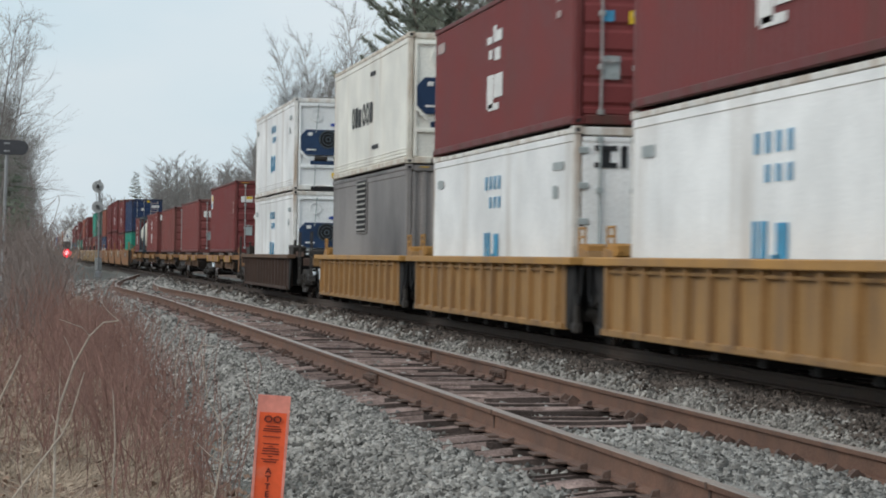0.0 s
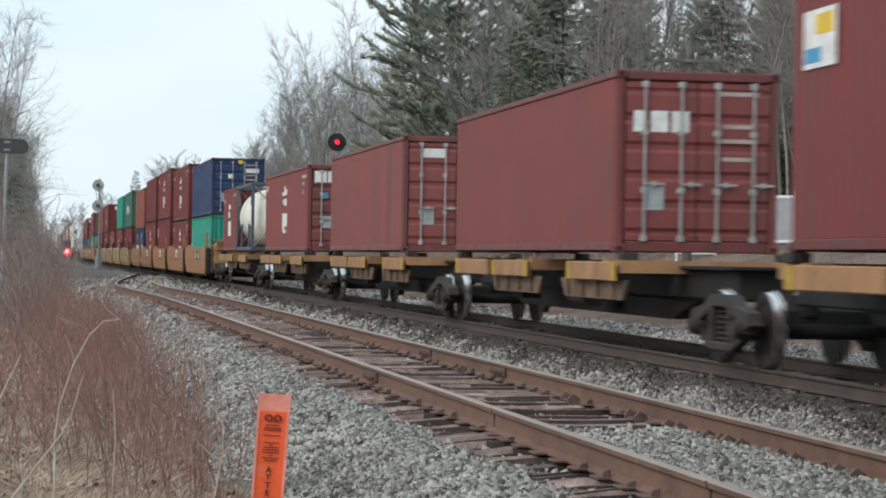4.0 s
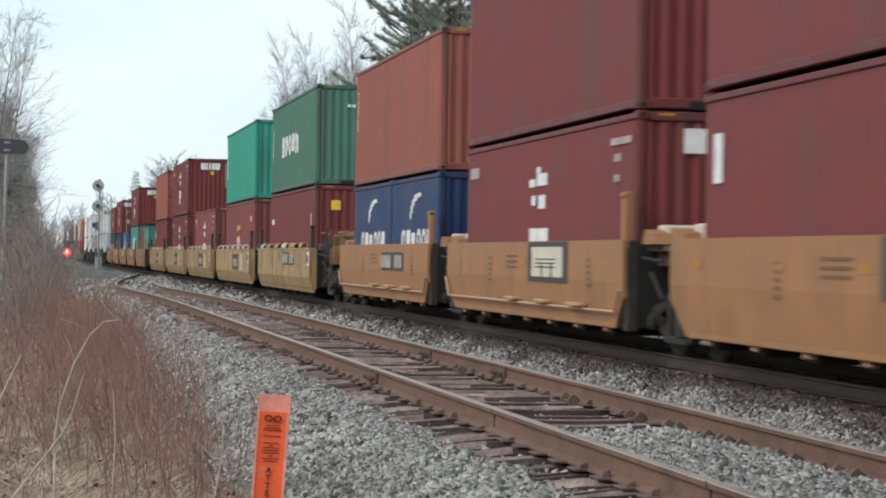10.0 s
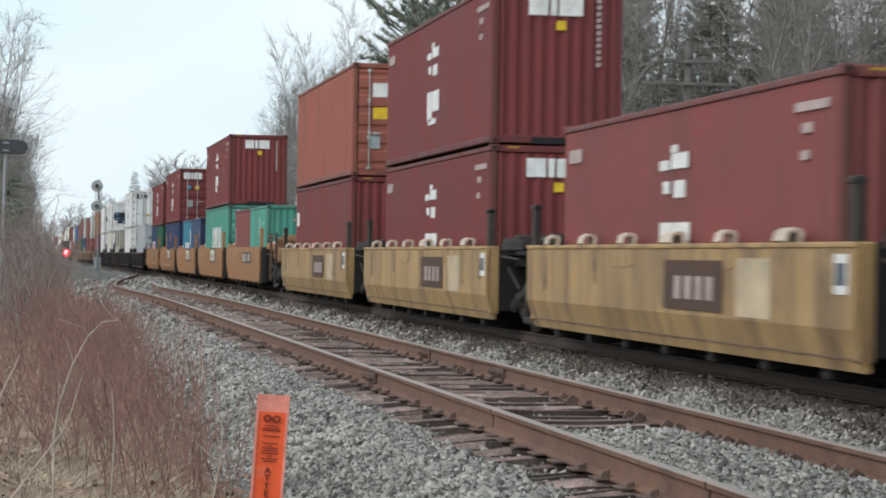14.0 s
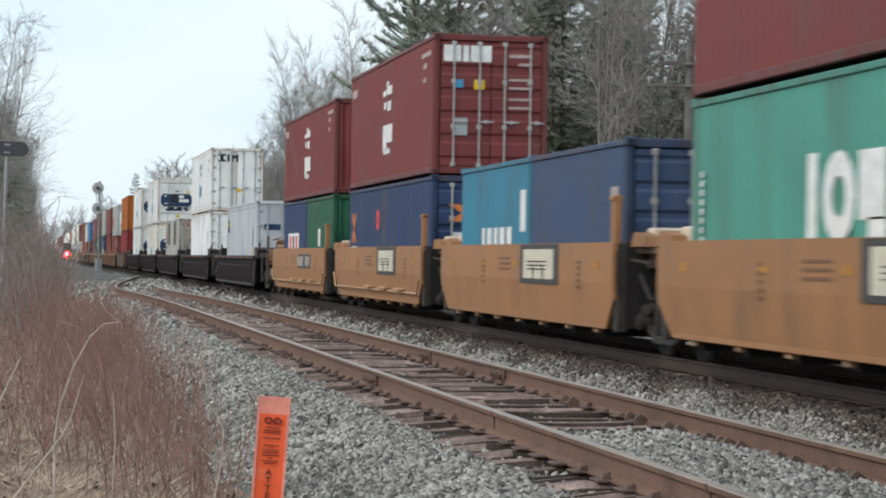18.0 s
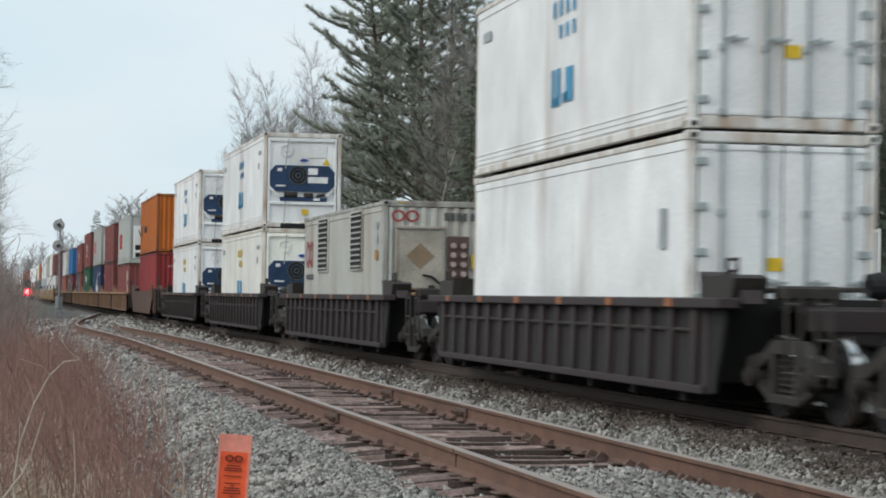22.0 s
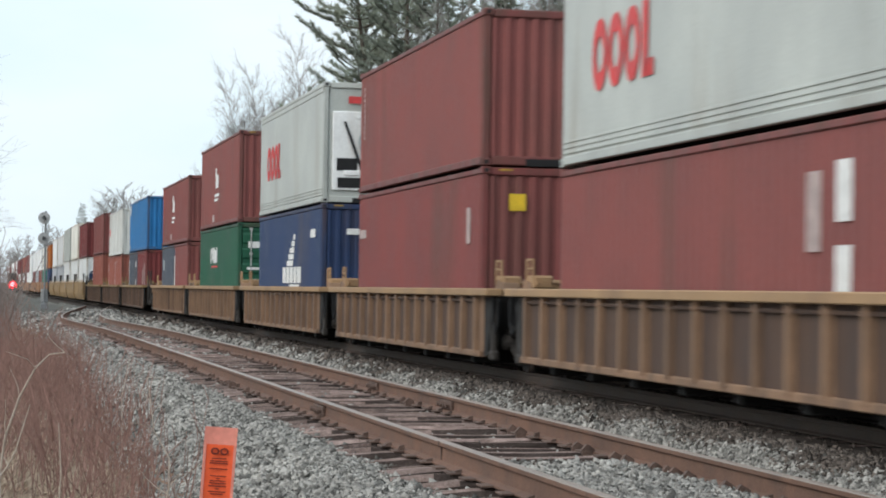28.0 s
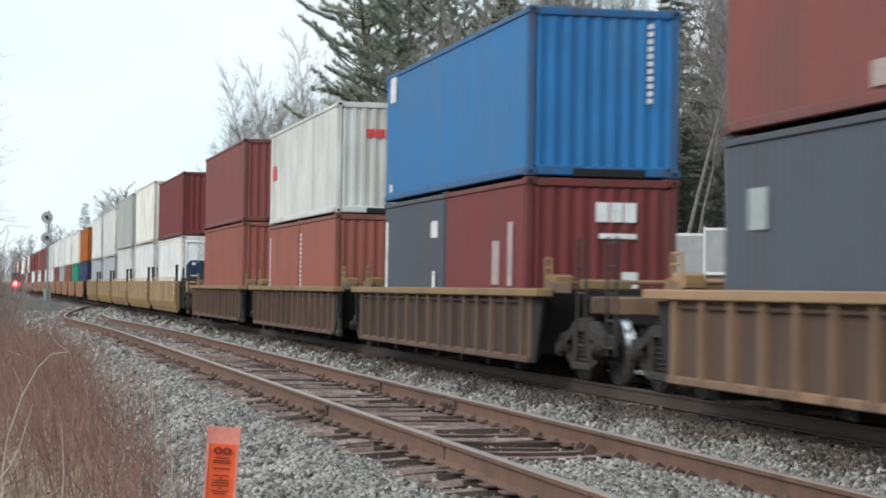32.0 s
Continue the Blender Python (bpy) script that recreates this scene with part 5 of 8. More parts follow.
        if kind == "ribbed":
            for k in (-1, 1):
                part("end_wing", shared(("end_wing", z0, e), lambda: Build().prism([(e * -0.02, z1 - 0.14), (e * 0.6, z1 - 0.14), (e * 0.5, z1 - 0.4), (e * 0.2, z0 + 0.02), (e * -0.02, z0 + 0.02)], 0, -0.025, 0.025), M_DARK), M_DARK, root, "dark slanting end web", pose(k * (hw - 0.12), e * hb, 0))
            if not free[0 if e < 0 else 1]:
                part("drop_rod", shared(("drop_rod",), lambda: Build().box(0, 0, 0.7, 0.09, 0.16, 1.0, 0.02).box(0, 0, 0.26, 0.13, 0.26, 0.16, 0.03), M_STEEL), M_STEEL, root, "grimy hanging brake rod", pose(-hw + 0.16, e * (hb + 0.42), 0))
                part("hose", shared(("hose",), lambda: Build().tube((0, -0.2, 1.15), (0, -0.14, 0.75), 0.02).tube((0, -0.14, 0.75), (0, 0.02, 0.6), 0.02).tube((0, 0.02, 0.6), (0, 0.16, 0.78), 0.02).tube((0, 0.16, 0.78), (0, 0.2, 1.15), 0.02), M_BLACK), M_BLACK, root, "slack black air hose", pose(-hw + 0.1, e * (hb + 0.75), 0))
            g = Build().box(-1.1, e * (hb + 0.35), z1 + 0.1, 0.3, 0.5, 0.2, 0.03).box(-0.5, e * (hb + 0.7), z1 + 0.06, 0.7, 0.35, 0.16, 0.03).tube((-1.25, e * (hb + 0.15), z1), (-1.25, e * (hb + 0.15), z1 + 0.45), 0.022).tube((-1.25, e * (hb + 0.5), z1), (-1.25, e * (hb + 0.5), z1 + 0.45), 0.022).tube((-1.25, e * (hb + 0.15), z1 + 0.43), (-1.25, e * (hb + 0.5), z1 + 0.43), 0.018).tube((-1.25, e * (hb + 0.15), z1 + 0.3), (-1.25, e * (hb + 0.5), z1 + 0.3), 0.018).tube((-1.2, e * (hb + 0.1), z1 + 0.08), (0.6, e * (hb + 0.9), z1 + 0.12), 0.03)
            if colour in ("black", "brown"):
                part("hinged_pedestal", shared(("hinged_pedestal", z1, e), lambda: Build().prism([(e * -0.1, z1), (e * 1.0, z1), (e * 1.1, z1 + 0.22), (e * 0.9, z1 + 0.26), (e * 0.1, z1 + 0.24), (e * -0.16, z1 + 0.3)], 0, -0.2, 0.2), M_STEEL), M_STEEL, root, "dark folding container pedestal", pose(-1.15, e * (hb - 0.4), 0))
                for x in (-0.35, 0.45):
                    part("hose_coil", shared(("hose_coil",), lambda: Build().ring([(-0.12, 0.06), (0.12, 0.06), (0.15, 0.12), (0.0, 0.15), (-0.15, 0.12)], (0, 0, 0), 14, 0), M_BLACK), M_BLACK, root, "black coiled hose", pose(x, e * (hb + 2.4), z1 + 0.14))
            part("deck_gear", g, M_STEEL if colour in ("black", "brown") else m_chord, root, "worn deck fittings with a low hand hold")
        # stanchion and hatch boxes near the end
        if kind in ("smooth", "bevel"):
            st = WAGON["tan"] if kind == "smooth" else M_STEEL
            for k in (-1, 1) if kind == "bevel" or e < 0 else (1,):
                part("stanchion", shared(("stanchion", kind), lambda: Build().box(0, 0, 0.38, 0.1, 0.2, 0.78, 0.012).box(0, 0.03, 0.72, 0.14, 0.26, 0.06, 0.01), st), st, root, m=pose(k * (hw - 0.1), e * (hb - 0.2), z1 - 0.12))
            part("deck_box", shared(("deck_box",), lambda: Build().box(0, 0, 0.14, 0.5, 0.42, 0.28, 0.03), M_GUIDE if kind == "smooth" else M_STEEL), M_STEEL, root, "pale weathered deck box" if kind == "smooth" else "grimy deck box", pose(-0.8, e * (hb + 0.3), z1 - 0.08))
            part("brake_pipe", Build().tube((-1.15, e * (hb + 0.2), 1.1), (-1.15, e * (hb + over * 0.7), 0.75), 0.03).tube((-1.25, e * (hb + 0.1), 1.3), (-1.2, e * (hb + over * 0.8), 1.25), 0.025), M_STEEL, root)
    return root


def far_wagon(root, c, pitch, body, m, free):
    """A well wagon that never comes near: sides, floor and ends."""
    for k in (-1, 1):
        part("side_plate", shared(("far_plate", body), lambda: Build().prism([(-body / 2, 1.54), (body / 2, 1.54), (body / 2, 0.76), (body / 2 - 0.55, 0.34), (-body / 2 + 0.55, 0.34), (-body / 2, 0.76)], 0, -0.04, 0.04), m), m, root, m=pose(k * 1.46, 0, 0))
    part("well_floor", shared(("well_floor", body), lambda: Build().box(0, 0, 0.4, 2.6, body - 0.3, 0.12, 0.01), M_DARK), M_DARK, root)
    part("end_deck", shared(("far_deck", body), lambda: Build().box(0, body / 2 + 1.1, 1.2, 2.3, 2.0, 0.4, 0.02).box(0, -body / 2 - 1.1, 1.2, 2.3, 2.0, 0.4, 0.02), M_DARK), M_DARK, root)
    bogie(root, pitch / 2, c)



def wagon_marks(root, body, z0, z1, style, rails=False):
    """Painted plates, patches and number bars on the near side of a wagon."""
    def put(y, z, w, h, m, x=-1.507, name="marking"):
        part(name, shared(("marking", w, h), plate(w, h), m), m, root, m=pose(x, y, z, 0, 0, -90))
    def put_many(y, z, bits, m, x, name):
        def make():
            b = Build()
            for dx, dz, bw, bh in bits:
                b.box(dx, 0, dz, bw, 0.006, bh)
            return b
        part(name, shared(("marking", bits), make, m), m, root, m=pose(x, y, z, 0, 0, -90))
    if style == "logo":
        put(-2.0, 1.22, 2.7, 0.62, M_PANEL, -1.505, "dark_panel")
        put(-1.98, 1.22, 2.1, 0.46, M_CREAMMARK, -1.513, "emblem")
        for y in (-2.32, -1.66):
            put(y, 1.1, 0.09, 0.22, M_PANEL, -1.517, "emblem_notch")
        for dz in (-0.06, 0.0, 0.06):
            put(-1.9, 1.2 + dz, 1.35, 0.018, M_PANEL, -1.521, "emblem_bar")
    elif style == "plates":
        put(-2.0, 1.16, 3.0, 0.4, M_PANEL, -1.505, "dark_panel")
        for y, w in ((-1.15, 1.42), (-2.85, 1.02)):
            put(y, 1.16, w, 0.28, M_GREYPLATE, -1.513, "number_plate")
    elif style == "grime":
        put(-1.9, 0.98, 2.4, 0.6, mat("brown_panel", (0.09, 0.05, 0.035), 0.8), -1.515, "brown_panel")
        put(-4.2, 0.98, 1.2, 0.66, mat("greyed_patch", (0.5, 0.4, 0.27), 0.8), -1.506, "faded_patch")
        put_many(-1.95, 0.95, tuple((round(-0.66 + 0.44 * i, 3), 0.0, 0.26, 0.28) for i in range(4)), M_PALE, -1.521, "emblem")
    if style in ("logo", "plates"):
        small = mat("brown_small_print", (0.2, 0.1, 0.05), 0.7)
        put_many(0.6, 1.13, tuple((0.0, round(0.09 * i, 3), 0.9, 0.035) for i in range(3)), small, -1.507, "small_print")
        for y in (2.4, -4.6):
            put_many(y, 0.9, tuple((0.0, round(0.09 * i, 3), 0.22, 0.04) for i in range(5)), small, -1.507, "small_print")
        for i in range(3 if rails else 0):
            part("step_plate", shared(("step_plate",), lambda: Build().box(0, -0.05, 0, 0.75, 0.14, 0.05, 0.01), M_TANPIPE), M_TANPIPE, root, "pale narrow step", pose(-1.5, -body / 2 + 2.4 + i * 2.2, z0 + 0.28, 0, 0, -90))
        if z0 > 0.3 and rails:
            part("grab_rail", shared(("grab_rail", body), lambda: Build().tube((0, -body / 2 + 0.3, 0), (0, body / 2 - 0.4, 0), 0.022, n=6).tube((0, -body / 2 + 0.3, 0), (0, -body / 2 + 0.05, 0.3), 0.022, n=6).tube((0, body / 2 - 0.4, 0), (0, body / 2 - 0.05, 0.34), 0.022, n=6), M_TANPIPE), M_TANPIPE, root, "pale grab rail along the lower side", pose(-1.53, 0, z0 + 0.22))
        if z0 > 0.3:
            for y in (-body / 2 + 0.9, -0.25, 2.3, body / 2 - 1.2):
                put(y, 1.22, 0.3, 0.1, M_DULLYEL, -1.507, "reflective_patch")


M_SPINE = mat("grimy_brown_spine_paint", (0.16, 0.1, 0.065), 0.8, 0.0, 0.4, 2, 40, 0.1, 1.0, (0.06, 0.045, 0.038), 0.5)


def spine_wagon(c, pitch, free):
    """A skeletal spine unit: one centre beam with arms and container pedestals."""
    m = mat("tan_spine_paint", (0.36, 0.19, 0.09), 0.7, 0.0, 0.3, 2, 40, 0.1, 1.0, (0.13, 0.08, 0.06), 0.4)
    root = thing("spine_wagon", "tan skeletal spine wagon with yellow-edged arms", "railway wagon", "wagons of the train")
    TRAIN.append((root, c, 0.0))
    h = pitch / 2
    part("centre_beam", Build().box(0, 0, 0.95, 0.62, pitch - 1.2, 0.42, 0.03).box(0, 0, 1.17, 0.9, pitch - 0.9, 0.05, 0.01), M_DARK, root, "grimy box-section centre beam")
    for y in (-6.05, -5.3, -0.45, 0.45, 5.3, 6.05):
        part("arm", Build().prism([(-1.3, 1.08), (1.3, 1.08), (1.3, 1.26), (-1.3, 1.26)], 1, y - 0.12, y + 0.12), m, root, "tan cross arm")
    for k in (-1, 1):
        for y in (-4.6, 0.9, 4.2):
            part("side_sill", Build().box(k * 1.32, y, 1.1, 0.09, 2.7, 0.27, 0.015), m, root, "tan side sill")
        for y in (-6.05, -3.4, -0.4, 2.2, 5.6):
            part("yellow_edge", Build().box(k * 1.374, y, 1.1, 0.012, 0.26, 0.26, 0.003), M_YEL, root, "yellow reflective patch")
        for y in (-6.0, 6.0):
            part("pedestal", Build().box(k * 1.15, y, 1.315, 0.24, 0.3, 0.11, 0.012), M_STEEL, root)
        for y in (-4.3, 1.0):
            part("side_girder", Build().prism([(y - 2.0, 0.98), (y + 2.0, 0.98), (y + 1.7, 0.7), (y - 1.7, 0.7)], 0, k * 1.2 - 0.03, k * 1.2 + 0.03), M_SPINE, root, "grimy brown girder beneath the sill")
            for d in (-1.3, -0.4, 0.5, 1.4):
                part("girder_rib", Build().box(k * 1.25, y + d, 0.86, 0.08, 0.09, 0.26, 0.01), M_SPINE, root)
        part("brake_reservoir", Build().tube((k * 0.75, -2.6, 0.75), (k * 0.75, -1.5, 0.75), 0.21, n=14), M_STEEL, root, "grimy brake reservoir")
        part("equipment_box", Build().box(k * 0.8, 2.0, 0.78, 0.35, 0.7, 0.4, 0.03), M_DARK, root)
    part("underbeam", Build().prism([(-h + 2.6, 0.74), (h - 2.6, 0.74), (h - 4.0, 0.42), (-h + 4.0, 0.42)], 0, -0.22, 0.22), M_DARK, root)
    for e in (-1, 1):
        if free[0 if e < 0 else 1]:
            bogie(root, e * (h - 0.6), c)
            coupler(root, e * (h + 0.75), e)
            part("end_sill", Build().box(0, e * (h + 0.2), 1.0, 2.6, 0.14, 0.34, 0.02).tube((-1.3, e * (h + 0.25), 1.55), (-1.3, e * (h + 0.25), 0.6), 0.02).tube((1.3, e * (h + 0.25), 1.55), (1.3, e * (h + 0.25), 0.6), 0.02), m, root, "tan end sill")
        elif e > 0:
            bogie(root, e * h, c)
    return root


# ---- make-up of the train ----
T40, T20, STD, HC = 12.192, 6.058, 2.591, 2.896
FLOOR = 0.42


def stack(s, low, top=None, floor=FLOOR):
    """A stack on a well floor; low and top: (colour, height, lead, label, marks[, side]) or a pair of 20-foot boxes."""
    z = floor
    if low and isinstance(low[0], tuple):
        for i, (colour, H, lead, label, marks) in enumerate(low):
            container(s + i * (T20 + 0.076), z, T20, H, colour, lead, label, marks=marks)
        z += low[0][1]
    elif low:
        container(s, z, T40, low[1], low[0], low[2], low[3], low[5] if len(low) > 5 else "corr", low[4])
        z += low[1]
    if top:
        container(s, z + 0.02, T40, top[1], top[0], top[2], top[3], top[5] if len(top) > 5 else "corr", top[4])


MZ = "maroon ribbed shipping container with white emblem blocks, stacked on the train"


def mz(lead="corr", H=STD, colour="maroon", label=MZ, side=True):
    return (colour, H, lead, label, (zim_side(H) if side else []) + (zim_end(H, lead == "door") if side else door_text(H) if lead == "door" else []))


def wz(lead, bits=None, big=None, colour="white", label="white reefer container with blue emblem and dark cooling unit"):
    return (colour, HC, lead, label, reefer_side(HC, bits, big) + ([("end", -0.42, HC * 0.84, ((-0.27, 0.13, 0.36, 0.08), (-0.27, -0.13, 0.36, 0.08), (-0.27, 0.0, 0.14, 0.2), (0.02, 0.0, 0.1, 0.34), (0.2, 0.0, 0.09, 0.34), (0.3, 0.05, 0.12, 0.14), (0.42, 0.0, 0.09, 0.34)), 1, M_BLACKMARK), ("end", 0.1, HC * 0.33, 0.2, 0.16, M_YELMARK)] if lead == "cooldoor" else []), "flat")


def plain(colour, H=STD, lead="corr", label="ribbed steel shipping container stacked on the train", marks=()):
    return (colour, H, lead, label, list(marks) + (door_text(H) if lead == "door" else []))


def build_train():
    TAN = "ochre ribbed well wagon with an orange-yellow top chord"
    SM = "tan steel well wagon with a dark emblem panel"
    YE = "grimy faded-yellow well wagon with slanting lower sides"
    BK = "sooty dark brown ribbed well wagon"
    RU = "weathered tan-brown ribbed well wagon with a pale top chord"
    # ochre three-unit set
    for i, s in enumerate((15.05, 30.6, 46.15)):
        well_wagon(s + 6.1, "ribbed", "ochre", 15.55, (i == 0, i == 2), 13.2, TAN)
    stack(15.05, wz("cooldoor"), mz("door", STD))
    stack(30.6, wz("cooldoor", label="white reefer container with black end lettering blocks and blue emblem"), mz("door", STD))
    genset_box(46.15, FLOOR, "soot", True)
    container(46.15, FLOOR + HC + 0.02, T40, HC, "cream", "cool", "cream reefer container with dark lettering blocks", "flat", [group_marks("side", 6.7, HC * 0.5, ((-1.75, 0.0, 0.46, 0.56, 0.62), (-1.17, 0.0, 0.4, 0.5), (-0.6, -0.04, 0.4, 0.44), (0.1, 0.0, 0.46, 0.56, 0.62), (0.68, 0.0, 0.46, 0.56, 0.62), (1.28, 0.0, 0.42, 0.5)), M_BLACKMARK)] + [("side", 4.7, HC * 0.2, 1.0, 0.1, M_BLACKMARK), ("side", 5.2, HC * 0.82, 0.8, 0.1, M_BLACKMARK)])
    # brown single wagon
    well_wagon(67.78 + 6.1, "ribbed", "brown", 20.4, (True, True), 13.8, "brown weathered ribbed well wagon", 15)
    stack(67.78, wz("cool"), wz("cool"))
    # spine wagons
    sp = [88.24, 107.3, 125.4, 143.98, 161.6]
    for i, s in enumerate(sp):
        spine_wagon(s + 6.1, 18.0, (i == 0, i == 4))
    z = 1.37
    container(88.24, z, T40, HC, "maroon", "door", "maroon container with a blue and yellow emblem on a spine wagon", marks=[("side", 11.3, HC * 0.78, 1.0, 0.62, M_WHITE), ("side", 11.15, HC * 0.83, 0.55, 0.22, M_YELMARK), ("side", 11.5, HC * 0.72, 0.5, 0.16, M_BLUEMARK), ("side", 0.6, HC * 0.58, 0.3, 0.16, M_PALE), ("side", 0.6, HC * 0.68, 0.2, 0.2, M_PALE), ("end", -0.72, HC * 0.74, 0.46, 0.24, M_WHITE), ("end", -0.62, HC * 0.76, 0.24, 0.1, M_YELMARK), group_marks("end", -0.35, HC * 0.5, ((0.0, 0.0, 0.2, 0.2, 0.02),), M_WHITE), ("end", -0.8, HC * 0.97, 0.3, 0.045, M_DULLYEL), ("end", 0.75, HC * 0.97, 0.3, 0.045, M_DULLYEL)] + door_text(HC))
    container(109.13 - 1.2, z, T40, STD, "maroon2", "door", "faded maroon container with white door lettering on a spine wagon", marks=letters(T40, -0.95, STD * 0.72, 0.3, (0.2, 0.26, 0.26), M_WHITE, 0.05) + door_text(STD))
    container(126.53, z, T40, STD, "brown", "door", "red-brown container with plain ribbed sides on a spine wagon", marks=door_text(STD) + [("end", -0.5, STD * 0.85, 0.5, 0.2, M_WHITE), ("end", 0.3, STD * 0.66, 0.3, 0.2, M_REDMARK)])
    container(143.98, z, T40, STD, "maroon2", "door", "faded maroon container with white emblem blocks on a spine wagon", marks=zim_side(STD) + zim_end(STD, True))
    tank_container(161.3, z)
    container(161.3 + 6.13, z, T20, STD, "maroon2", "corr", "short faded maroon container with white emblem blocks", marks=[("side", 3.0, STD * 0.7, 0.8, 0.2, M_WHITE), ("side", 3.2, STD * 0.58, 0.6, 0.25, M_WHITE), ("side", 3.0, STD * 0.36, 1.2, 0.6, M_WHITE), ("side", 5.3, STD * 0.8, 0.6, 0.2, M_PALE), ("side", 0.7, STD * 0.87, 0.8, 0.1, M_PALE)])
    # smooth tan five-unit set
    for i, s in enumerate((180.2, 195.3, 210.65, 225.95, 241.1)):
        w = well_wagon(s + 6.1, "smooth", "tan", 15.22, (i == 0, i == 4), 13.0, SM)
        wagon_marks(w, 13.0, 0.34, 1.54, "plates" if i in (0, 4) else "logo", i > 2)
    stack(180.2, plain("teal", STD, "corr", "jade green ribbed container beneath a navy one", upright_code(T40, 11.6, STD * 0.7, 8, M_WHITE, "side")), plain("navy", STD, "door", "navy container with ribbed doors and locking rods", [("end", -0.35, STD * 0.68, 0.2, 0.2, M_WHITE), ("end", 0.65, STD * 0.78, 0.6, 0.2, M_WHITE), ("end", 0.1, STD * 0.93, 0.2, 0.16, M_YELMARK)]))
    stack(195.3, mz("corr"), mz("door", HC))
    stack(210.65, ("maroon", HC, "door", "maroon ribbed container with a round blue sticker on its door", [("end", -0.5, HC * 0.72, 0.48, 0.46, M_WHITE), ("end", -0.5, HC * 0.72, 0.3, 0.28, M_BLUEMARK), ("side", 11.6, HC * 0.72, 0.35, 0.6, M_WHITE)] + door_text(HC)), mz("corr", HC))
    stack(225.95, mz("corr", HC), mz("corr", HC, side=False))
    cg = [group_marks("side", 3.0, STD * 0.75, ((0.55, 0.22, 0.5, 0.09), (0.15, 0.17, 0.36, 0.13), (-0.15, 0.07, 0.3, 0.15), (-0.35, -0.06, 0.22, 0.17), (-0.48, -0.2, 0.14, 0.16)), M_WHITE), group_marks("side", 2.9, STD * 0.47, ((-1.5, 0.0, 0.5, 0.46, 0.5), (-0.85, 0.0, 0.5, 0.42), (-0.2, -0.03, 0.46, 0.36), (0.5, 0.0, 0.5, 0.46, 0.5), (1.1, 0.0, 0.5, 0.46, 0.5), (1.7, 0.0, 0.46, 0.42)), M_WHITE)]
    stack(241.1, (("navy", STD, "corr", "short navy container with white lettering blocks", cg), ("navy", STD, "corr", "short navy container with white lettering blocks", cg)), plain("rust", HC, "corr", "orange-brown ribbed container on two short navy ones", upright_code(T40, 11.7, STD * 0.9, 9, M_WHITE, "side")))
    # faded yellow five-unit set
    for i, s in enumerate((261.3, 279.17, 297.0, 314.85, 332.6)):
        w = well_wagon(s + 6.1, "bevel", "yellow", 17.82, (i == 0, i == 4), 14.6, YE, first_gear=i == 0)
        wagon_marks(w, 14.6, 0.2, 1.48, "plates" if i == 0 else "grime")
    gm = [group_marks("side", 6.6, STD * 0.55, ((-2, 0.0, 0.55, 0.66), (-1.2, 0.0, 0.7, 0.66, 0.4), (-0.75, 0.1, 0.2, 0.45), (-0.1, 0.0, 0.8, 0.66, 0.4), (0.75, 0.05, 0.5, 0.56), (1.5, 0.0, 0.6, 0.66, 0.45), (2.05, -0.05, 0.3, 0.56)), M_WHITE)] + upright_code(T40, 11.6, STD * 0.8, 9, M_WHITE, "side") + letters(T40, -0.3, STD * 0.88, 0.08, (0.1,) * 9, M_WHITE, 0.03)
    stack(261.3, plain("maroon", HC, "corr", "maroon ribbed container with a yellow end label", [("end", -0.6, HC * 0.8, 0.28, 0.28, M_YELMARK), ("side", 0.9, STD * 0.7, 0.3, 0.5, M_PALE), ("side", 11.3, STD * 0.75, 0.7, 0.16, M_WHITE)]), plain("oldgreen", HC, "corr", "weathered green ribbed container with white lettering blocks", gm))
    stack(279.17, plain("maroon2", HC, "corr", "faded maroon container with yellow and white emblem blocks", [("side", 6.6, STD * 0.72, 0.5, 0.2, M_YELMARK), ("side", 5.9, STD * 0.74, 0.4, 0.18, M_YELMARK), ("side", 6.3, STD * 0.56, 0.7, 0.22, M_YELMARK), ("side", 6.3, HC * 0.43, 1.1, 0.46, M_WHITE), ("side", 6.3, HC * 0.45, 0.4, 0.3, BOX["maroon2"]), ("side", 1.2, STD * 0.84, 0.7, 0.2, M_PALE)]), plain("teal", HC, "corr", "jade green ribbed container with a white lettering column", upright_code(T40, 11.7, STD * 0.9, 12, M_WHITE, "side", 0.3)))
    stack(297.0, mz("corr", HC, "maroon2"))
    stack(314.85, mz("corr", HC), mz("corr", HC, "maroon"))
    stack(332.6, plain("maroon", HC, "corr", "maroon ribbed container under an orange-red one", [("side", 11.5, STD * 0.75, 0.6, 0.4, M_WHITE)]), plain("rust", HC, "door", "orange-red container with coloured stickers on its doors", [("end", -0.45, STD * 0.85, 0.5, 0.36, M_WHITE), ("end", -0.45, STD * 0.62, 0.46, 0.3, M_YELMARK), ("end", 0.3, STD * 0.88, 0.16, 0.16, M_WHITE)]))
    # second smooth tan five-unit set
    for i, s in enumerate((353.4, 368.75, 384.1, 399.5, 414.8)):
        w = well_wagon(s + 6.1, "smooth", "tan", 15.35, (i == 0, i == 4), 13.1, SM)
        wagon_marks(w, 13.1, 0.34, 1.54, "plates" if i in (0, 4) else "logo", i > 2)
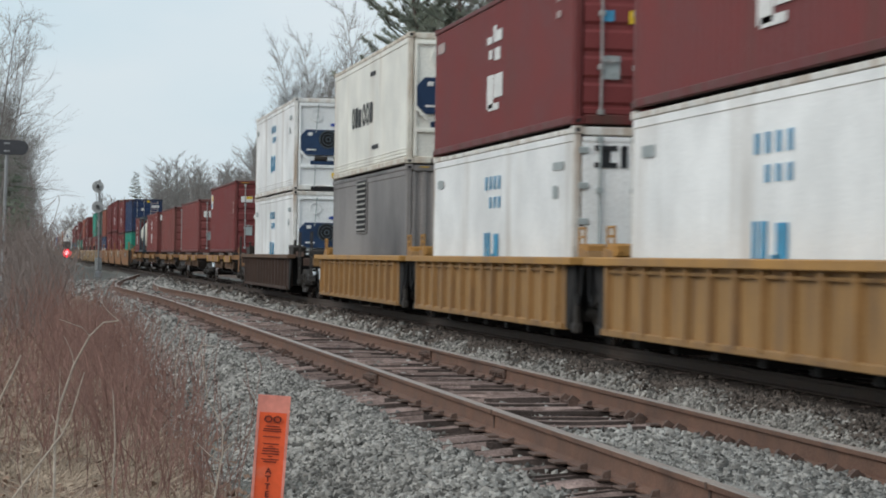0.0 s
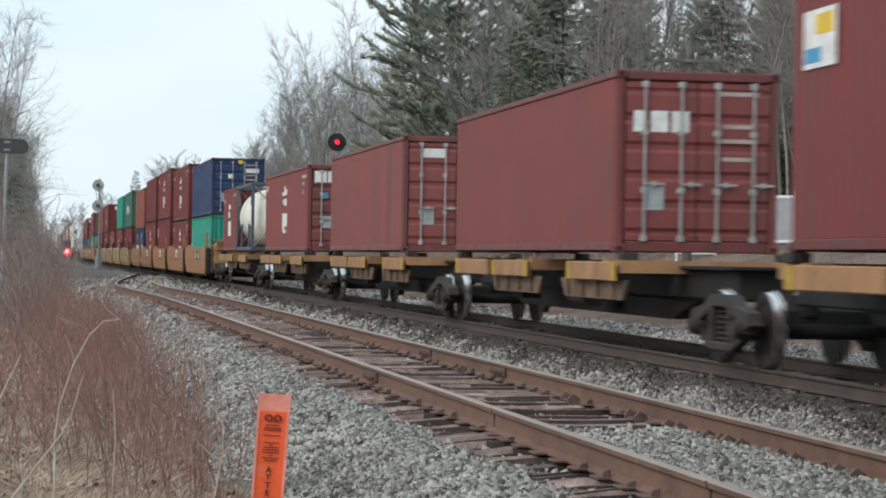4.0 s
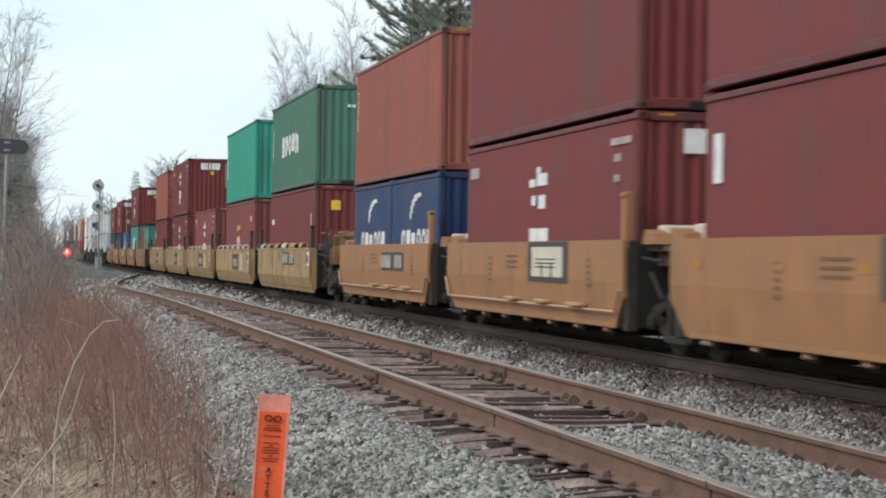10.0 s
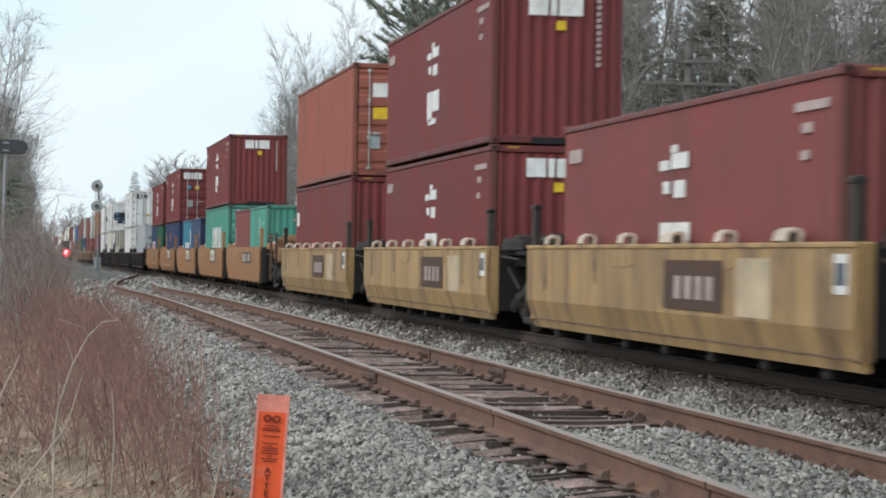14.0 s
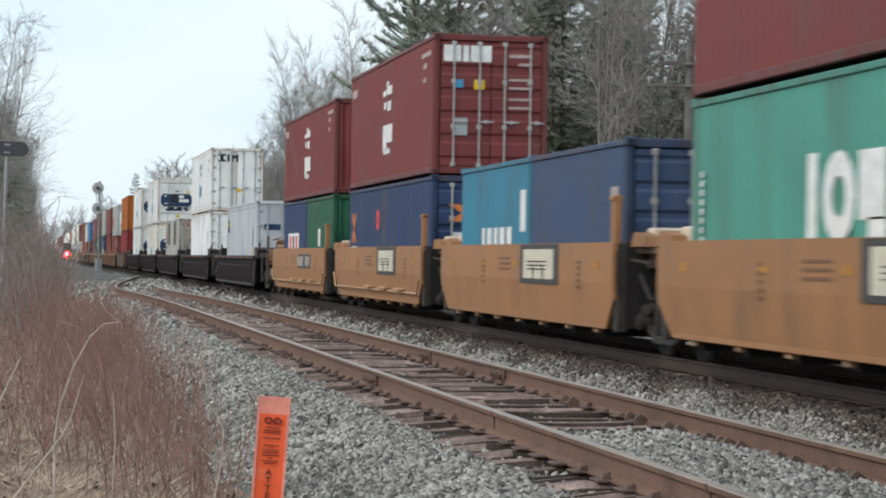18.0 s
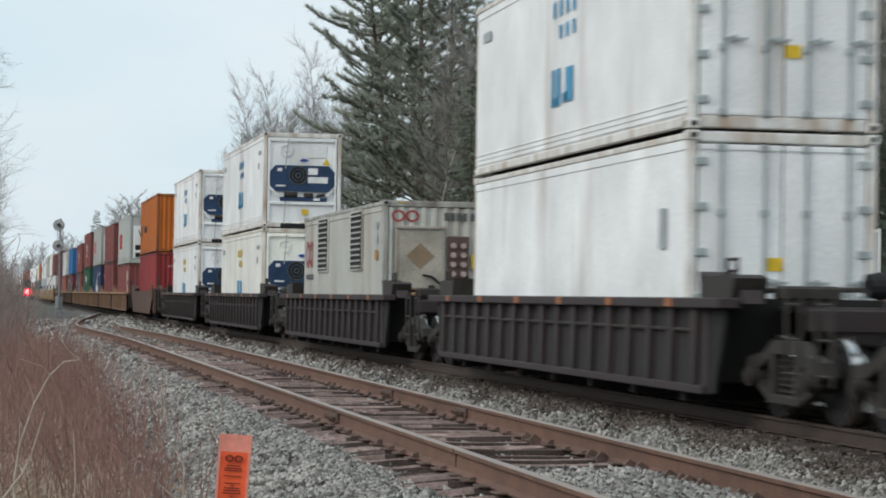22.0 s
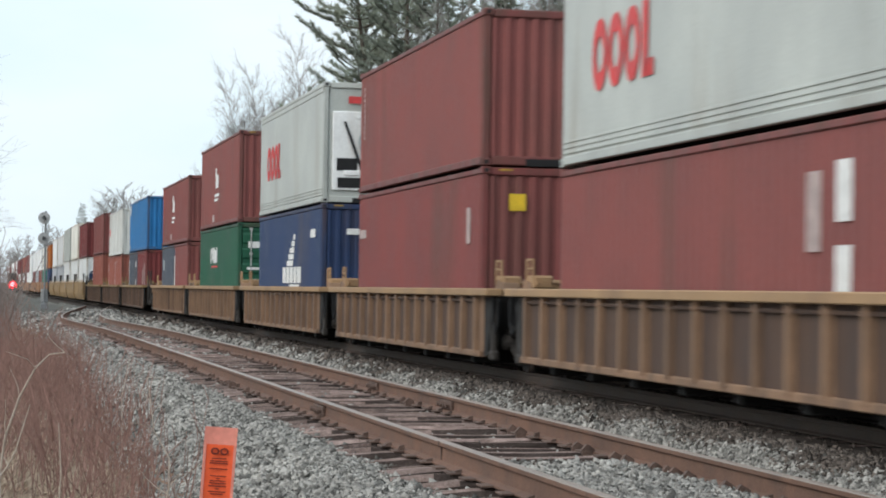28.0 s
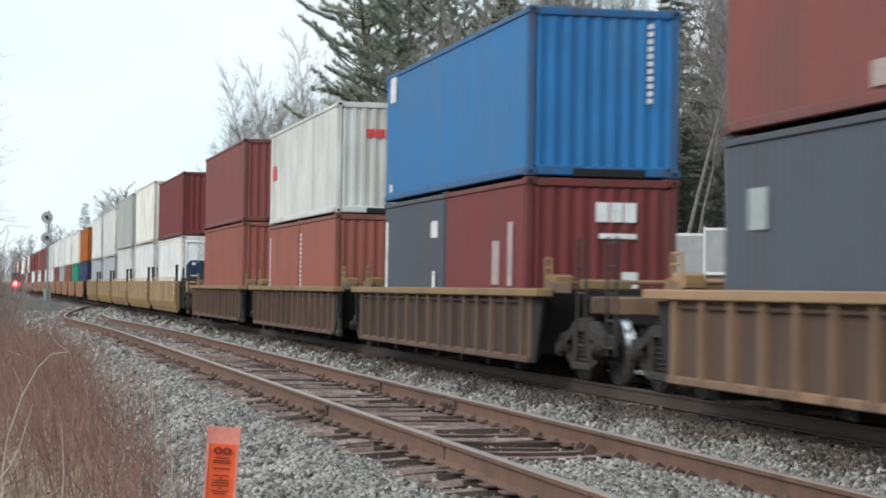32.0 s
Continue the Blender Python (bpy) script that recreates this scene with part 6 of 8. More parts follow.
    stack(353.4, (("seagreen", STD, "corr", "short faded sea-green ribbed container", letters(T20, -0.3, STD * 0.8, 0.1, (0.1,) * 8, M_PALE, 0.04) + [("side", 2.4, STD * 0.72, 0.7, 0.6, mat("pale_green_patch", (0.2, 0.42, 0.36), 0.7)), ("side", 1.2, STD * 0.75, 0.7, 0.12, MATS["pale_green_patch"])]), ("brown", STD, "corr", "short red-brown ribbed steel container", upright_code(T20, 5.5, STD * 0.7, 10, M_WHITE, "side"))))
    lm = [group_marks("side", 5.6, STD * 0.6, ((-2.1, 0.0, 0.3, 0.95), (-1.3, 0.0, 0.95, 0.95, 0.45), (-0.35, 0.1, 0.75, 0.7), (-0.2, -0.35, 0.5, 0.25), (0.55, 0.0, 0.3, 0.95), (1.3, 0.0, 0.95, 0.95, 0.45), (2.1, 0.0, 0.28, 0.95)), M_WHITE)] + upright_code(T40, 11.7, STD * 0.75, 8, M_WHITE, "side")
    stack(368.75, plain("seagreen", HC, "door", "faded sea-green container with large white lettering blocks", lm + [("end", -0.5, HC * 0.8, 0.4, 0.25, M_WHITE)]), mz("corr", HC))
    stack(384.1, (("steelblue", STD, "door", "short grey-blue ribbed steel container", [("side", 0.6, STD * 0.7, 0.4, 0.2, M_PALE)]), ("lightblue", STD, "corr", "short sea-blue container with white lettering blocks", letters(T20, 1.4, STD * 0.47, 0.42, (0.4, 0.4, 0.3, 0.4, 0.25), M_WHITE, 0.2, "side") + [("side", 0.5, STD * 0.65, 0.4, 0.7, M_WHITE)])))
    stack(399.5, plain("navy2", STD, "door", "navy container with orange and white emblem blocks", [group_marks("side", 11.3, STD * 0.62, ((0.0, 0.0, 0.75, 0.75, -1), (0.0, 0.0, 0.75, 0.75, -2)), mat("orange_emblem", (0.62, 0.2, 0.06), 0.6)), ("side", 11.2, STD * 0.41, 1.0, 0.18, M_WHITE), group_marks("side", 7.3, STD * 0.68, ((0.0, 0.0, 0.55, 0.5, 0.35),), M_REDMARK), group_marks("end", -0.45, STD * 0.7, ((0.0, 0.0, 0.85, 0.36, -1), (0.0, 0.0, 0.85, 0.36, -2)), MATS["orange_emblem"]), ("end", -0.5, STD * 0.52, 0.6, 0.13, M_WHITE), group_marks("end", 0.05, STD * 0.6, ((0.0, 0.0, 0.44, 0.5, 0.4),), M_REDMARK), ("end", 0.05, STD * 0.6, 0.24, 0.1, M_WHITE)]), mz("door", HC))
    stack(414.8, (("green", STD, "corr", "short dark green container with a pale emblem", [("side", 3.0, STD * 0.55, 0.5, 0.5, M_WHITE)]), ("navy2", STD, "corr", "short navy container with red and white lettering", [("side", 3.2, STD * 0.5, 2.8, 0.6, M_WHITE), ("side", 4.0, STD * 0.5, 0.5, 0.42, M_REDMARK), ("side", 2.4, STD * 0.5, 0.4, 0.42, M_REDMARK), ("side", 3.2, STD * 0.5, 0.4, 0.42, M_BLACKMARK)])), mz("corr"))
    # dark single wagons with reefers
    for s in (436.14, 457.55, 479.0, 500.54, 522.21):
        w = well_wagon(s + 6.1, "ribbed", "black", 21.4, (True, True), 15.2, BK, 17)
        for k in range(6):
            part("reflector", shared(("reflector",), lambda: Build().box(0, 0, 0, 0.012, 0.28, 0.1, 0.003), mat("dull_orange_reflector", (0.3, 0.11, 0.04), 0.6)), MATS["dull_orange_reflector"], w, m=pose(-1.557, -6.5 + 2.6 * k, 1.25))
    container(436.14, FLOOR, T40, HC, "silver", "cooldoor", "cool grey refrigerated container, alone on a dark well wagon", "flat", [("side", 11.3, STD * 0.8, 0.9, 0.5, M_COOL), ("side", 11.5, STD * 0.83, 0.5, 0.2, M_YELMARK), ("side", 1.2, STD * 0.6, 0.3, 0.7, M_GREYMARK), ("side", 1.1, STD * 0.4, 0.2, 0.3, M_YELMARK), ("end", -0.6, STD * 0.75, 0.6, 0.2, M_COOL), ("end", -0.6, STD * 0.45, 0.6, 0.05, M_COOL)])
    stack(457.55, ("white", HC, "cooldoor", "plain white reefer container with hinged doors", [("end", -0.1, HC * 0.45, 0.2, 0.16, M_YELMARK), ("side", 1.0, HC * 0.6, 0.3, 0.5, M_GREYMARK)], "flat"), wz("cooldoor", label="white reefer container with black lettering blocks on its doors"))
    genset_box(478.9, FLOOR, "genset", False)
    stack(500.54, wz("cool", M_YELMARK, M_BLUEMARK, "cream"), wz("cool"))
    stack(522.21, wz("cool", M_YELMARK, M_BLUEMARK), wz("cool"))
    # brown slope-ended wagon
    well_wagon(545.0 + 6.1, "slope", "earth", 21.0, (True, True), 15.6, "plain earth-brown well wagon with sloping ends")
    stack(545.0, plain("red", HC, "corr", "red ribbed container under an orange one", letters(T40, -0.6, STD * 0.85, 0.09, (0.09,) * 10, M_PALE, 0.03)), plain("orange", HC, "corr", "orange ribbed container with a dark emblem", letters(T40, 7.0, STD * 0.5, 0.35, (0.3, 0.3, 0.3, 0.3, 0.3), M_BLACKMARK, 0.12, "side") + [("side", 10.8, STD * 0.5, 0.5, 0.6, M_BLACKMARK)]))
    # weathered ribbed five-unit set
    for i, s in enumerate((566.82, 584.1, 601.6, 619.2, 636.4)):
        w = well_wagon(s + 6.1, "ribbed", "rusty", 17.4, (i == 0, i == 4), 14.6, RU, 15)
    og = [group_marks("side", 9.1, HC * 0.49, ((-1.1, 0.0, 0.72, 0.98, 0.5), (-0.34, 0.0, 0.72, 0.98, 0.5), (0.42, 0.0, 0.7, 0.98, 0.5), (1, 0.0, 0.24, 0.96), (1.2, -0.37, 0.3, 0.22)), M_REDMARK)]
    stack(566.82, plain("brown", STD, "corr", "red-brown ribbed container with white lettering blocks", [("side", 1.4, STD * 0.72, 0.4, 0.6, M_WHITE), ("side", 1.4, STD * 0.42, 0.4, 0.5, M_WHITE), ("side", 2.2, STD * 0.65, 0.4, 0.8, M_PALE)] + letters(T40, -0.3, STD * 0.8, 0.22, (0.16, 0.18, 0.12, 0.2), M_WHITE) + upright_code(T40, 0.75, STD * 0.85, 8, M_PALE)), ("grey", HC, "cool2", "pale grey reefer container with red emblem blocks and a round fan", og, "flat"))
    stack(584.1, plain("maroon2", HC, "corr", "maroon ribbed container with a yellow end label", [("end", -0.6, HC * 0.8, 0.28, 0.28, M_YELMARK), ("side", 11.6, STD * 0.78, 0.8, 0.18, M_PALE), ("side", 1.0, STD * 0.75, 0.3, 0.6, M_PALE)]), plain("brown", STD, "corr", "red-brown ribbed steel container on the train", upright_code(T40, 11.6, STD * 0.85, 10, M_PALE, "side")))
    sail = [("side", 5.5 - 0.2 * i, STD * (0.58 + 0.065 * i), 1.15 - 0.2 * i, 0.14, M_WHITE) for i in range(5)] + letters(T40, 3.4, STD * 0.46, 0.42, (0.7, 0.55, 0.55, 0.55, 0.6), M_WHITE, 0.12, "side") + [("side", 4.6, STD * 0.335, 1.8, 0.16, M_WHITE), ("side", 1.4, STD * 0.85, 0.8, 0.2, M_WHITE), ("end", 0.1, STD * 0.86, 1.4, 0.14, M_WHITE), ("end", 0.3, STD * 0.55, 0.2, 0.3, M_YELMARK)]
    stack(601.6, plain("navy2", HC, "corr", "navy ribbed container with a white sail emblem and lettering blocks", sail), ("grey", HC, "cool2", "pale grey reefer container with red emblem blocks and a round fan", og, "flat"))
    acl = [("side", 6.6, STD * 0.6, 0.9, 0.45, M_WHITE), ("side", 6.9, STD * 0.73, 0.45, 0.25, M_WHITE), ("side", 6.6, STD * 0.42, 1.4, 0.1, M_WHITE), ("side", 6.8, STD * 0.36, 1.2, 0.09, M_WHITE), ("side", 7.6, STD * 0.12, 0.6, 0.25, M_PALE)]
    stack(619.2, plain("green", HC, "door", "dark green container with white lettering blocks", [group_marks("side", 7.3, STD * 0.75, ((-0.85, 0.0, 0.5, 0.56, 0.5), (-0.35, 0.05, 0.28, 0.42), (0.1, 0.0, 0.42, 0.52), (0.55, -0.05, 0.3, 0.44), (0.9, 0.0, 0.34, 0.52)), M_WHITE)] + [("side", 7.0, STD * 0.6, 1.9, 0.06, M_REDMARK), ("end", -0.45, STD * 0.85, 0.85, 0.2, M_WHITE), ("end", 0.65, STD * 0.85, 0.6, 0.16, M_WHITE), ("end", -0.2, STD * 0.56, 1.4, 0.08, M_WHITE)]), plain("brown", HC, "corr", "red-brown ribbed container with white emblem blocks", acl + [("end", 0.1, STD * 0.95, 0.8, 0.08, M_WHITE), ("end", 0.5, STD * 0.36, 0.14, 0.12, M_WHITE)]))
    stack(636.4, (("brown", STD, "corr", "short red-brown container with a white code strip", [("side", 5.6, STD * 0.5, 0.3, 1.75, M_WHITE), ("side", 5.6, STD * 0.86, 0.3, 0.28, M_COOL)]), ("slate", STD, "corr", "short slate grey steel container", [("side", 4.9, STD * 0.68, 0.6, 0.45, M_GREYMARK)])), plain("brown", STD, "corr", "red-brown ribbed container with white emblem blocks", acl))
    # weathered brown three-unit set
    for i, s in enumerate((657.9, 676.6, 695.4)):
        well_wagon(s + 6.1, "ribbed", "rusty2", 18.75, (i == 0, i == 2), 14.8, "weathered brown ribbed well wagon", 15)
    stack(657.9, (("maroon", STD, "corr", "short maroon container with white emblem blocks", letters(T20, -0.1, STD * 0.8, 0.3, (0.2, 0.2, 0.2), M_WHITE, 0.02) + [("end", 0.25, STD * 0.66, 0.6, 0.08, M_WHITE), ("end", 0.45, STD * 0.4, 0.25, 0.25, M_WHITE), ("side", 1.0, STD * 0.55, 0.35, 1.0, M_PALE), ("side", 2.0, STD * 0.5, 0.5, 0.7, M_PALE)]), ("slate", STD, "corr", "short dark blue-grey container with a white code strip", [("side", 5.75, STD * 0.52, 0.22, 1.7, M_WHITE), ("side", 0.9, STD * 0.75, 0.6, 0.3, M_WHITE), ("side", 0.9, STD * 0.4, 0.25, 0.3, M_WHITE)])), plain("blue", STD, "corr", "bright blue ribbed container with a dark diamond stain", upright_code(T40, 0.73, STD * 0.9, 11, M_WHITE) + [("side", 11.4, STD * 0.86, 0.6, 0.5, M_WHITE), ("side", 11.5, STD * 0.1, 0.3, 0.15, M_WHITE)]))
    stack(676.6, (("rust", STD, "corr", "short red-brown ribbed steel container", upright_code(T20, 5.7, STD * 0.85, 12, M_WHITE, "side", 0.2)), ("rust", STD, "corr", "short red-brown ribbed steel container", upright_code(T20, 5.7, STD * 0.85, 12, M_WHITE, "side", 0.2))), plain("chalk", STD, "corr", "chalky white ribbed container with red emblem blocks", [("side", 11.2, STD * 0.55, 0.8, 0.4, M_REDMARK)] + letters(T40, -0.5, STD * 0.72, 0.2, (0.2, 0.2, 0.2, 0.16), M_REDMARK, 0.03)))
    stack(695.4, plain("rust", HC, "corr", "red-brown ribbed steel container on the train"), plain("brown", STD, "corr", "red-brown ribbed steel container on the train"))
    # the rest of the train, ever farther off
    rnd = random.Random(11)
    W = ("white", HC, "cool", "white reefer container far down the train", [], "flat")
    rest = [(W, plain("maroon")), (W, ("cream", HC, "corr", "cream container far down the train", [])), (W, ("grey", HC, "corr", "grey container far down the train", [])), (plain("silver"), W), (plain("silver"), W)]
    s = 717.0
    for i, (low, top) in enumerate(rest):
        well_wagon(s + 6.1, "bevel", "yellow", 15.3, (i == 0, i == 4), 13.0, YE, first_gear=False)
        stack(s, low, top)
        s += 15.3
    s += 3.5
    tops = [("navy", "orange"), ("teal", "cream"), ("rust", "white"), ("silver", "white"), ("brown", "white")]
    for i, (low, top) in enumerate(tops):
        well_wagon(s + 6.1, "smooth", "tan", 15.3, (i == 0, i == 4), 13.0, SM, first_gear=False)
        stack(s, plain(low), plain(top))
        s += 15.3
    s += 3.5
    for j in range(3):
        for i in range(5):
            well_wagon(s + 6.1, "smooth", "tan", 15.3, (i == 0, i == 4), 13.0, SM, first_gear=False)
            a, b = rnd.choice(("maroon", "maroon", "brown", "white")), rnd.choice(("maroon", "maroon2", "maroon", "brown", "white", "rust"))
            stack(s, plain(a), plain(b))
            s += 15.3
        s += 3.5


build_train()


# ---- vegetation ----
# bark of distant trees, paled so that the colour carries the air's haze
M_FARBARK = mat("haze_paled_grey_bark", (0.28, 0.268, 0.255), 0.95, 0.0, 0.35, 3, 30, 0.0, random_amount=0.25, spec=0.1)
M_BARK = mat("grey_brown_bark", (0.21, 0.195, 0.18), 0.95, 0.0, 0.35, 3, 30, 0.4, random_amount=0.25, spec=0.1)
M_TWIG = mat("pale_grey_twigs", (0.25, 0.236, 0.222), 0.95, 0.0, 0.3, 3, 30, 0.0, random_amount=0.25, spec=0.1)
M_PINEBARK = mat("pine_bark", (0.11, 0.085, 0.07), 0.95, 0.0, 0.35, 4, 30, 0.4, spec=0.1)
M_NEEDLE = mat("dark_pine_needles", (0.27, 0.295, 0.235), 0.8, 0.0, 0.45, 1.2, 12, 0.0, random_amount=0.2, spec=0.15)
M_SPRUCE = mat("deep_green_needles", (0.15, 0.175, 0.13), 0.85, 0.0, 0.45, 1.2, 12, 0.0, random_amount=0.25, spec=0.15)
M_STEM = mat("red_brown_stems", (0.235, 0.14, 0.118), 0.9, 0.0, 0.4, 1.5, 20, 0.0, spec=0.1)
M_DRY = mat("dry_straw", (0.42, 0.335, 0.255), 0.95, 0.0, 0.4, 2, 20, 0.0, spec=0.1)
M_LEAF = mat("fallen_leaves", (0.25, 0.165, 0.12), 0.95, 0.0, 0.5, 3, 20, 0.0, spec=0.1)
M_PALETWIG = mat("pale_bare_twig", (0.42, 0.36, 0.3), 0.9, 0.0, 0.3, 6, 40, 0.1, spec=0.1)
M_BRUSH = mat("grey_brush_stems", (0.21, 0.175, 0.16), 0.95, 0.0, 0.3, 2, 20, 0.0, spec=0.1)


class Cloud:
    """Many thin tubes and blades gathered with plain lists."""

    def __init__(self):
        self.v, self.f = [], []

    def limb(self, pts, r0, r1, n=4):
        k, m = len(self.v), len(pts)
        for i, p in enumerate(pts):
            way = (pts[min(i + 1, m - 1)] - pts[max(i - 1, 0)]).normalized()
            a = way.orthogonal().normalized()
            b = way.cross(a)
            r = r0 + (r1 - r0) * i / (m - 1)
            for j in range(n):
                t = 2 * math.pi * j / n
                self.v.append(tuple(p + a * (r * math.cos(t)) + b * (r * math.sin(t))))
        for i in range(m - 1):
            for j in range(n):
                self.f.append((k + i * n + j, k + i * n + (j + 1) % n, k + (i + 1) * n + (j + 1) % n, k + (i + 1) * n + j))

    def blade(self, p, q, w, across):
        k = len(self.v)
        s = across * w
        self.v += [tuple(p - s), tuple(p + s), tuple(q)]
        self.f.append((k, k + 1, k + 2))

    def mesh(self, name, material, smooth=False):
        me = bpy.data.meshes.new(name)
        me.from_pydata(self.v, [], self.f)
        me.materials.append(material)
        if smooth:
            me.shade_smooth()
        return me


def wander(rnd, p, way, length, n, bend, lift=0.0):
    pts, d = [p.copy()], way.normalized()
    for i in range(n):
        d = (d + Vector((rnd.gauss(0, bend), rnd.gauss(0, bend), rnd.gauss(0, bend) + lift))).normalized()
        pts.append(pts[-1] + d * (length / n))
    return pts


def bare_tree(seed, h, wide, limbs, thick=1.0, low=0.3, forks=8, sprays=6):
    """A leafless tree: trunk, rising limbs, branches and a haze of twigs."""
    rnd = random.Random(seed)
    wood, twig = Cloud(), Cloud()
    trunk = wander(rnd, Vector((0, 0, -0.3)), Vector((rnd.gauss(0, 0.04), rnd.gauss(0, 0.04), 1)), h, 9, 0.05)
    wood.limb(trunk, (0.0045 * h + 0.02) * thick, 0.012, 6)
    for i in range(limbs):
        f = low + (0.98 - low) * (i + rnd.random()) / limbs
        k = f * 9
        j = min(8, int(k))
        p = trunk[j].lerp(trunk[j + 1], k - j)
        a = i * 2.4 + rnd.uniform(-0.5, 0.5)
        ln = wide * (1.12 - f) ** 0.7 * rnd.uniform(0.65, 1.2) + 0.5
        up = rnd.uniform(0.3, 1.0) + 0.6 * f
        limb = wander(rnd, p, Vector((math.cos(a), math.sin(a), up)), ln, 5, 0.17, 0.06)
        wood.limb(limb, (0.01 + 0.005 * ln) * thick, 0.008 * thick, 4)
        for b in range(forks):
            q = limb[1 + b % 5]
            w2 = (limb[-1] - limb[0]).normalized() + Vector((rnd.gauss(0, 0.6), rnd.gauss(0, 0.6), rnd.gauss(0.2, 0.5)))
            l2 = ln * rnd.uniform(0.25, 0.55)
            br = wander(rnd, q, w2, l2, 3, 0.2, 0.05)
            twig.limb(br, 0.012 * thick, 0.005 * thick, 3)
            for c in range(sprays):
                q3 = br[1 + c % 3]
                w3 = w2.normalized() + Vector((rnd.gauss(0, 0.7), rnd.gauss(0, 0.7), rnd.gauss(0.25, 0.6)))
                e = q3 + w3.normalized() * (l2 * rnd.uniform(0.25, 0.65) + 0.15)
                twig.limb([q3, e], 0.007 * thick, 0.004 * thick, 3)
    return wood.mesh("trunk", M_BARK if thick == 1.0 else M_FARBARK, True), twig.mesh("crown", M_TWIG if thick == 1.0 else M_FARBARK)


def pine_tree(seed, h):
    """A white pine: whorls of long limbs that sweep up, each with feathery plumes towards its end."""
    rnd = random.Random(seed)
    wood, crown = Cloud(), Cloud()
    trunk = wander(rnd, Vector((0, 0, -0.3)), Vector((0, 0, 1)), h, 9, 0.02)
    wood.limb(trunk, 0.01 * h + 0.04, 0.03, 8)
    z, turn = 0.22, 0.0
    while z < 0.985:
        k = z * 9
        j = min(8, int(k))
        p = trunk[j].lerp(trunk[j + 1], k - j)
        turn += 0.7
        for i in range(rnd.choice((3, 4, 4, 5))):
            a = turn + i * 1.4 + rnd.uniform(-0.35, 0.35)
            ln = (6.8 * (1 - z) ** 0.62 + 0.9) * rnd.uniform(0.6, 1.25)
            limb = wander(rnd, p, Vector((math.cos(a), math.sin(a), rnd.uniform(-0.15, 0.35) + 0.3 * z)), ln, 6, 0.1, 0.07)
            wood.limb(limb, 0.025 + 0.007 * ln, 0.01, 4)
            count = int(10 + 4.5 * ln)
            for b in range(count):
                t = min(0.999, 0.28 + 0.72 * (b + rnd.random()) / count)
                q = limb[int(t * 6)].lerp(limb[int(t * 6) + 1], t * 6 % 1)
                side = Vector((-math.sin(a), math.cos(a), 0)) * rnd.gauss(0, 0.09 * ln * (1.1 - t) + 0.06)
                q = q + side + Vector((0, 0, rnd.uniform(-0.04, 0.16)))
                lead = (side * 0.9 + Vector((math.cos(a), math.sin(a), 0.75)) * 0.6).normalized()
                for c in range(20):
                    d = (lead + Vector((rnd.gauss(0, 0.5), rnd.gauss(0, 0.5), rnd.gauss(0.05, 0.35)))).normalized()
                    crown.blade(q, q + d * rnd.uniform(0.25, 0.6), rnd.uniform(0.02, 0.036), d.orthogonal().normalized())
        z += rnd.uniform(0.022, 0.045)
    return wood.mesh("trunk", M_PINEBARK, True), crown.mesh("crown", M_NEEDLE)


def spruce_tree(seed, h, wide):
    """A hemlock-like evergreen: level limbs with drooping fine sprays, open enough to see into."""
    rnd = random.Random(seed)
    wood, crown = Cloud(), Cloud()
    wood.limb([Vector((0, 0, -0.3)), Vector((0, 0, h * 0.5)), Vector((0, 0, h))], 0.01 * h + 0.02, 0.01, 6)
    n = int(h * 7)
    for i in range(n):
        f = (i + rnd.random()) / n
        z = h * (0.05 + 0.95 * f)
        a = i * 2.4 + rnd.uniform(-0.5, 0.5)
        ln = wide * (1 - f) ** 0.75 * rnd.uniform(0.45, 1.2) + 0.15
        limb = wander(rnd, Vector((0, 0, z)), Vector((math.cos(a), math.sin(a), rnd.uniform(-0.1, 0.35))), ln, 4, 0.08, -0.05)
        wood.limb(limb, 0.012 + 0.005 * ln, 0.006, 3)
        count = int(5 + 5 * ln)
        for b in range(count):
            t = min(0.999, 0.12 + 0.88 * (b + rnd.random()) / count)
            q = limb[int(t * 4)].lerp(limb[int(t * 4) + 1], t * 4 % 1)
            s = rnd.choice((-1, 1))
            out = Vector((math.cos(a + s * rnd.uniform(0.3, 1.2)), math.sin(a + s * rnd.uniform(0.3, 1.2)), rnd.uniform(-0.35, 0.15))).normalized()
            reach = rnd.uniform(0.25, 0.7) * (1.1 - 0.5 * t)
            for c in range(9):
                e = q + out * (reach * c / 9)
                d = (out + Vector((rnd.gauss(0, 0.5), rnd.gauss(0, 0.5), rnd.gauss(-0.1, 0.3)))).normalized()
                crown.blade(e, e + d * rnd.uniform(0.16, 0.36), rnd.uniform(0.018, 0.042), d.orthogonal().normalized())
    return wood.mesh("trunk", M_PINEBARK), crown.mesh("crown", M_SPRUCE)


def spot(u, d):
    """A place d metres off, u thousandths of a radian to the right of the track."""
    return d * math.sin(u / 1000), d * math.cos(u / 1000)


BARE = [bare_tree(20 + i, h, w, l) for i, (h, w, l) in enumerate(((17, 4.6, 20), (20, 5.0, 24), (23, 5.4, 26), (15, 4.0, 20), (21, 4.2, 24)))]
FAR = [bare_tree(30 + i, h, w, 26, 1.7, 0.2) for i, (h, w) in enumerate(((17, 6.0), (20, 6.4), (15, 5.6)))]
MID = [bare_tree(36 + i, h, w, 24, 1.5, 0.25) for i, (h, w) in enumerate(((18, 5.0), (21, 5.4), (16, 4.6)))]
PINES = [pine_tree(40 + i, h) for i, h in enumerate((26, 28, 24))]
SPRUCES = [spruce_tree(50 + i, h, w) for i, (h, w) in enumerate(((12, 2.6), (16, 3.0), (8, 2.2)))]
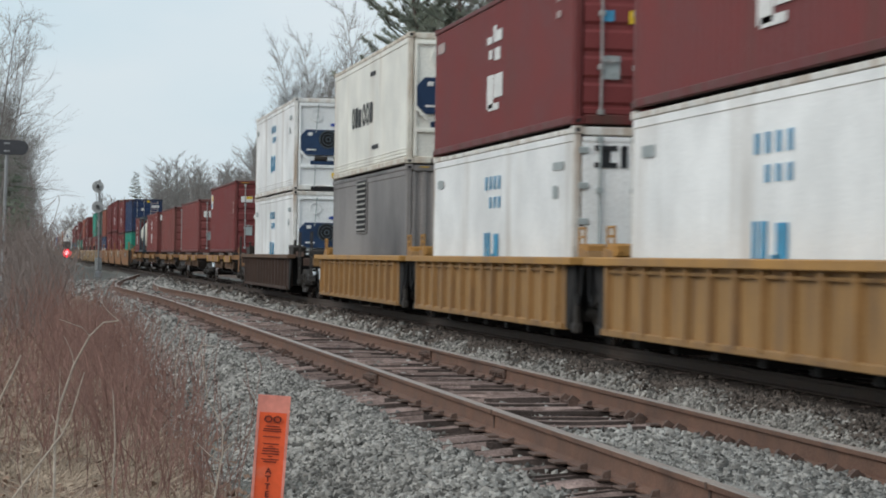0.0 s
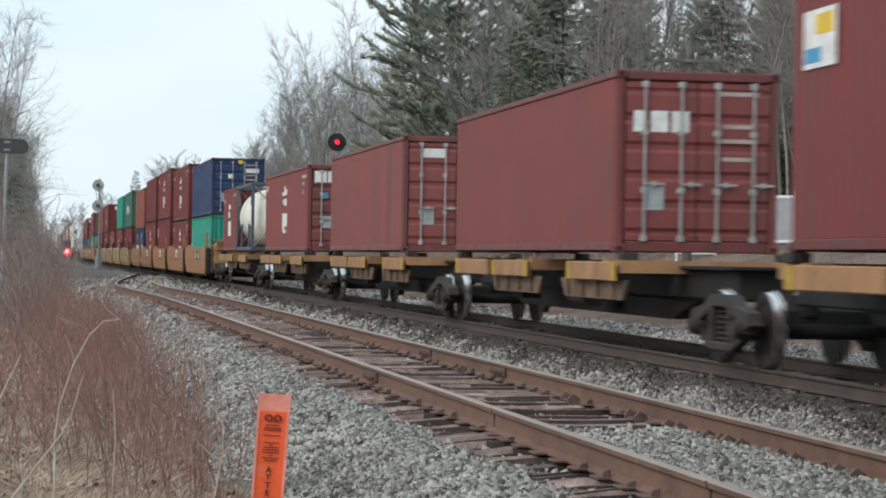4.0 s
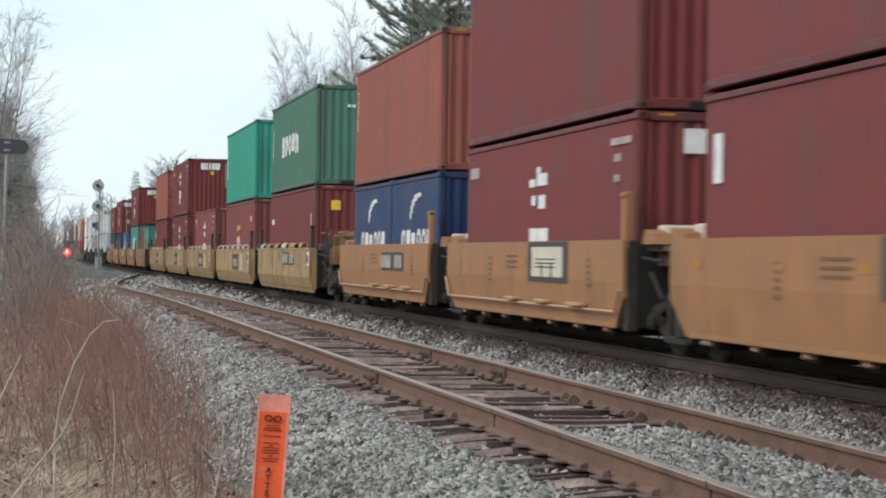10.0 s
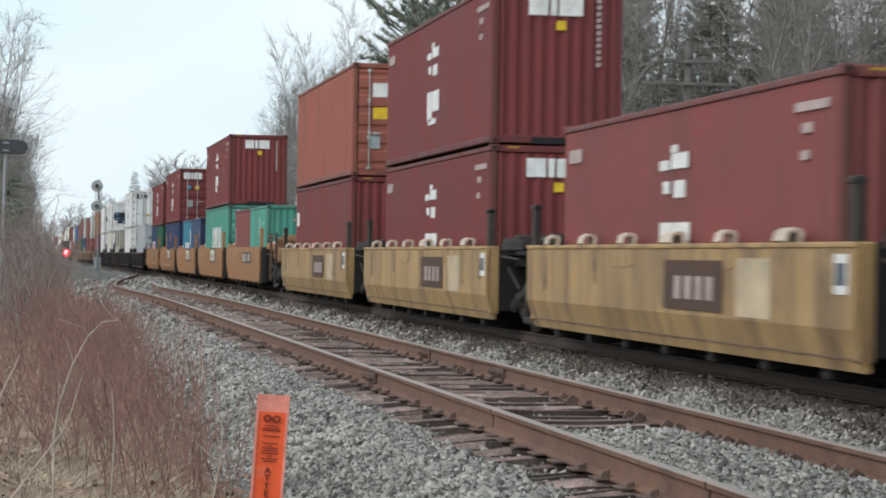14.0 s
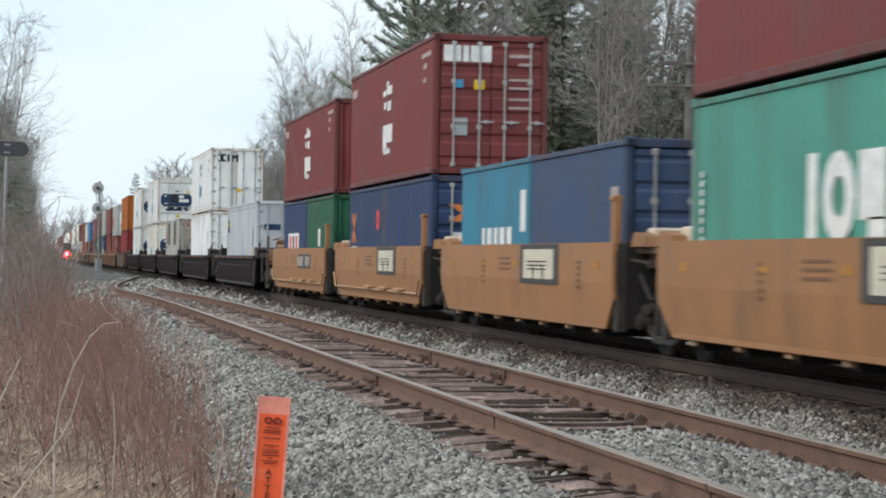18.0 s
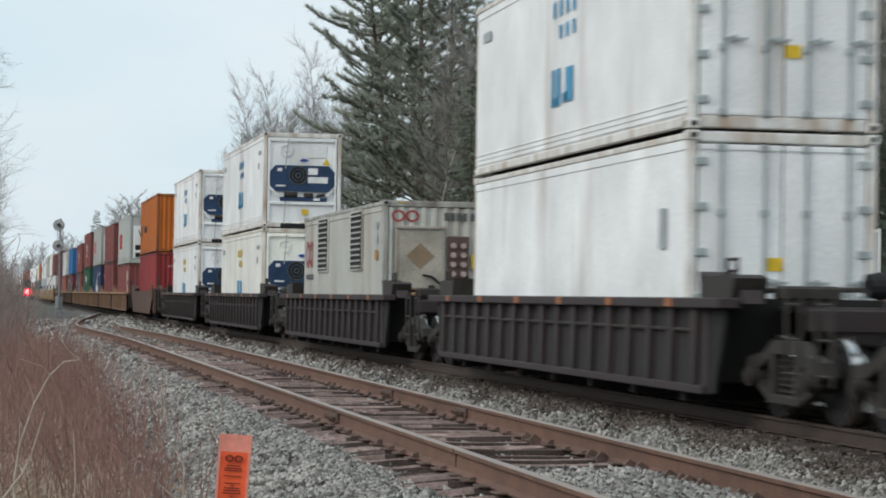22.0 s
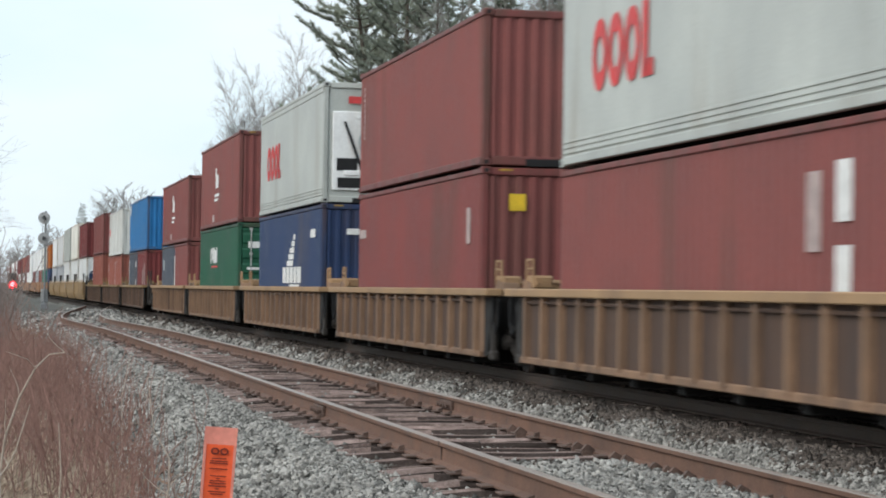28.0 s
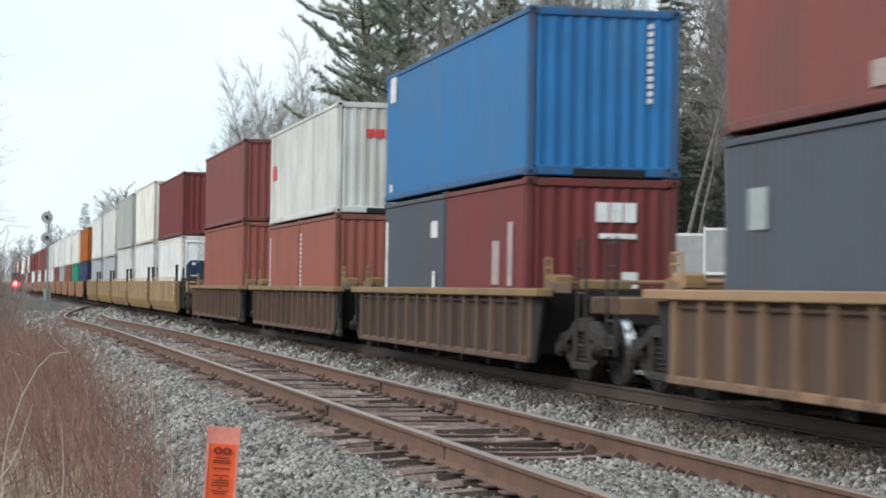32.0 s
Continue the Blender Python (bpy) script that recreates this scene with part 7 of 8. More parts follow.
TREE_LABEL = {"bare_tree": ("leafless grey deciduous tree beside the railway", "tree"), "pine_tree": ("tall dark green pine with upswept feathery limbs", "tree"), "spruce_tree": ("dark green conical spruce in the woods", "tree")}


def plant(kind, data, x, y, turn, size, group):
    root = thing(kind, TREE_LABEL[kind][0], "tree", group)
    root.matrix_basis = pose(x, y, ground_z(x, y) - 0.05, 0, 0, turn) @ Matrix.Diagonal((size, size, size, 1))
    root.scale = (size, size, size)
    part("trunk", data[0], M_BARK, root)
    part("crown", data[1], M_TWIG, root)


def build_trees():
    rnd = random.Random(8)
    wood_r, wood_l = "woods behind the train", "trees along the left verge"
    for u, d, k, size in ((174, 168, 0, 1.05), (186, 158, 1, 1.0), (198, 150, 2, 0.95), (214, 146, 0, 0.72), (166, 190, 1, 0.85), (226, 135, 2, 0.72), (186, 185, 0, 1.15), (207, 175, 1, 0.85)):
        x, y = spot(u, d)
        plant("pine_tree", PINES[k], x, y, rnd.uniform(0, 360), size, wood_r)
    for i in range(56):
        x, y = spot(rnd.uniform(196, 400), rnd.uniform(100, 165))
        plant("spruce_tree", SPRUCES[rnd.randrange(2)], x, y, rnd.uniform(0, 360), rnd.uniform(0.6, 0.95), wood_r)
    for i in range(16):
        x, y = spot(rnd.uniform(236, 400), rnd.uniform(115, 160))
        plant("pine_tree", PINES[i % 3], x, y, rnd.uniform(0, 360), rnd.uniform(0.5, 0.72), wood_r)
    for i in range(84):
        u = rnd.uniform(180, 410)
        d = rnd.uniform(84, 150) if u > 235 else rnd.uniform(120, 190)
        x, y = spot(u, d)
        plant("bare_tree", BARE[rnd.randrange(5)], x, y, rnd.uniform(0, 360), rnd.uniform(0.65, 1.0), wood_r)
    for i in range(38):
        u = 99 + 56 * ((i * 0.618) % 1.0)
        d = rnd.uniform(225, 300)
        tall = 0.62 + 0.33 * smooth_step(98, 118, u) + 0.28 * smooth_step(114, 136, u)
        x, y = spot(u, d)
        plant("bare_tree", (MID if i % 3 else BARE)[i % 3], x, y, rnd.uniform(0, 360), tall * rnd.uniform(0.85, 1.1), wood_r)
    x, y = spot(46, 500)
    plant("spruce_tree", SPRUCES[1], x, y, 0, 1.1, wood_r)
    for u, d, k, size in ((-34, 120, 1, 0.8), (-30, 150, 0, 0.9), (-26, 165, 2, 1.0), (-22, 190, 1, 0.9), (-17, 215, 0, 0.95), (-13, 240, 2, 1.1), (-15, 265, 1, 0.95), (-9, 290, 2, 1.1), (-6, 320, 0, 0.9), (-8, 345, 1, 0.85), (-3, 390, 2, 0.95), (0, 430, 0, 0.8), (-21, 225, 2, 1.0), (-26, 185, 0, 0.9), (-5, 365, 2, 0.9), (3, 480, 2, 0.8), (-11, 255, 2, 0.9), (-18, 240, 2, 0.85)):
        x, y = spot(u, d)
        plant("bare_tree", FAR[k], x, y, rnd.uniform(0, 360), size, wood_l)
    for u, d, k, size in ((-13, 105, 0, 0.75), (-12, 130, 1, 0.75), (-10.5, 150, 4, 0.7), (-9, 170, 3, 0.75), (-7, 200, 0, 0.6), (-5, 240, 3, 0.6), (-3.5, 290, 0, 0.5), (-11.5, 118, 2, 0.6), (-6, 220, 4, 0.5), (-8, 185, 1, 0.55)):
        x, y = spot(u, d)
        plant("bare_tree", BARE[k], x, y, rnd.uniform(0, 360), size, wood_l)
    for u, d, size in ((-8, 150, 1.05), (-11, 165, 1.25), (-6, 175, 0.85), (-14, 140, 1.1)):
        x, y = spot(u, d)
        plant("spruce_tree", SPRUCES[2], x, y, rnd.uniform(0, 360), size, wood_l)
    far_woods(rnd)


def tree_sheet(name, trees, spots, material, label):
    """Trees too far back to tell apart, joined; spots: (tree, x, y, base, turn, size)."""
    verts, faces, count = [], [], 0
    sets = []
    for tree in trees:
        pieces = []
        for me in tree:
            v = np.empty(len(me.vertices) * 3)
            me.vertices.foreach_get("co", v)
            pieces.append((v.reshape(-1, 3), np.array([q + (q[-1],) * (4 - len(q)) for q in (tuple(p.vertices)[:4] for p in me.polygons)])))
        sets.append(pieces)
    for k, x, y, base, a, size in spots:
        c, s = math.cos(a), math.sin(a)
        for v, f in sets[k]:
            verts.append(np.c_[v[:, 0] * c - v[:, 1] * s, v[:, 0] * s + v[:, 1] * c, v[:, 2]] * size + (x, y, base))
            faces.append(f + count)
            count += len(v)
    v, f = np.concatenate(verts), np.concatenate(faces)
    me = bpy.data.meshes.new(name)
    me.from_pydata(v.tolist(), [], [tuple(dict.fromkeys(q)) for q in f.tolist()])
    me.materials.append(material)
    tagged(new(name, me), label, "woods", kind="stuff")


def far_woods(rnd):
    spots = []
    for i in range(70):
        u, d = -36 + 34 * (i * 0.618 % 1.0), rnd.uniform(140, 330)
        x, y = spot(u, d)
        spots.append((i % 3, x, y, ground_z(x, y) - 0.2, rnd.uniform(0, 6.28), d * 0.0036 * rnd.uniform(0.4, 1.0)))
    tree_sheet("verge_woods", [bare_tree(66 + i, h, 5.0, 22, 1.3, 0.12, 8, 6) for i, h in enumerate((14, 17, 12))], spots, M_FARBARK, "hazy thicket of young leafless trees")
    spots = []
    for i in range(190):
        if i < 110:
            u = rnd.uniform(54, 112)
            d = rnd.uniform(330, 460)
        elif i < 156:
            u, d = rnd.uniform(30, 66), rnd.uniform(520, 680)
        else:
            u, d = rnd.uniform(-14, 40), rnd.uniform(700, 950)
        size = rnd.uniform(0.6, 0.83) * (1.0 + 0.22 * smooth_step(60, 100, u)) if i < 156 else rnd.uniform(0.6, 0.9)
        spots.append((rnd.randrange(3), *spot(u, d), -0.4, rnd.uniform(0, 6.28), size))
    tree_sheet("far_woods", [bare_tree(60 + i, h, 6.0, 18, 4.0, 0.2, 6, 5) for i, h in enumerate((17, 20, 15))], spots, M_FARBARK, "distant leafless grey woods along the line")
    spots = []
    for i in range(46):
        x, y = spot(190 + 220 * ((i * 0.618) % 1.0), rnd.uniform(168, 240))
        spots.append((rnd.randrange(2), x, y, ground_z(x, y) - 0.3, rnd.uniform(0, 6.28), rnd.uniform(0.95, 1.25)))
    tree_sheet("deep_woods", SPRUCES[:2], spots, M_SPRUCE, "dark evergreens deep in the woods behind the train")


build_trees()


def build_brush():
    rnd = random.Random(21)
    red, grey, straw, leaf, behind = Cloud(), Cloud(), Cloud(), Cloud(), Cloud()
    for i in range(1050):
        y = rnd.uniform(14.5, 48)
        edge = 1.25 + 0.02 * (y - 15) + 0.25 * math.sin(y * 0.9)
        x = edge - abs(rnd.gauss(0, 0.9)) - 0.05
        if x < -0.15 * y / 10 - 0.6:
            continue
        if y < 17.5 and x < 0.55 and rnd.random() < 0.8:
            continue
        z = ground_z(x, y)
        h = rnd.uniform(0.4, 1.4) * (0.75 if x > 0.9 else 1.0)
        pts = wander(rnd, Vector((x, y, z)), Vector((rnd.gauss(0, 0.2), rnd.gauss(0, 0.2), 1)), h, 4, 0.09)
        red.limb(pts, 0.005, 0.002, 3)
        for b in range(4):
            q = pts[1 + b % 4]
            red.limb([q, q + Vector((rnd.gauss(0, 0.09), rnd.gauss(0, 0.09), rnd.uniform(0.1, 0.32)))], 0.004, 0.0015, 3)
    for i in range(1500):
        d = rnd.uniform(45, 170)
        u = rnd.uniform(-16, 15 - 4 * (d > 110))
        x, y = spot(u, d)
        h = rnd.uniform(1.0, 3.0) * (0.7 if u > 8 else 1.0)
        pts = wander(rnd, Vector((x, y, ground_z(x, y))), Vector((rnd.gauss(0, 0.2), rnd.gauss(0, 0.2), 1)), h, 4, 0.1)
        grey.limb(pts, 0.014, 0.006, 3)
        for b in range(5):
            q = pts[1 + b % 4]
            grey.limb([q, q + Vector((rnd.gauss(0, 0.25), rnd.gauss(0, 0.25), rnd.uniform(0.1, 0.6)))], 0.009, 0.004, 3)
    for i in range(2600):
        y = rnd.uniform(34, 125)
        x = 15.2 + abs(rnd.gauss(0, 1.8)) + 0.012 * y
        h = rnd.uniform(0.4, 1.5)
        pts = wander(rnd, Vector((x, y, ground_z(x, y) - 0.02)), Vector((rnd.gauss(0, 0.25), rnd.gauss(0, 0.25), 1)), h, 3, 0.12)
        behind.limb(pts, 0.01, 0.004, 3)
        for b in range(4):
            q = pts[1 + b % 3]
            behind.limb([q, q + Vector((rnd.gauss(0, 0.18), rnd.gauss(0, 0.18), rnd.uniform(0.1, 0.4)))], 0.007, 0.003, 3)
    for i in range(13000):
        y = rnd.uniform(-4, 60)
        x = rnd.uniform(-1.2 - 0.02 * y, 1.7)
        z = ground_z(x, y)
        p = Vector((x, y, z - 0.01))
        d = Vector((rnd.gauss(0, 0.8), rnd.gauss(0, 0.8), rnd.uniform(0.2, 1.0))).normalized()
        straw.blade(p, p + d * rnd.uniform(0.08, 0.3), rnd.uniform(0.002, 0.005), d.orthogonal().normalized())
    for i in range(7000):
        y = rnd.uniform(14.5, 24)
        x = rnd.uniform(-0.9, 1.1)
        if noise.noise((x * 1.3, y * 0.7, 4.0)) < -0.05:
            continue
        p = Vector((x, y, ground_z(x, y)))
        d = Vector((rnd.gauss(0.3, 0.8), rnd.gauss(0, 0.5), rnd.uniform(0.15, 0.7))).normalized()
        straw.blade(p, p + d * rnd.uniform(0.15, 0.4), rnd.uniform(0.003, 0.007), d.orthogonal().normalized())
    for i in range(13000):
        y = -4 + 58 * rnd.random() ** 1.25
        x = rnd.uniform(-1.2 - 0.02 * y, 1.75)
        c = Vector((x, y, ground_z(x, y) + rnd.uniform(0.004, 0.03)))
        a = Vector((rnd.gauss(0, 1), rnd.gauss(0, 1), rnd.gauss(0, 0.4))).normalized() * rnd.uniform(0.02, 0.05)
        b = a.orthogonal().normalized() * rnd.uniform(0.012, 0.03)
        k = len(leaf.v)
        leaf.v += [tuple(c - a), tuple(c + b), tuple(c + a), tuple(c - b)]
        leaf.f.append((k, k + 1, k + 2, k + 3))
    for name, cloud, m, label in (("red_brush", red, M_STEM, "thicket of bare red-brown shrub stems"), ("grey_brush", grey, M_BRUSH, "grey leafless brush beside the track"), ("lineside_brush", behind, mat("pinkish_brown_stems", (0.3, 0.21, 0.18), 0.95, 0.0, 0.4, 1.0, 20, 0.0, spec=0.1), "low pinkish-brown brush behind the train"), ("dry_grass", straw, M_DRY, "flattened dry grass on the verge"), ("leaf_litter", leaf, M_LEAF, "brown fallen leaves on the verge")):
        tagged(new(name, cloud.mesh(name, m)), label, "brush" if "brush" in name else name.replace("_", " "), kind="stuff")
    # a few pale saplings stand out in front
    def sapling(u, d, stems):
        x, y = spot(u, d)
        c = Cloud()
        for r, pts in stems:
            line = [Vector((a, rnd.gauss(0, 0.02), b)) for a, b in pts]
            c.limb(line, r, r * 0.35, 5)
            for q in line[2:]:
                if rnd.random() < 0.5:
                    c.limb(wander(rnd, q, Vector((rnd.uniform(-0.9, 0.9), rnd.gauss(0, 0.3), 0.6)), rnd.uniform(0.06, 0.2), 3, 0.25), r * 0.4, 0.0015, 4)
        tagged(new("sapling", c.mesh("sapling", M_PALETWIG)), "thin pale leafless sapling rising from dry grass", "sapling", "saplings on the verge").matrix_basis = pose(x, y, ground_z(x, y))

    sapling(13, 12.0, ((0.009, ((-0.02, -0.02), (0.0, 0.45), (0.0, 0.78), (0.024, 0.965), (0.092, 1.165), (0.17, 1.32), (0.24, 1.39), (0.32, 1.4))), (0.008, ((-0.3, -0.02), (-0.22, 0.46), (0.04, 0.81), (0.077, 0.89), (0.146, 1.13)))))
    sapling(-2, 12.0, ((0.011, ((-0.4, -0.02), (-0.2, 0.62), (-0.122, 0.95), (-0.05, 1.1), (0.0, 1.22))),))
    sapling(38, 12.0, ((0.007, ((0.0, -0.02), (0.0, 0.5), (0.01, 0.78), (-0.006, 1.03))),))
    sapling(82, 12.0, ((0.006, ((-0.02, -0.02), (0.0, 0.45), (0.04, 0.69), (0.04, 0.84), (-0.04, 0.98), (-0.06, 1.12), (-0.083, 1.26))), (0.004, ((0.04, 0.69), (0.09, 0.74), (0.146, 0.77))), (0.004, ((0.035, 0.65), (-0.02, 0.68), (-0.083, 0.74)))))
    sapling(3, 13.5, ((0.006, ((0.05, -0.02), (0.03, 0.3), (0.06, 0.6))), (0.005, ((-0.1, -0.02), (-0.05, 0.35), (-0.06, 0.62)))))
    sapling(62, 17.0, ((0.005, ((0.0, -0.02), (0.05, 0.5), (0.04, 0.9), (0.1, 1.2))),))


build_brush()


# ---- ballast stones ----
def stone_sheet(name, v, material, base, label):
    """Angular stones, six corners each, as one mesh that varies stone by stone."""
    n = len(v)
    faces = np.array([(0, 2, 4), (2, 1, 4), (1, 3, 4), (3, 0, 4), (2, 0, 5), (1, 2, 5), (3, 1, 5), (0, 3, 5)])
    f = (faces[None] + 6 * np.arange(n)[:, None, None]).reshape(-1)
    me = bpy.data.meshes.new(name)
    me.vertices.add(6 * n)
    me.vertices.foreach_set("co", v.reshape(-1))
    me.loops.add(len(f))
    me.loops.foreach_set("vertex_index", f.astype(np.int32))
    me.polygons.add(8 * n)
    me.polygons.foreach_set("loop_start", np.arange(0, 24 * n, 3, dtype=np.int32))
    me.update(calc_edges=True)
    m = mat(material, base, 0.9, 0.0, 0.3, 1.0, 30.0, 0.4, spec=0.2)
    nt = m.node_tree
    geo = nt.nodes.new("ShaderNodeNewGeometry")
    ramp = nt.nodes.new("ShaderNodeMapRange")
    ramp.inputs["To Min"].default_value, ramp.inputs["To Max"].default_value = 0.2, 1.65
    hsv = [k for k in nt.nodes if k.bl_idname == "ShaderNodeHueSaturation"][0]
    old = hsv.inputs["Value"].links[0].from_socket
    mul = nt.nodes.new("ShaderNodeMath")
    mul.operation = "MULTIPLY"
    nt.links.new(geo.outputs["Random Per Island"], ramp.inputs["Value"])
    nt.links.new(ramp.outputs["Result"], mul.inputs[0])
    nt.links.new(old, mul.inputs[1])
    nt.links.new(mul.outputs[0], hsv.inputs["Value"])
    me.materials.append(m)
    tagged(new(name, me), label, "gravel", kind="stuff")


def build_stones():
    rng = np.random.default_rng(5)
    spots = []
    for y0, y1, per, size in ((-6.0, 10.0, 120, 0.028), (10.0, 17.0, 1500, 0.0185), (17.0, 26.0, 1150, 0.02), (26.0, 42.0, 560, 0.025), (42.0, 75.0, 130, 0.042), (75.0, 140.0, 24, 0.085)):
        n = int((y1 - y0) * (10.5 if y0 < 17 else 14.0) * per)
        x = rng.uniform(1.35, 11.9 if y0 < 17 else 15.4, n)
        y = rng.uniform(y0, y1, n)
        edge = 1.6 + 0.3 * np.sin(y * 1.3) + 0.6 * np.clip((y - 20) / 50, 0, 1) + rng.normal(0, 0.18, n)
        keep = (x > edge) & (x < np.minimum(15.4, np.maximum(6.0, 1.2 + y * 0.42)))
        spots.append(np.c_[x[keep], y[keep], np.full(keep.sum(), size)])
    p = np.concatenate(spots)
    sx = np.array([side_x(v) for v in p[:, 1]])
    sz = np.array([side_z(v) for v in p[:, 1]])
    off = np.abs(p[:, 0] - sx)
    rails = np.abs(off - GAUGE / 2) < 0.1
    covered = np.clip((17.0 - p[:, 1]) / 3, 0, 1) * (off < 0.72)
    left_end = (p[:, 0] < sx - 0.7) & (off < 1.2 + rng.normal(0, 0.05, len(p)))
    gauge_side = off < 0.72
    chance = np.where(left_end, 0.07, np.where(gauge_side, np.maximum(0.14 + 0.1 * (p[:, 1] > 22), covered), 1.0))
    dirty = np.clip((MAIN_X - p[:, 0] - 1.3) / 0.3, 0, 1)
    far_side = p[:, 0] > MAIN_X
    keep = ~rails & (rng.random(len(p)) < chance) & (rng.random(len(p)) < np.where(far_side, 0.05 + 0.6 * (p[:, 0] > MAIN_X + 2.0), 0.03 + 0.97 * dirty)) & (np.abs(np.abs(p[:, 0] - MAIN_X) - GAUGE / 2) > 0.1)
    p = p[keep]
    z = np.array([ground_z(a, b) for a, b in p[:, :2]])
    n = len(p)
    base = np.array([(1, 0, 0), (-1, 0, 0), (0, 1, 0), (0, -1, 0), (0, 0, 1), (0, 0, -1)], float)
    v = (base[None] + rng.uniform(-0.35, 0.35, (n, 6, 3))) * (1.3 * p[:, 2] * rng.uniform(0.55, 1.45, n))[:, None, None] * rng.uniform(0.5, 1.35, (n, 1, 3))
    q = rng.normal(size=(n, 4))
    q /= np.linalg.norm(q, axis=1)[:, None]
    w, a, b, c = q.T
    R = np.stack([np.stack([1 - 2 * (b * b + c * c), 2 * (a * b - c * w), 2 * (a * c + b * w)], -1), np.stack([2 * (a * b + c * w), 1 - 2 * (a * a + c * c), 2 * (b * c - a * w)], -1), np.stack([2 * (a * c - b * w), 2 * (b * c + a * w), 1 - 2 * (a * a + b * b)], -1)], 1)
    v = np.einsum("nij,nkj->nki", R, v)
    right_end = (p[:, 0] > sx[keep] + 0.7) & (np.abs(p[:, 0] - sx[keep]) < 1.35)
    lift = np.where(covered[keep] > 0.2, 0.07, np.where(right_end, 0.06, 0.0))
    v += np.c_[p[:, :2], z + lift + p[:, 2] * rng.uniform(-0.3, 0.5, n)][:, None]
    # stones near the main track: brown dirt plus painted shade of the train
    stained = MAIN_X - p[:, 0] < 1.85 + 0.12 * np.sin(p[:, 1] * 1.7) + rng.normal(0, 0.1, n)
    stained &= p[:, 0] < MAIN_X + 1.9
    stone_sheet("ballast_stones", v[~stained], "crushed_stone", (0.28, 0.268, 0.246), "loose grey crushed stone ballast")
    stone_sheet("stained_stones", v[stained], "oil_darkened_stone", (0.105, 0.087, 0.075), "brown grimy ballast beside the main track, darkened as train shade")


build_stones()


# ---- signals, signs, poles and fences ----
M_SIGNAL = mat("weathered_grey_signal_paint", (0.42, 0.43, 0.43), 0.6, 0.1, 0.2, 6, 40, 0.1)
M_MAST = mat("dull_aluminium_mast", (0.3, 0.31, 0.32), 0.55, 0.4, 0.2, 6, 40, 0.1)
M_TARGET = mat("black_signal_target", (0.02, 0.021, 0.023), 0.7, 0.0, 0.2, 6, 40, 0.1)
M_RED = glow("lit_red_lens", (1.0, 0.02, 0.04), 2.2)
# paler glow for the glare in the middle of the dwarf signal's light
M_GLARE = glow("lens_glare_glow", (1.0, 0.3, 0.34), 3.5)
M_ORANGE = mat("orange_marker_plastic", (0.85, 0.12, 0.035), 0.5, 0.0, 0.12, 6, 60, 0.05, 0.0, (0.75, 0.35, 0.25), 0.15)
M_FADE = mat("sun_bleached_orange_plastic", (0.72, 0.26, 0.2), 0.6, 0.0, 0.15, 12, 60, 0.05)
M_INK = mat("dark_printed_ink", (0.12, 0.02, 0.015), 0.7, 0.0, 0.2, 20, 80, 0.0)
M_BACK = mat("dark_sign_back", (0.06, 0.062, 0.07), 0.6, 0.1, 0.2, 6, 40, 0.05)
M_POLE = mat("weathered_pole_wood", (0.15, 0.14, 0.13), 0.95, 0.0, 0.3, 3, 40, 0.3, spec=0.1)
M_GLASS = mat("pale_glass_insulator", (0.36, 0.4, 0.4), 0.2, 0.0, 0.1, 10, 40, 0.0)
M_VINYL = mat("white_fence_vinyl", (0.7, 0.7, 0.69), 0.5, 0.0, 0.08, 3, 40, 0.02)
M_MESH = mat("grey_fence_infill", (0.33, 0.34, 0.35), 0.7, 0.0, 0.15, 3, 40, 0.05)
M_BOARD = mat("weathered_grey_boards", (0.2, 0.175, 0.165), 0.9, 0.0, 0.3, 2, 30, 0.2, random_amount=0.15)


def searchlight_head(parent, z, facing, lit):
    """A round target plate with hood and housing. facing: -1 looks at the camera."""
    t = part("target", Build().tube((0, -0.02, 0), (0, 0.02, 0), 0.42, n=28), M_TARGET if lit else M_SIGNAL, parent, "round black target" if lit else "round grey target seen from behind", pose(0, 0, z))
    part("housing", Build().tube((0, 0.02, 0), (0, 0.34, 0), 0.14, 0.1, n=14).box(0, 0.2, -0.02, 0.2, 0.3, 0.3, 0.03), M_SIGNAL if not lit else M_TARGET, t, "lamp housing")
    part("hood", Build().tube((0, -0.26, 0.02), (0, -0.02, 0.02), 0.13, n=16, caps=False), M_TARGET, t, "lamp hood")
    if lit:
        part("lens", Build().tube((0, -0.05, 0), (0, -0.03, 0), 0.115, n=18), M_RED, t, "glowing red lens")


def mast_signal(x, y, zs, lit, label, base_z):
    root = thing("mast_signal", label, "railway signal", m=pose(x, y, base_z))
    top = max(zs) - base_z
    part("mast", Build().tube((0.12, 0.3, 0), (0.12, 0.3, top + 0.5), 0.075, n=12), M_MAST, root, "slim metal mast")
    part("base", Build().box(0.12, 0.3, 0.2, 0.5, 0.5, 0.5, 0.04), M_MAST, root, "mast foot")
    part("case", Build().box(0.12, 0.55, 1.0, 0.5, 0.35, 0.9, 0.03), M_SIGNAL, root, "relay case on the mast")
    ladder = Build()
    for s in (-0.2, 0.2):
        ladder.tube((0.12 + s, 0.62, 0.4), (0.12 + s, 0.42, top), 0.018)
    for i in range(int(top / 0.35)):
        ladder.tube((-0.08, 0.6 - 0.02 * i, 0.5 + i * 0.33), (0.32, 0.6 - 0.02 * i, 0.5 + i * 0.33), 0.012)
    part("ladder", ladder, M_MAST, root, "thin access ladder")
    for z in zs:
        searchlight_head(root, z - base_z, -1, lit)


mast_signal(4.9, 165.0, (6.02, 4.55), False, "grey mast signal with two round heads seen from behind", ground_z(5.25, 165))
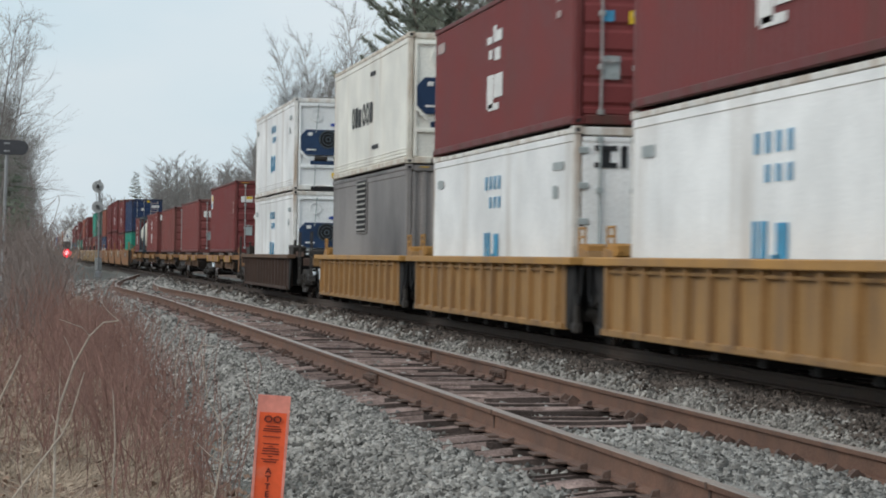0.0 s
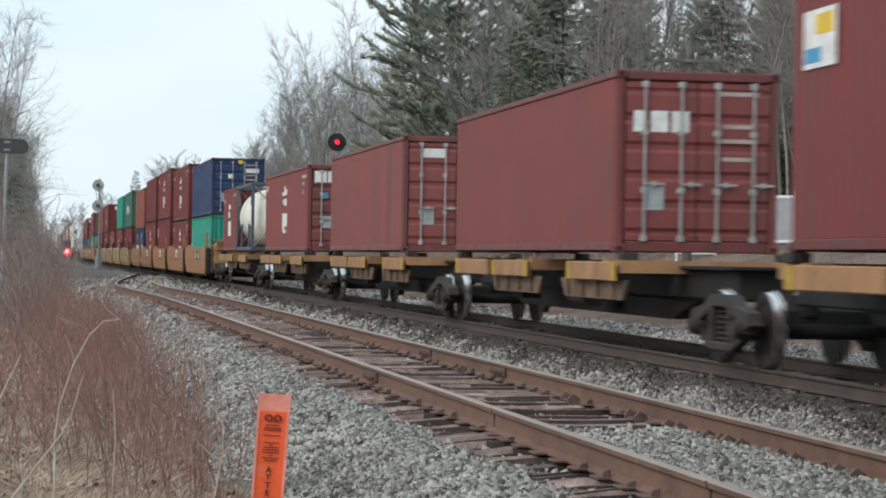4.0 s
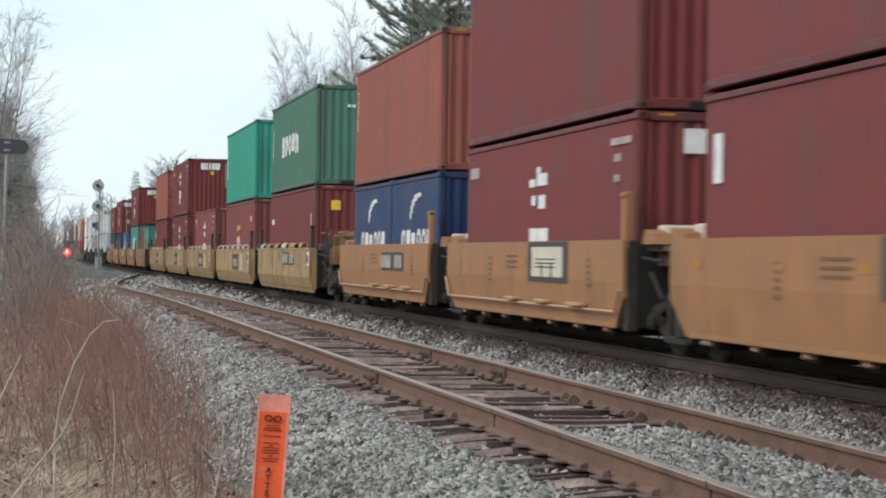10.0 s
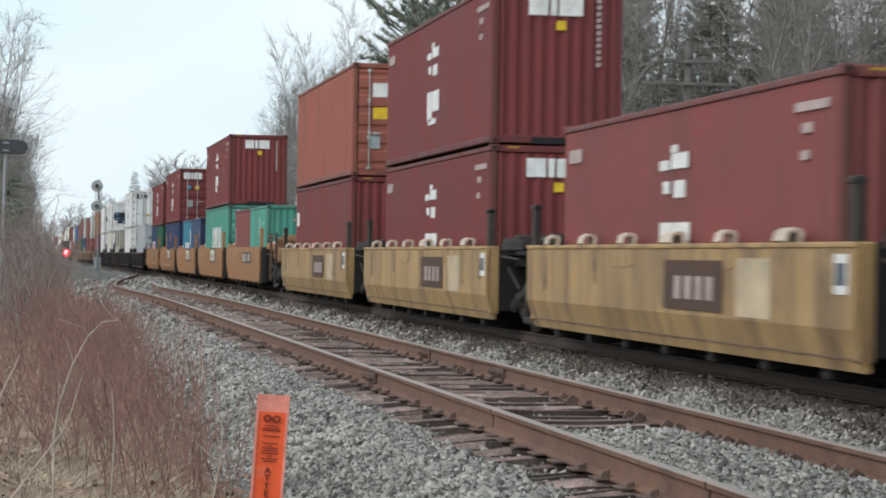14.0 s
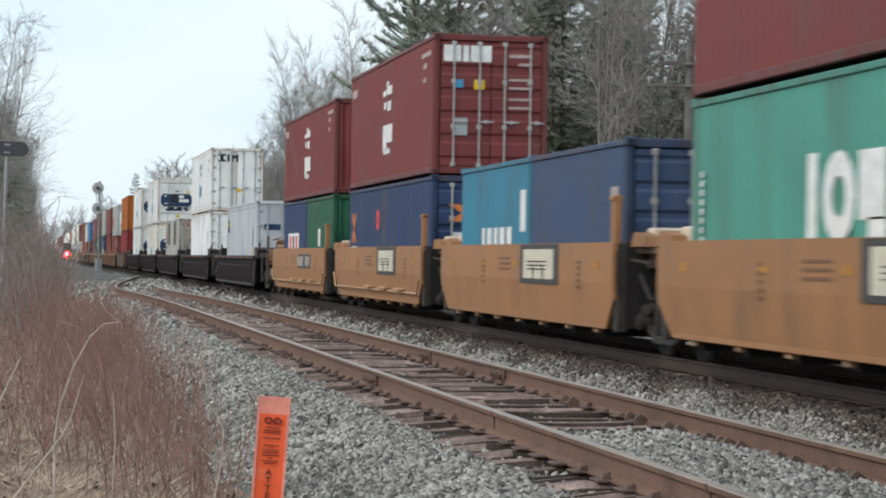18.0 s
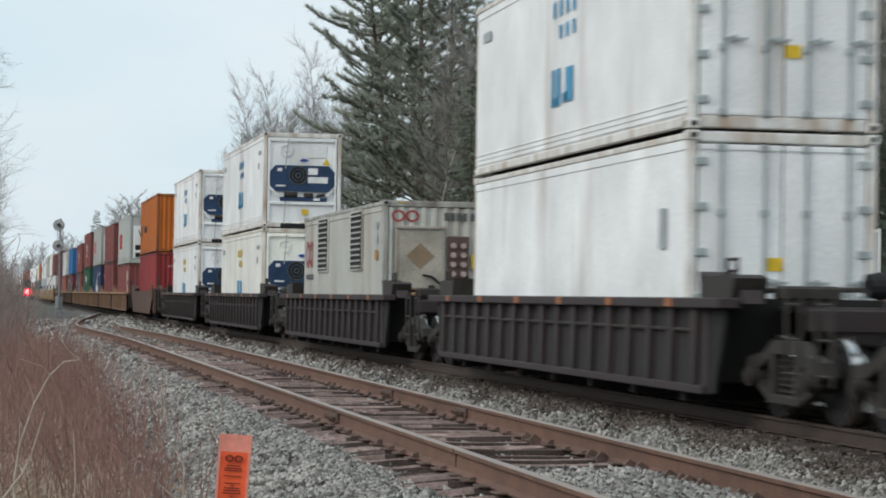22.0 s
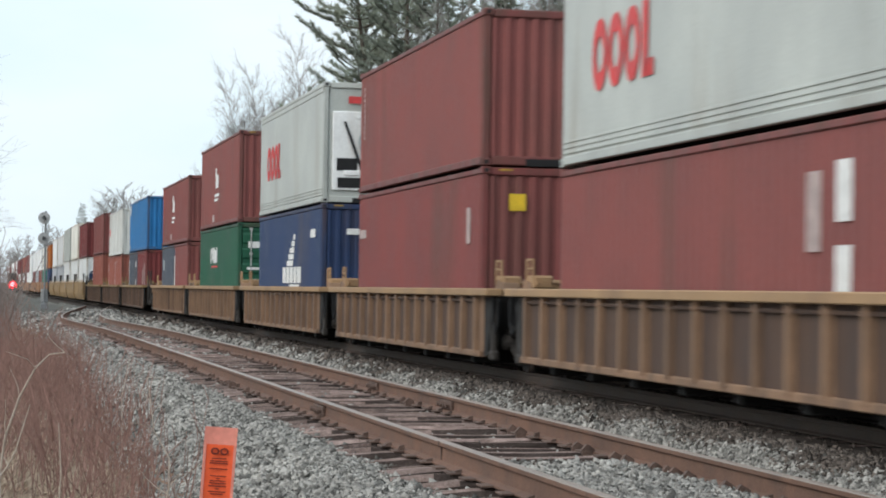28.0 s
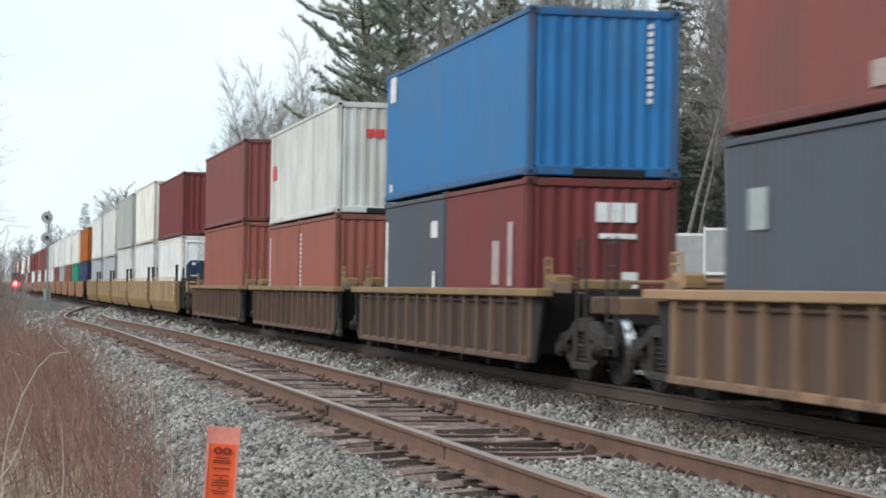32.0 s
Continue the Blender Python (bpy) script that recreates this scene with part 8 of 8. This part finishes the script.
mast_signal(13.8, 103.1, (6.43, 4.72), True, "black mast signal behind the train showing two red lights", ground_z(14, 103))


def dwarf_signal():
    gz = ground_z(2.5, 149)
    root = thing("dwarf_signal", "low dwarf signal on a pale post showing a bright red light", "railway signal", m=pose(2.5, 149, gz))
    part("post", Build().tube((0, 0, 0), (0, 0, 1.42 - 0.0), 0.07, n=10).box(0, 0, 0.06, 0.4, 0.4, 0.14, 0.02), M_MAST, root, "pale post")
    h = part("head", Build().box(0, 0.12, 1.95, 0.5, 0.3, 1.05, 0.06), M_TARGET, root, "black signal head")
    # lens drawn oversize to take in the bloom, with a glare disc on it
    part("lens", Build().tube((0, -0.045, 1.72), (0, -0.03, 1.72), 0.28, n=20), M_RED, h, "glowing red lens")
    part("lens_core", Build().tube((0, -0.055, 1.72), (0, -0.047, 1.72), 0.15, n=16), M_GLARE, h, "glare centre painted on the lens")
    part("upper_lens", Build().tube((0, -0.045, 2.2), (0, -0.03, 2.2), 0.12, n=16), M_BLACK, h, "unlit lens")
    part("hood", Build().tube((0, -0.2, 1.74), (0, -0.03, 1.74), 0.31, n=18, caps=False), M_TARGET, h)


dwarf_signal()


def verge_sign():
    root = thing("sign_post", "dark capsule-shaped sign back on a thin grey post", "sign", m=pose(-0.66, 60, ground_z(-0.66, 60), 0, 1.2, 0))
    part("post", Build().tube((0, 0.04, 0), (0, 0.04, 4.6), 0.045, n=10), M_MAST, root, "thin grey metal post")
    out = [(0.36 * 1 + 0.19 * math.cos(a), 4.48 + 0.19 * math.sin(a)) for a in [math.radians(-90 + 20 * i) for i in range(10)]]
    out += [(-0.36 + 0.19 * math.cos(a), 4.48 + 0.19 * math.sin(a)) for a in [math.radians(90 + 20 * i) for i in range(10)]]
    part("panel", Build().prism(out, 1, -0.015, 0.015), M_BACK, root, "dark rounded panel")
    for z in (4.38, 4.58):
        part("bracket", Build().box(0, -0.02, z, 0.16, 0.03, 0.05, 0.008), M_MAST, root)


verge_sign()


def text_part(words, size, x, z, parent, name, upright=False):
    cu = bpy.data.curves.new(name, "FONT")
    cu.body, cu.size, cu.align_x, cu.align_y, cu.extrude, cu.offset = words, size, "CENTER", "CENTER", 0.0004, 0.0007
    ob = new(name, cu)
    dg = bpy.context.evaluated_depsgraph_get()
    me = bpy.data.meshes.new_from_object(ob.evaluated_get(dg))
    bpy.data.objects.remove(ob)
    me.materials.clear()
    me.materials.append(M_INK)
    return part(name, me, M_INK, parent, m=pose(x, -0.0055, z, 90, 0 if not upright else 90, 0))


def marker_post():
    """The bright cable marker in the near ballast."""
    x, y = 0.664, 6.56
    gz = ground_z(x, y)
    top = 0.86 - gz
    root = thing("marker_post", "flat orange plastic cable marker post standing in the gravel", "marker post", m=pose(x - 0.035, y, gz, 0, 3.4, -6))
    n, w = 8, 0.094
    ys = [0.004 * math.cos(math.pi * i / n - math.pi / 2) for i in range(n + 1)]
    xs = [-w / 2 + w * i / n for i in range(n + 1)]

    def strip(z0, z1, m, name, label):
        b = Build()
        vs = [(a, c - 0.004, z) for z in (z0, z1) for a, c in zip(xs, ys)] + [(a, c, z) for z in (z0, z1) for a, c in zip(xs, ys)]
        k = n + 1
        fs = []
        for i in range(n):
            fs += [(i, i + 1, k + i + 1, k + i), (2 * k + i + 1, 2 * k + i, 3 * k + i, 3 * k + i + 1), (i + 1, i, 2 * k + i, 2 * k + i + 1), (k + i, k + i + 1, 3 * k + i + 1, 3 * k + i)]
        fs += [(0, k, 3 * k, 2 * k), (k - 1, 2 * k - 1, 4 * k - 1, 3 * k - 1)]
        return part(name, b.add(vs, fs), m, root, label)
    strip(-0.1, top - 0.05, M_ORANGE, "blade", "bright orange lower blade")
    strip(top - 0.05, top, M_FADE, "faded_tip", "sun-bleached tip")
    for s in (-1, 1):
        part("faded_edge", Build().box(s * 0.043, -0.0045, (top - 0.05) / 2, 0.008, 0.002, top - 0.05), M_FADE, root, "bleached edge")
    z = top - 0.062
    for a in (-0.013, 0.013):
        ring = Build()
        oval(ring, 0, 0, 0.024, 0.02, 0.66)
        part("emblem", ring, M_INK, root, "plain line emblem in dark ink", pose(a, -0.0062, z - 0.007))
    bars = Build()
    for dz, wd in ((0.024, 0.04), (0.031, 0.05), (0.036, 0.052), (0.05, 0.05), (0.068, 0.044), (0.074, 0.01), (0.08, 0.045), (0.086, 0.048), (0.093, 0.05), (0.1, 0.01), (0.107, 0.05), (0.113, 0.036)):
        bars.box(0, -0.0055, z - dz * 1.15, wd, 0.001, 0.0026)
    part("small_print", bars, M_INK, root, "lines of small print")
    for i, ch in enumerate("ATTEN"):
        text_part(ch, 0.024, -0.002, z - 0.157 - 0.0225 * i, root, "letter")


marker_post()


def utility_pole(x, y, top, arms, turn, label):
    gz = ground_z(x, y)
    root = thing("utility_pole", label, "utility pole", "poles behind the train", m=pose(x, y, gz, 0, 0, turn))
    part("pole", Build().tube((0, 0, -0.2), (0, 0, top - gz), 0.15, 0.1, n=12), M_POLE, root, "weathered wooden pole")
    for z, w in arms:
        arm = part("crossarm", Build().box(0, -0.14, z - gz, w, 0.08, 0.085, 0.01), M_POLE, root, "wooden crossarm")
        for i in (0, 1, 3, 5):
            a = -w / 2 + 0.12 + i * (w - 0.24) / 5
            part("insulator", shared(("insulator",), lambda: Build().tube((0, 0, 0), (0, 0, 0.1), 0.02, n=8).ring([(0.07, 0.02), (0.08, 0.045), (0.14, 0.045), (0.17, 0.02)], (0, 0, 0), 10, 2), M_GLASS), M_GLASS, arm, "pale insulator", pose(a, -0.14, z - gz + 0.06))


utility_pole(17.5, 59.3, 7.2, ((6.65, 1.6), (6.05, 2.5)), -4, "wooden utility pole with two crossarms among bare trees")
utility_pole(22.4, 104.6, 7.05, ((6.2, 2.4),), -4, "wooden utility pole with one crossarm before the pines")


def build_fences():
    root = thing("panel_fence", "white-framed fence with grey mesh panels behind the railway", "fence")
    x0, y0, x1, y1 = 22.5, 77.5, 29.5, 72.5
    n = 6
    for i in range(n + 1):
        t = i / n
        x, y = x0 + (x1 - x0) * t, y0 + (y1 - y0) * t
        gz = ground_z(x, y)
        part("fence_post", shared(("fence_post",), lambda: Build().box(0, 0, 0.85, 0.09, 0.09, 2.1, 0.01), M_VINYL), M_VINYL, root, m=pose(x, y, gz))
        if i < n:
            a = math.degrees(math.atan2(y1 - y0, x1 - x0))
            L = math.hypot(x1 - x0, y1 - y0) / n
            mx, my = x + (x1 - x0) / n / 2, y + (y1 - y0) / n / 2
            for z in (0.28, 1.82):
                part("fence_rail", shared(("fence_rail",), lambda: Build().box(0, 0, 0, L - 0.1, 0.06, 0.1, 0.01), M_VINYL), M_VINYL, root, m=pose(mx, my, gz + z, 0, 0, a))
            part("fence_panel", shared(("fence_panel",), lambda: Build().box(0, 0, 1.05, L - 0.1, 0.02, 1.5), M_MESH), M_MESH, root, "grey fence panel", pose(mx, my, gz, 0, 0, a))
    root = thing("board_fence", "grey weathered board fence behind the railway", "fence")
    part("fence_beam", Build().box(31.7, 71.55, ground_z(31, 71.5) + 1.6, 4.4, 0.06, 0.1), M_BOARD, root, m=None)
    for i in range(32):
        part("board", shared(("fence_board",), lambda: Build().box(0, 0, 1.1, 0.13, 0.025, 2.4, 0.004), M_BOARD), M_BOARD, root, m=pose(29.7 + 0.135 * i, 71.5, ground_z(31, 71.5) - 0.1 + 0.02 * (i % 3)))


build_fences()


# ---- what moves ----
def motions():
    """The train rolls past the camera; near wheels turn."""
    for ob, place, z in TRAIN:
        walk(ob, [(t, pose(MAIN_X, place - gone(t), z)) for t in (0, 4, 8, 12, 16, 20, 24, 28, 32)])
    for ob, y, place in WHEELS:
        near = [k / FPS for k in range(0, 32 * FPS + 1) if 12 < place - gone(k / FPS) < 62]
        if len(near) < 3:
            continue

        def turned(t):
            return pose(0, y, WHEEL_R, math.degrees(gone(t) / WHEEL_R) % 360)
        rows = [(t, turned(t)) for t in near]
        if near[0] > 0.5:
            rows.insert(0, (0.0, turned(near[0])))
        if near[-1] < 31.5:
            rows.append((32.0, turned(near[-1])))
        walk(ob, rows)


motions()
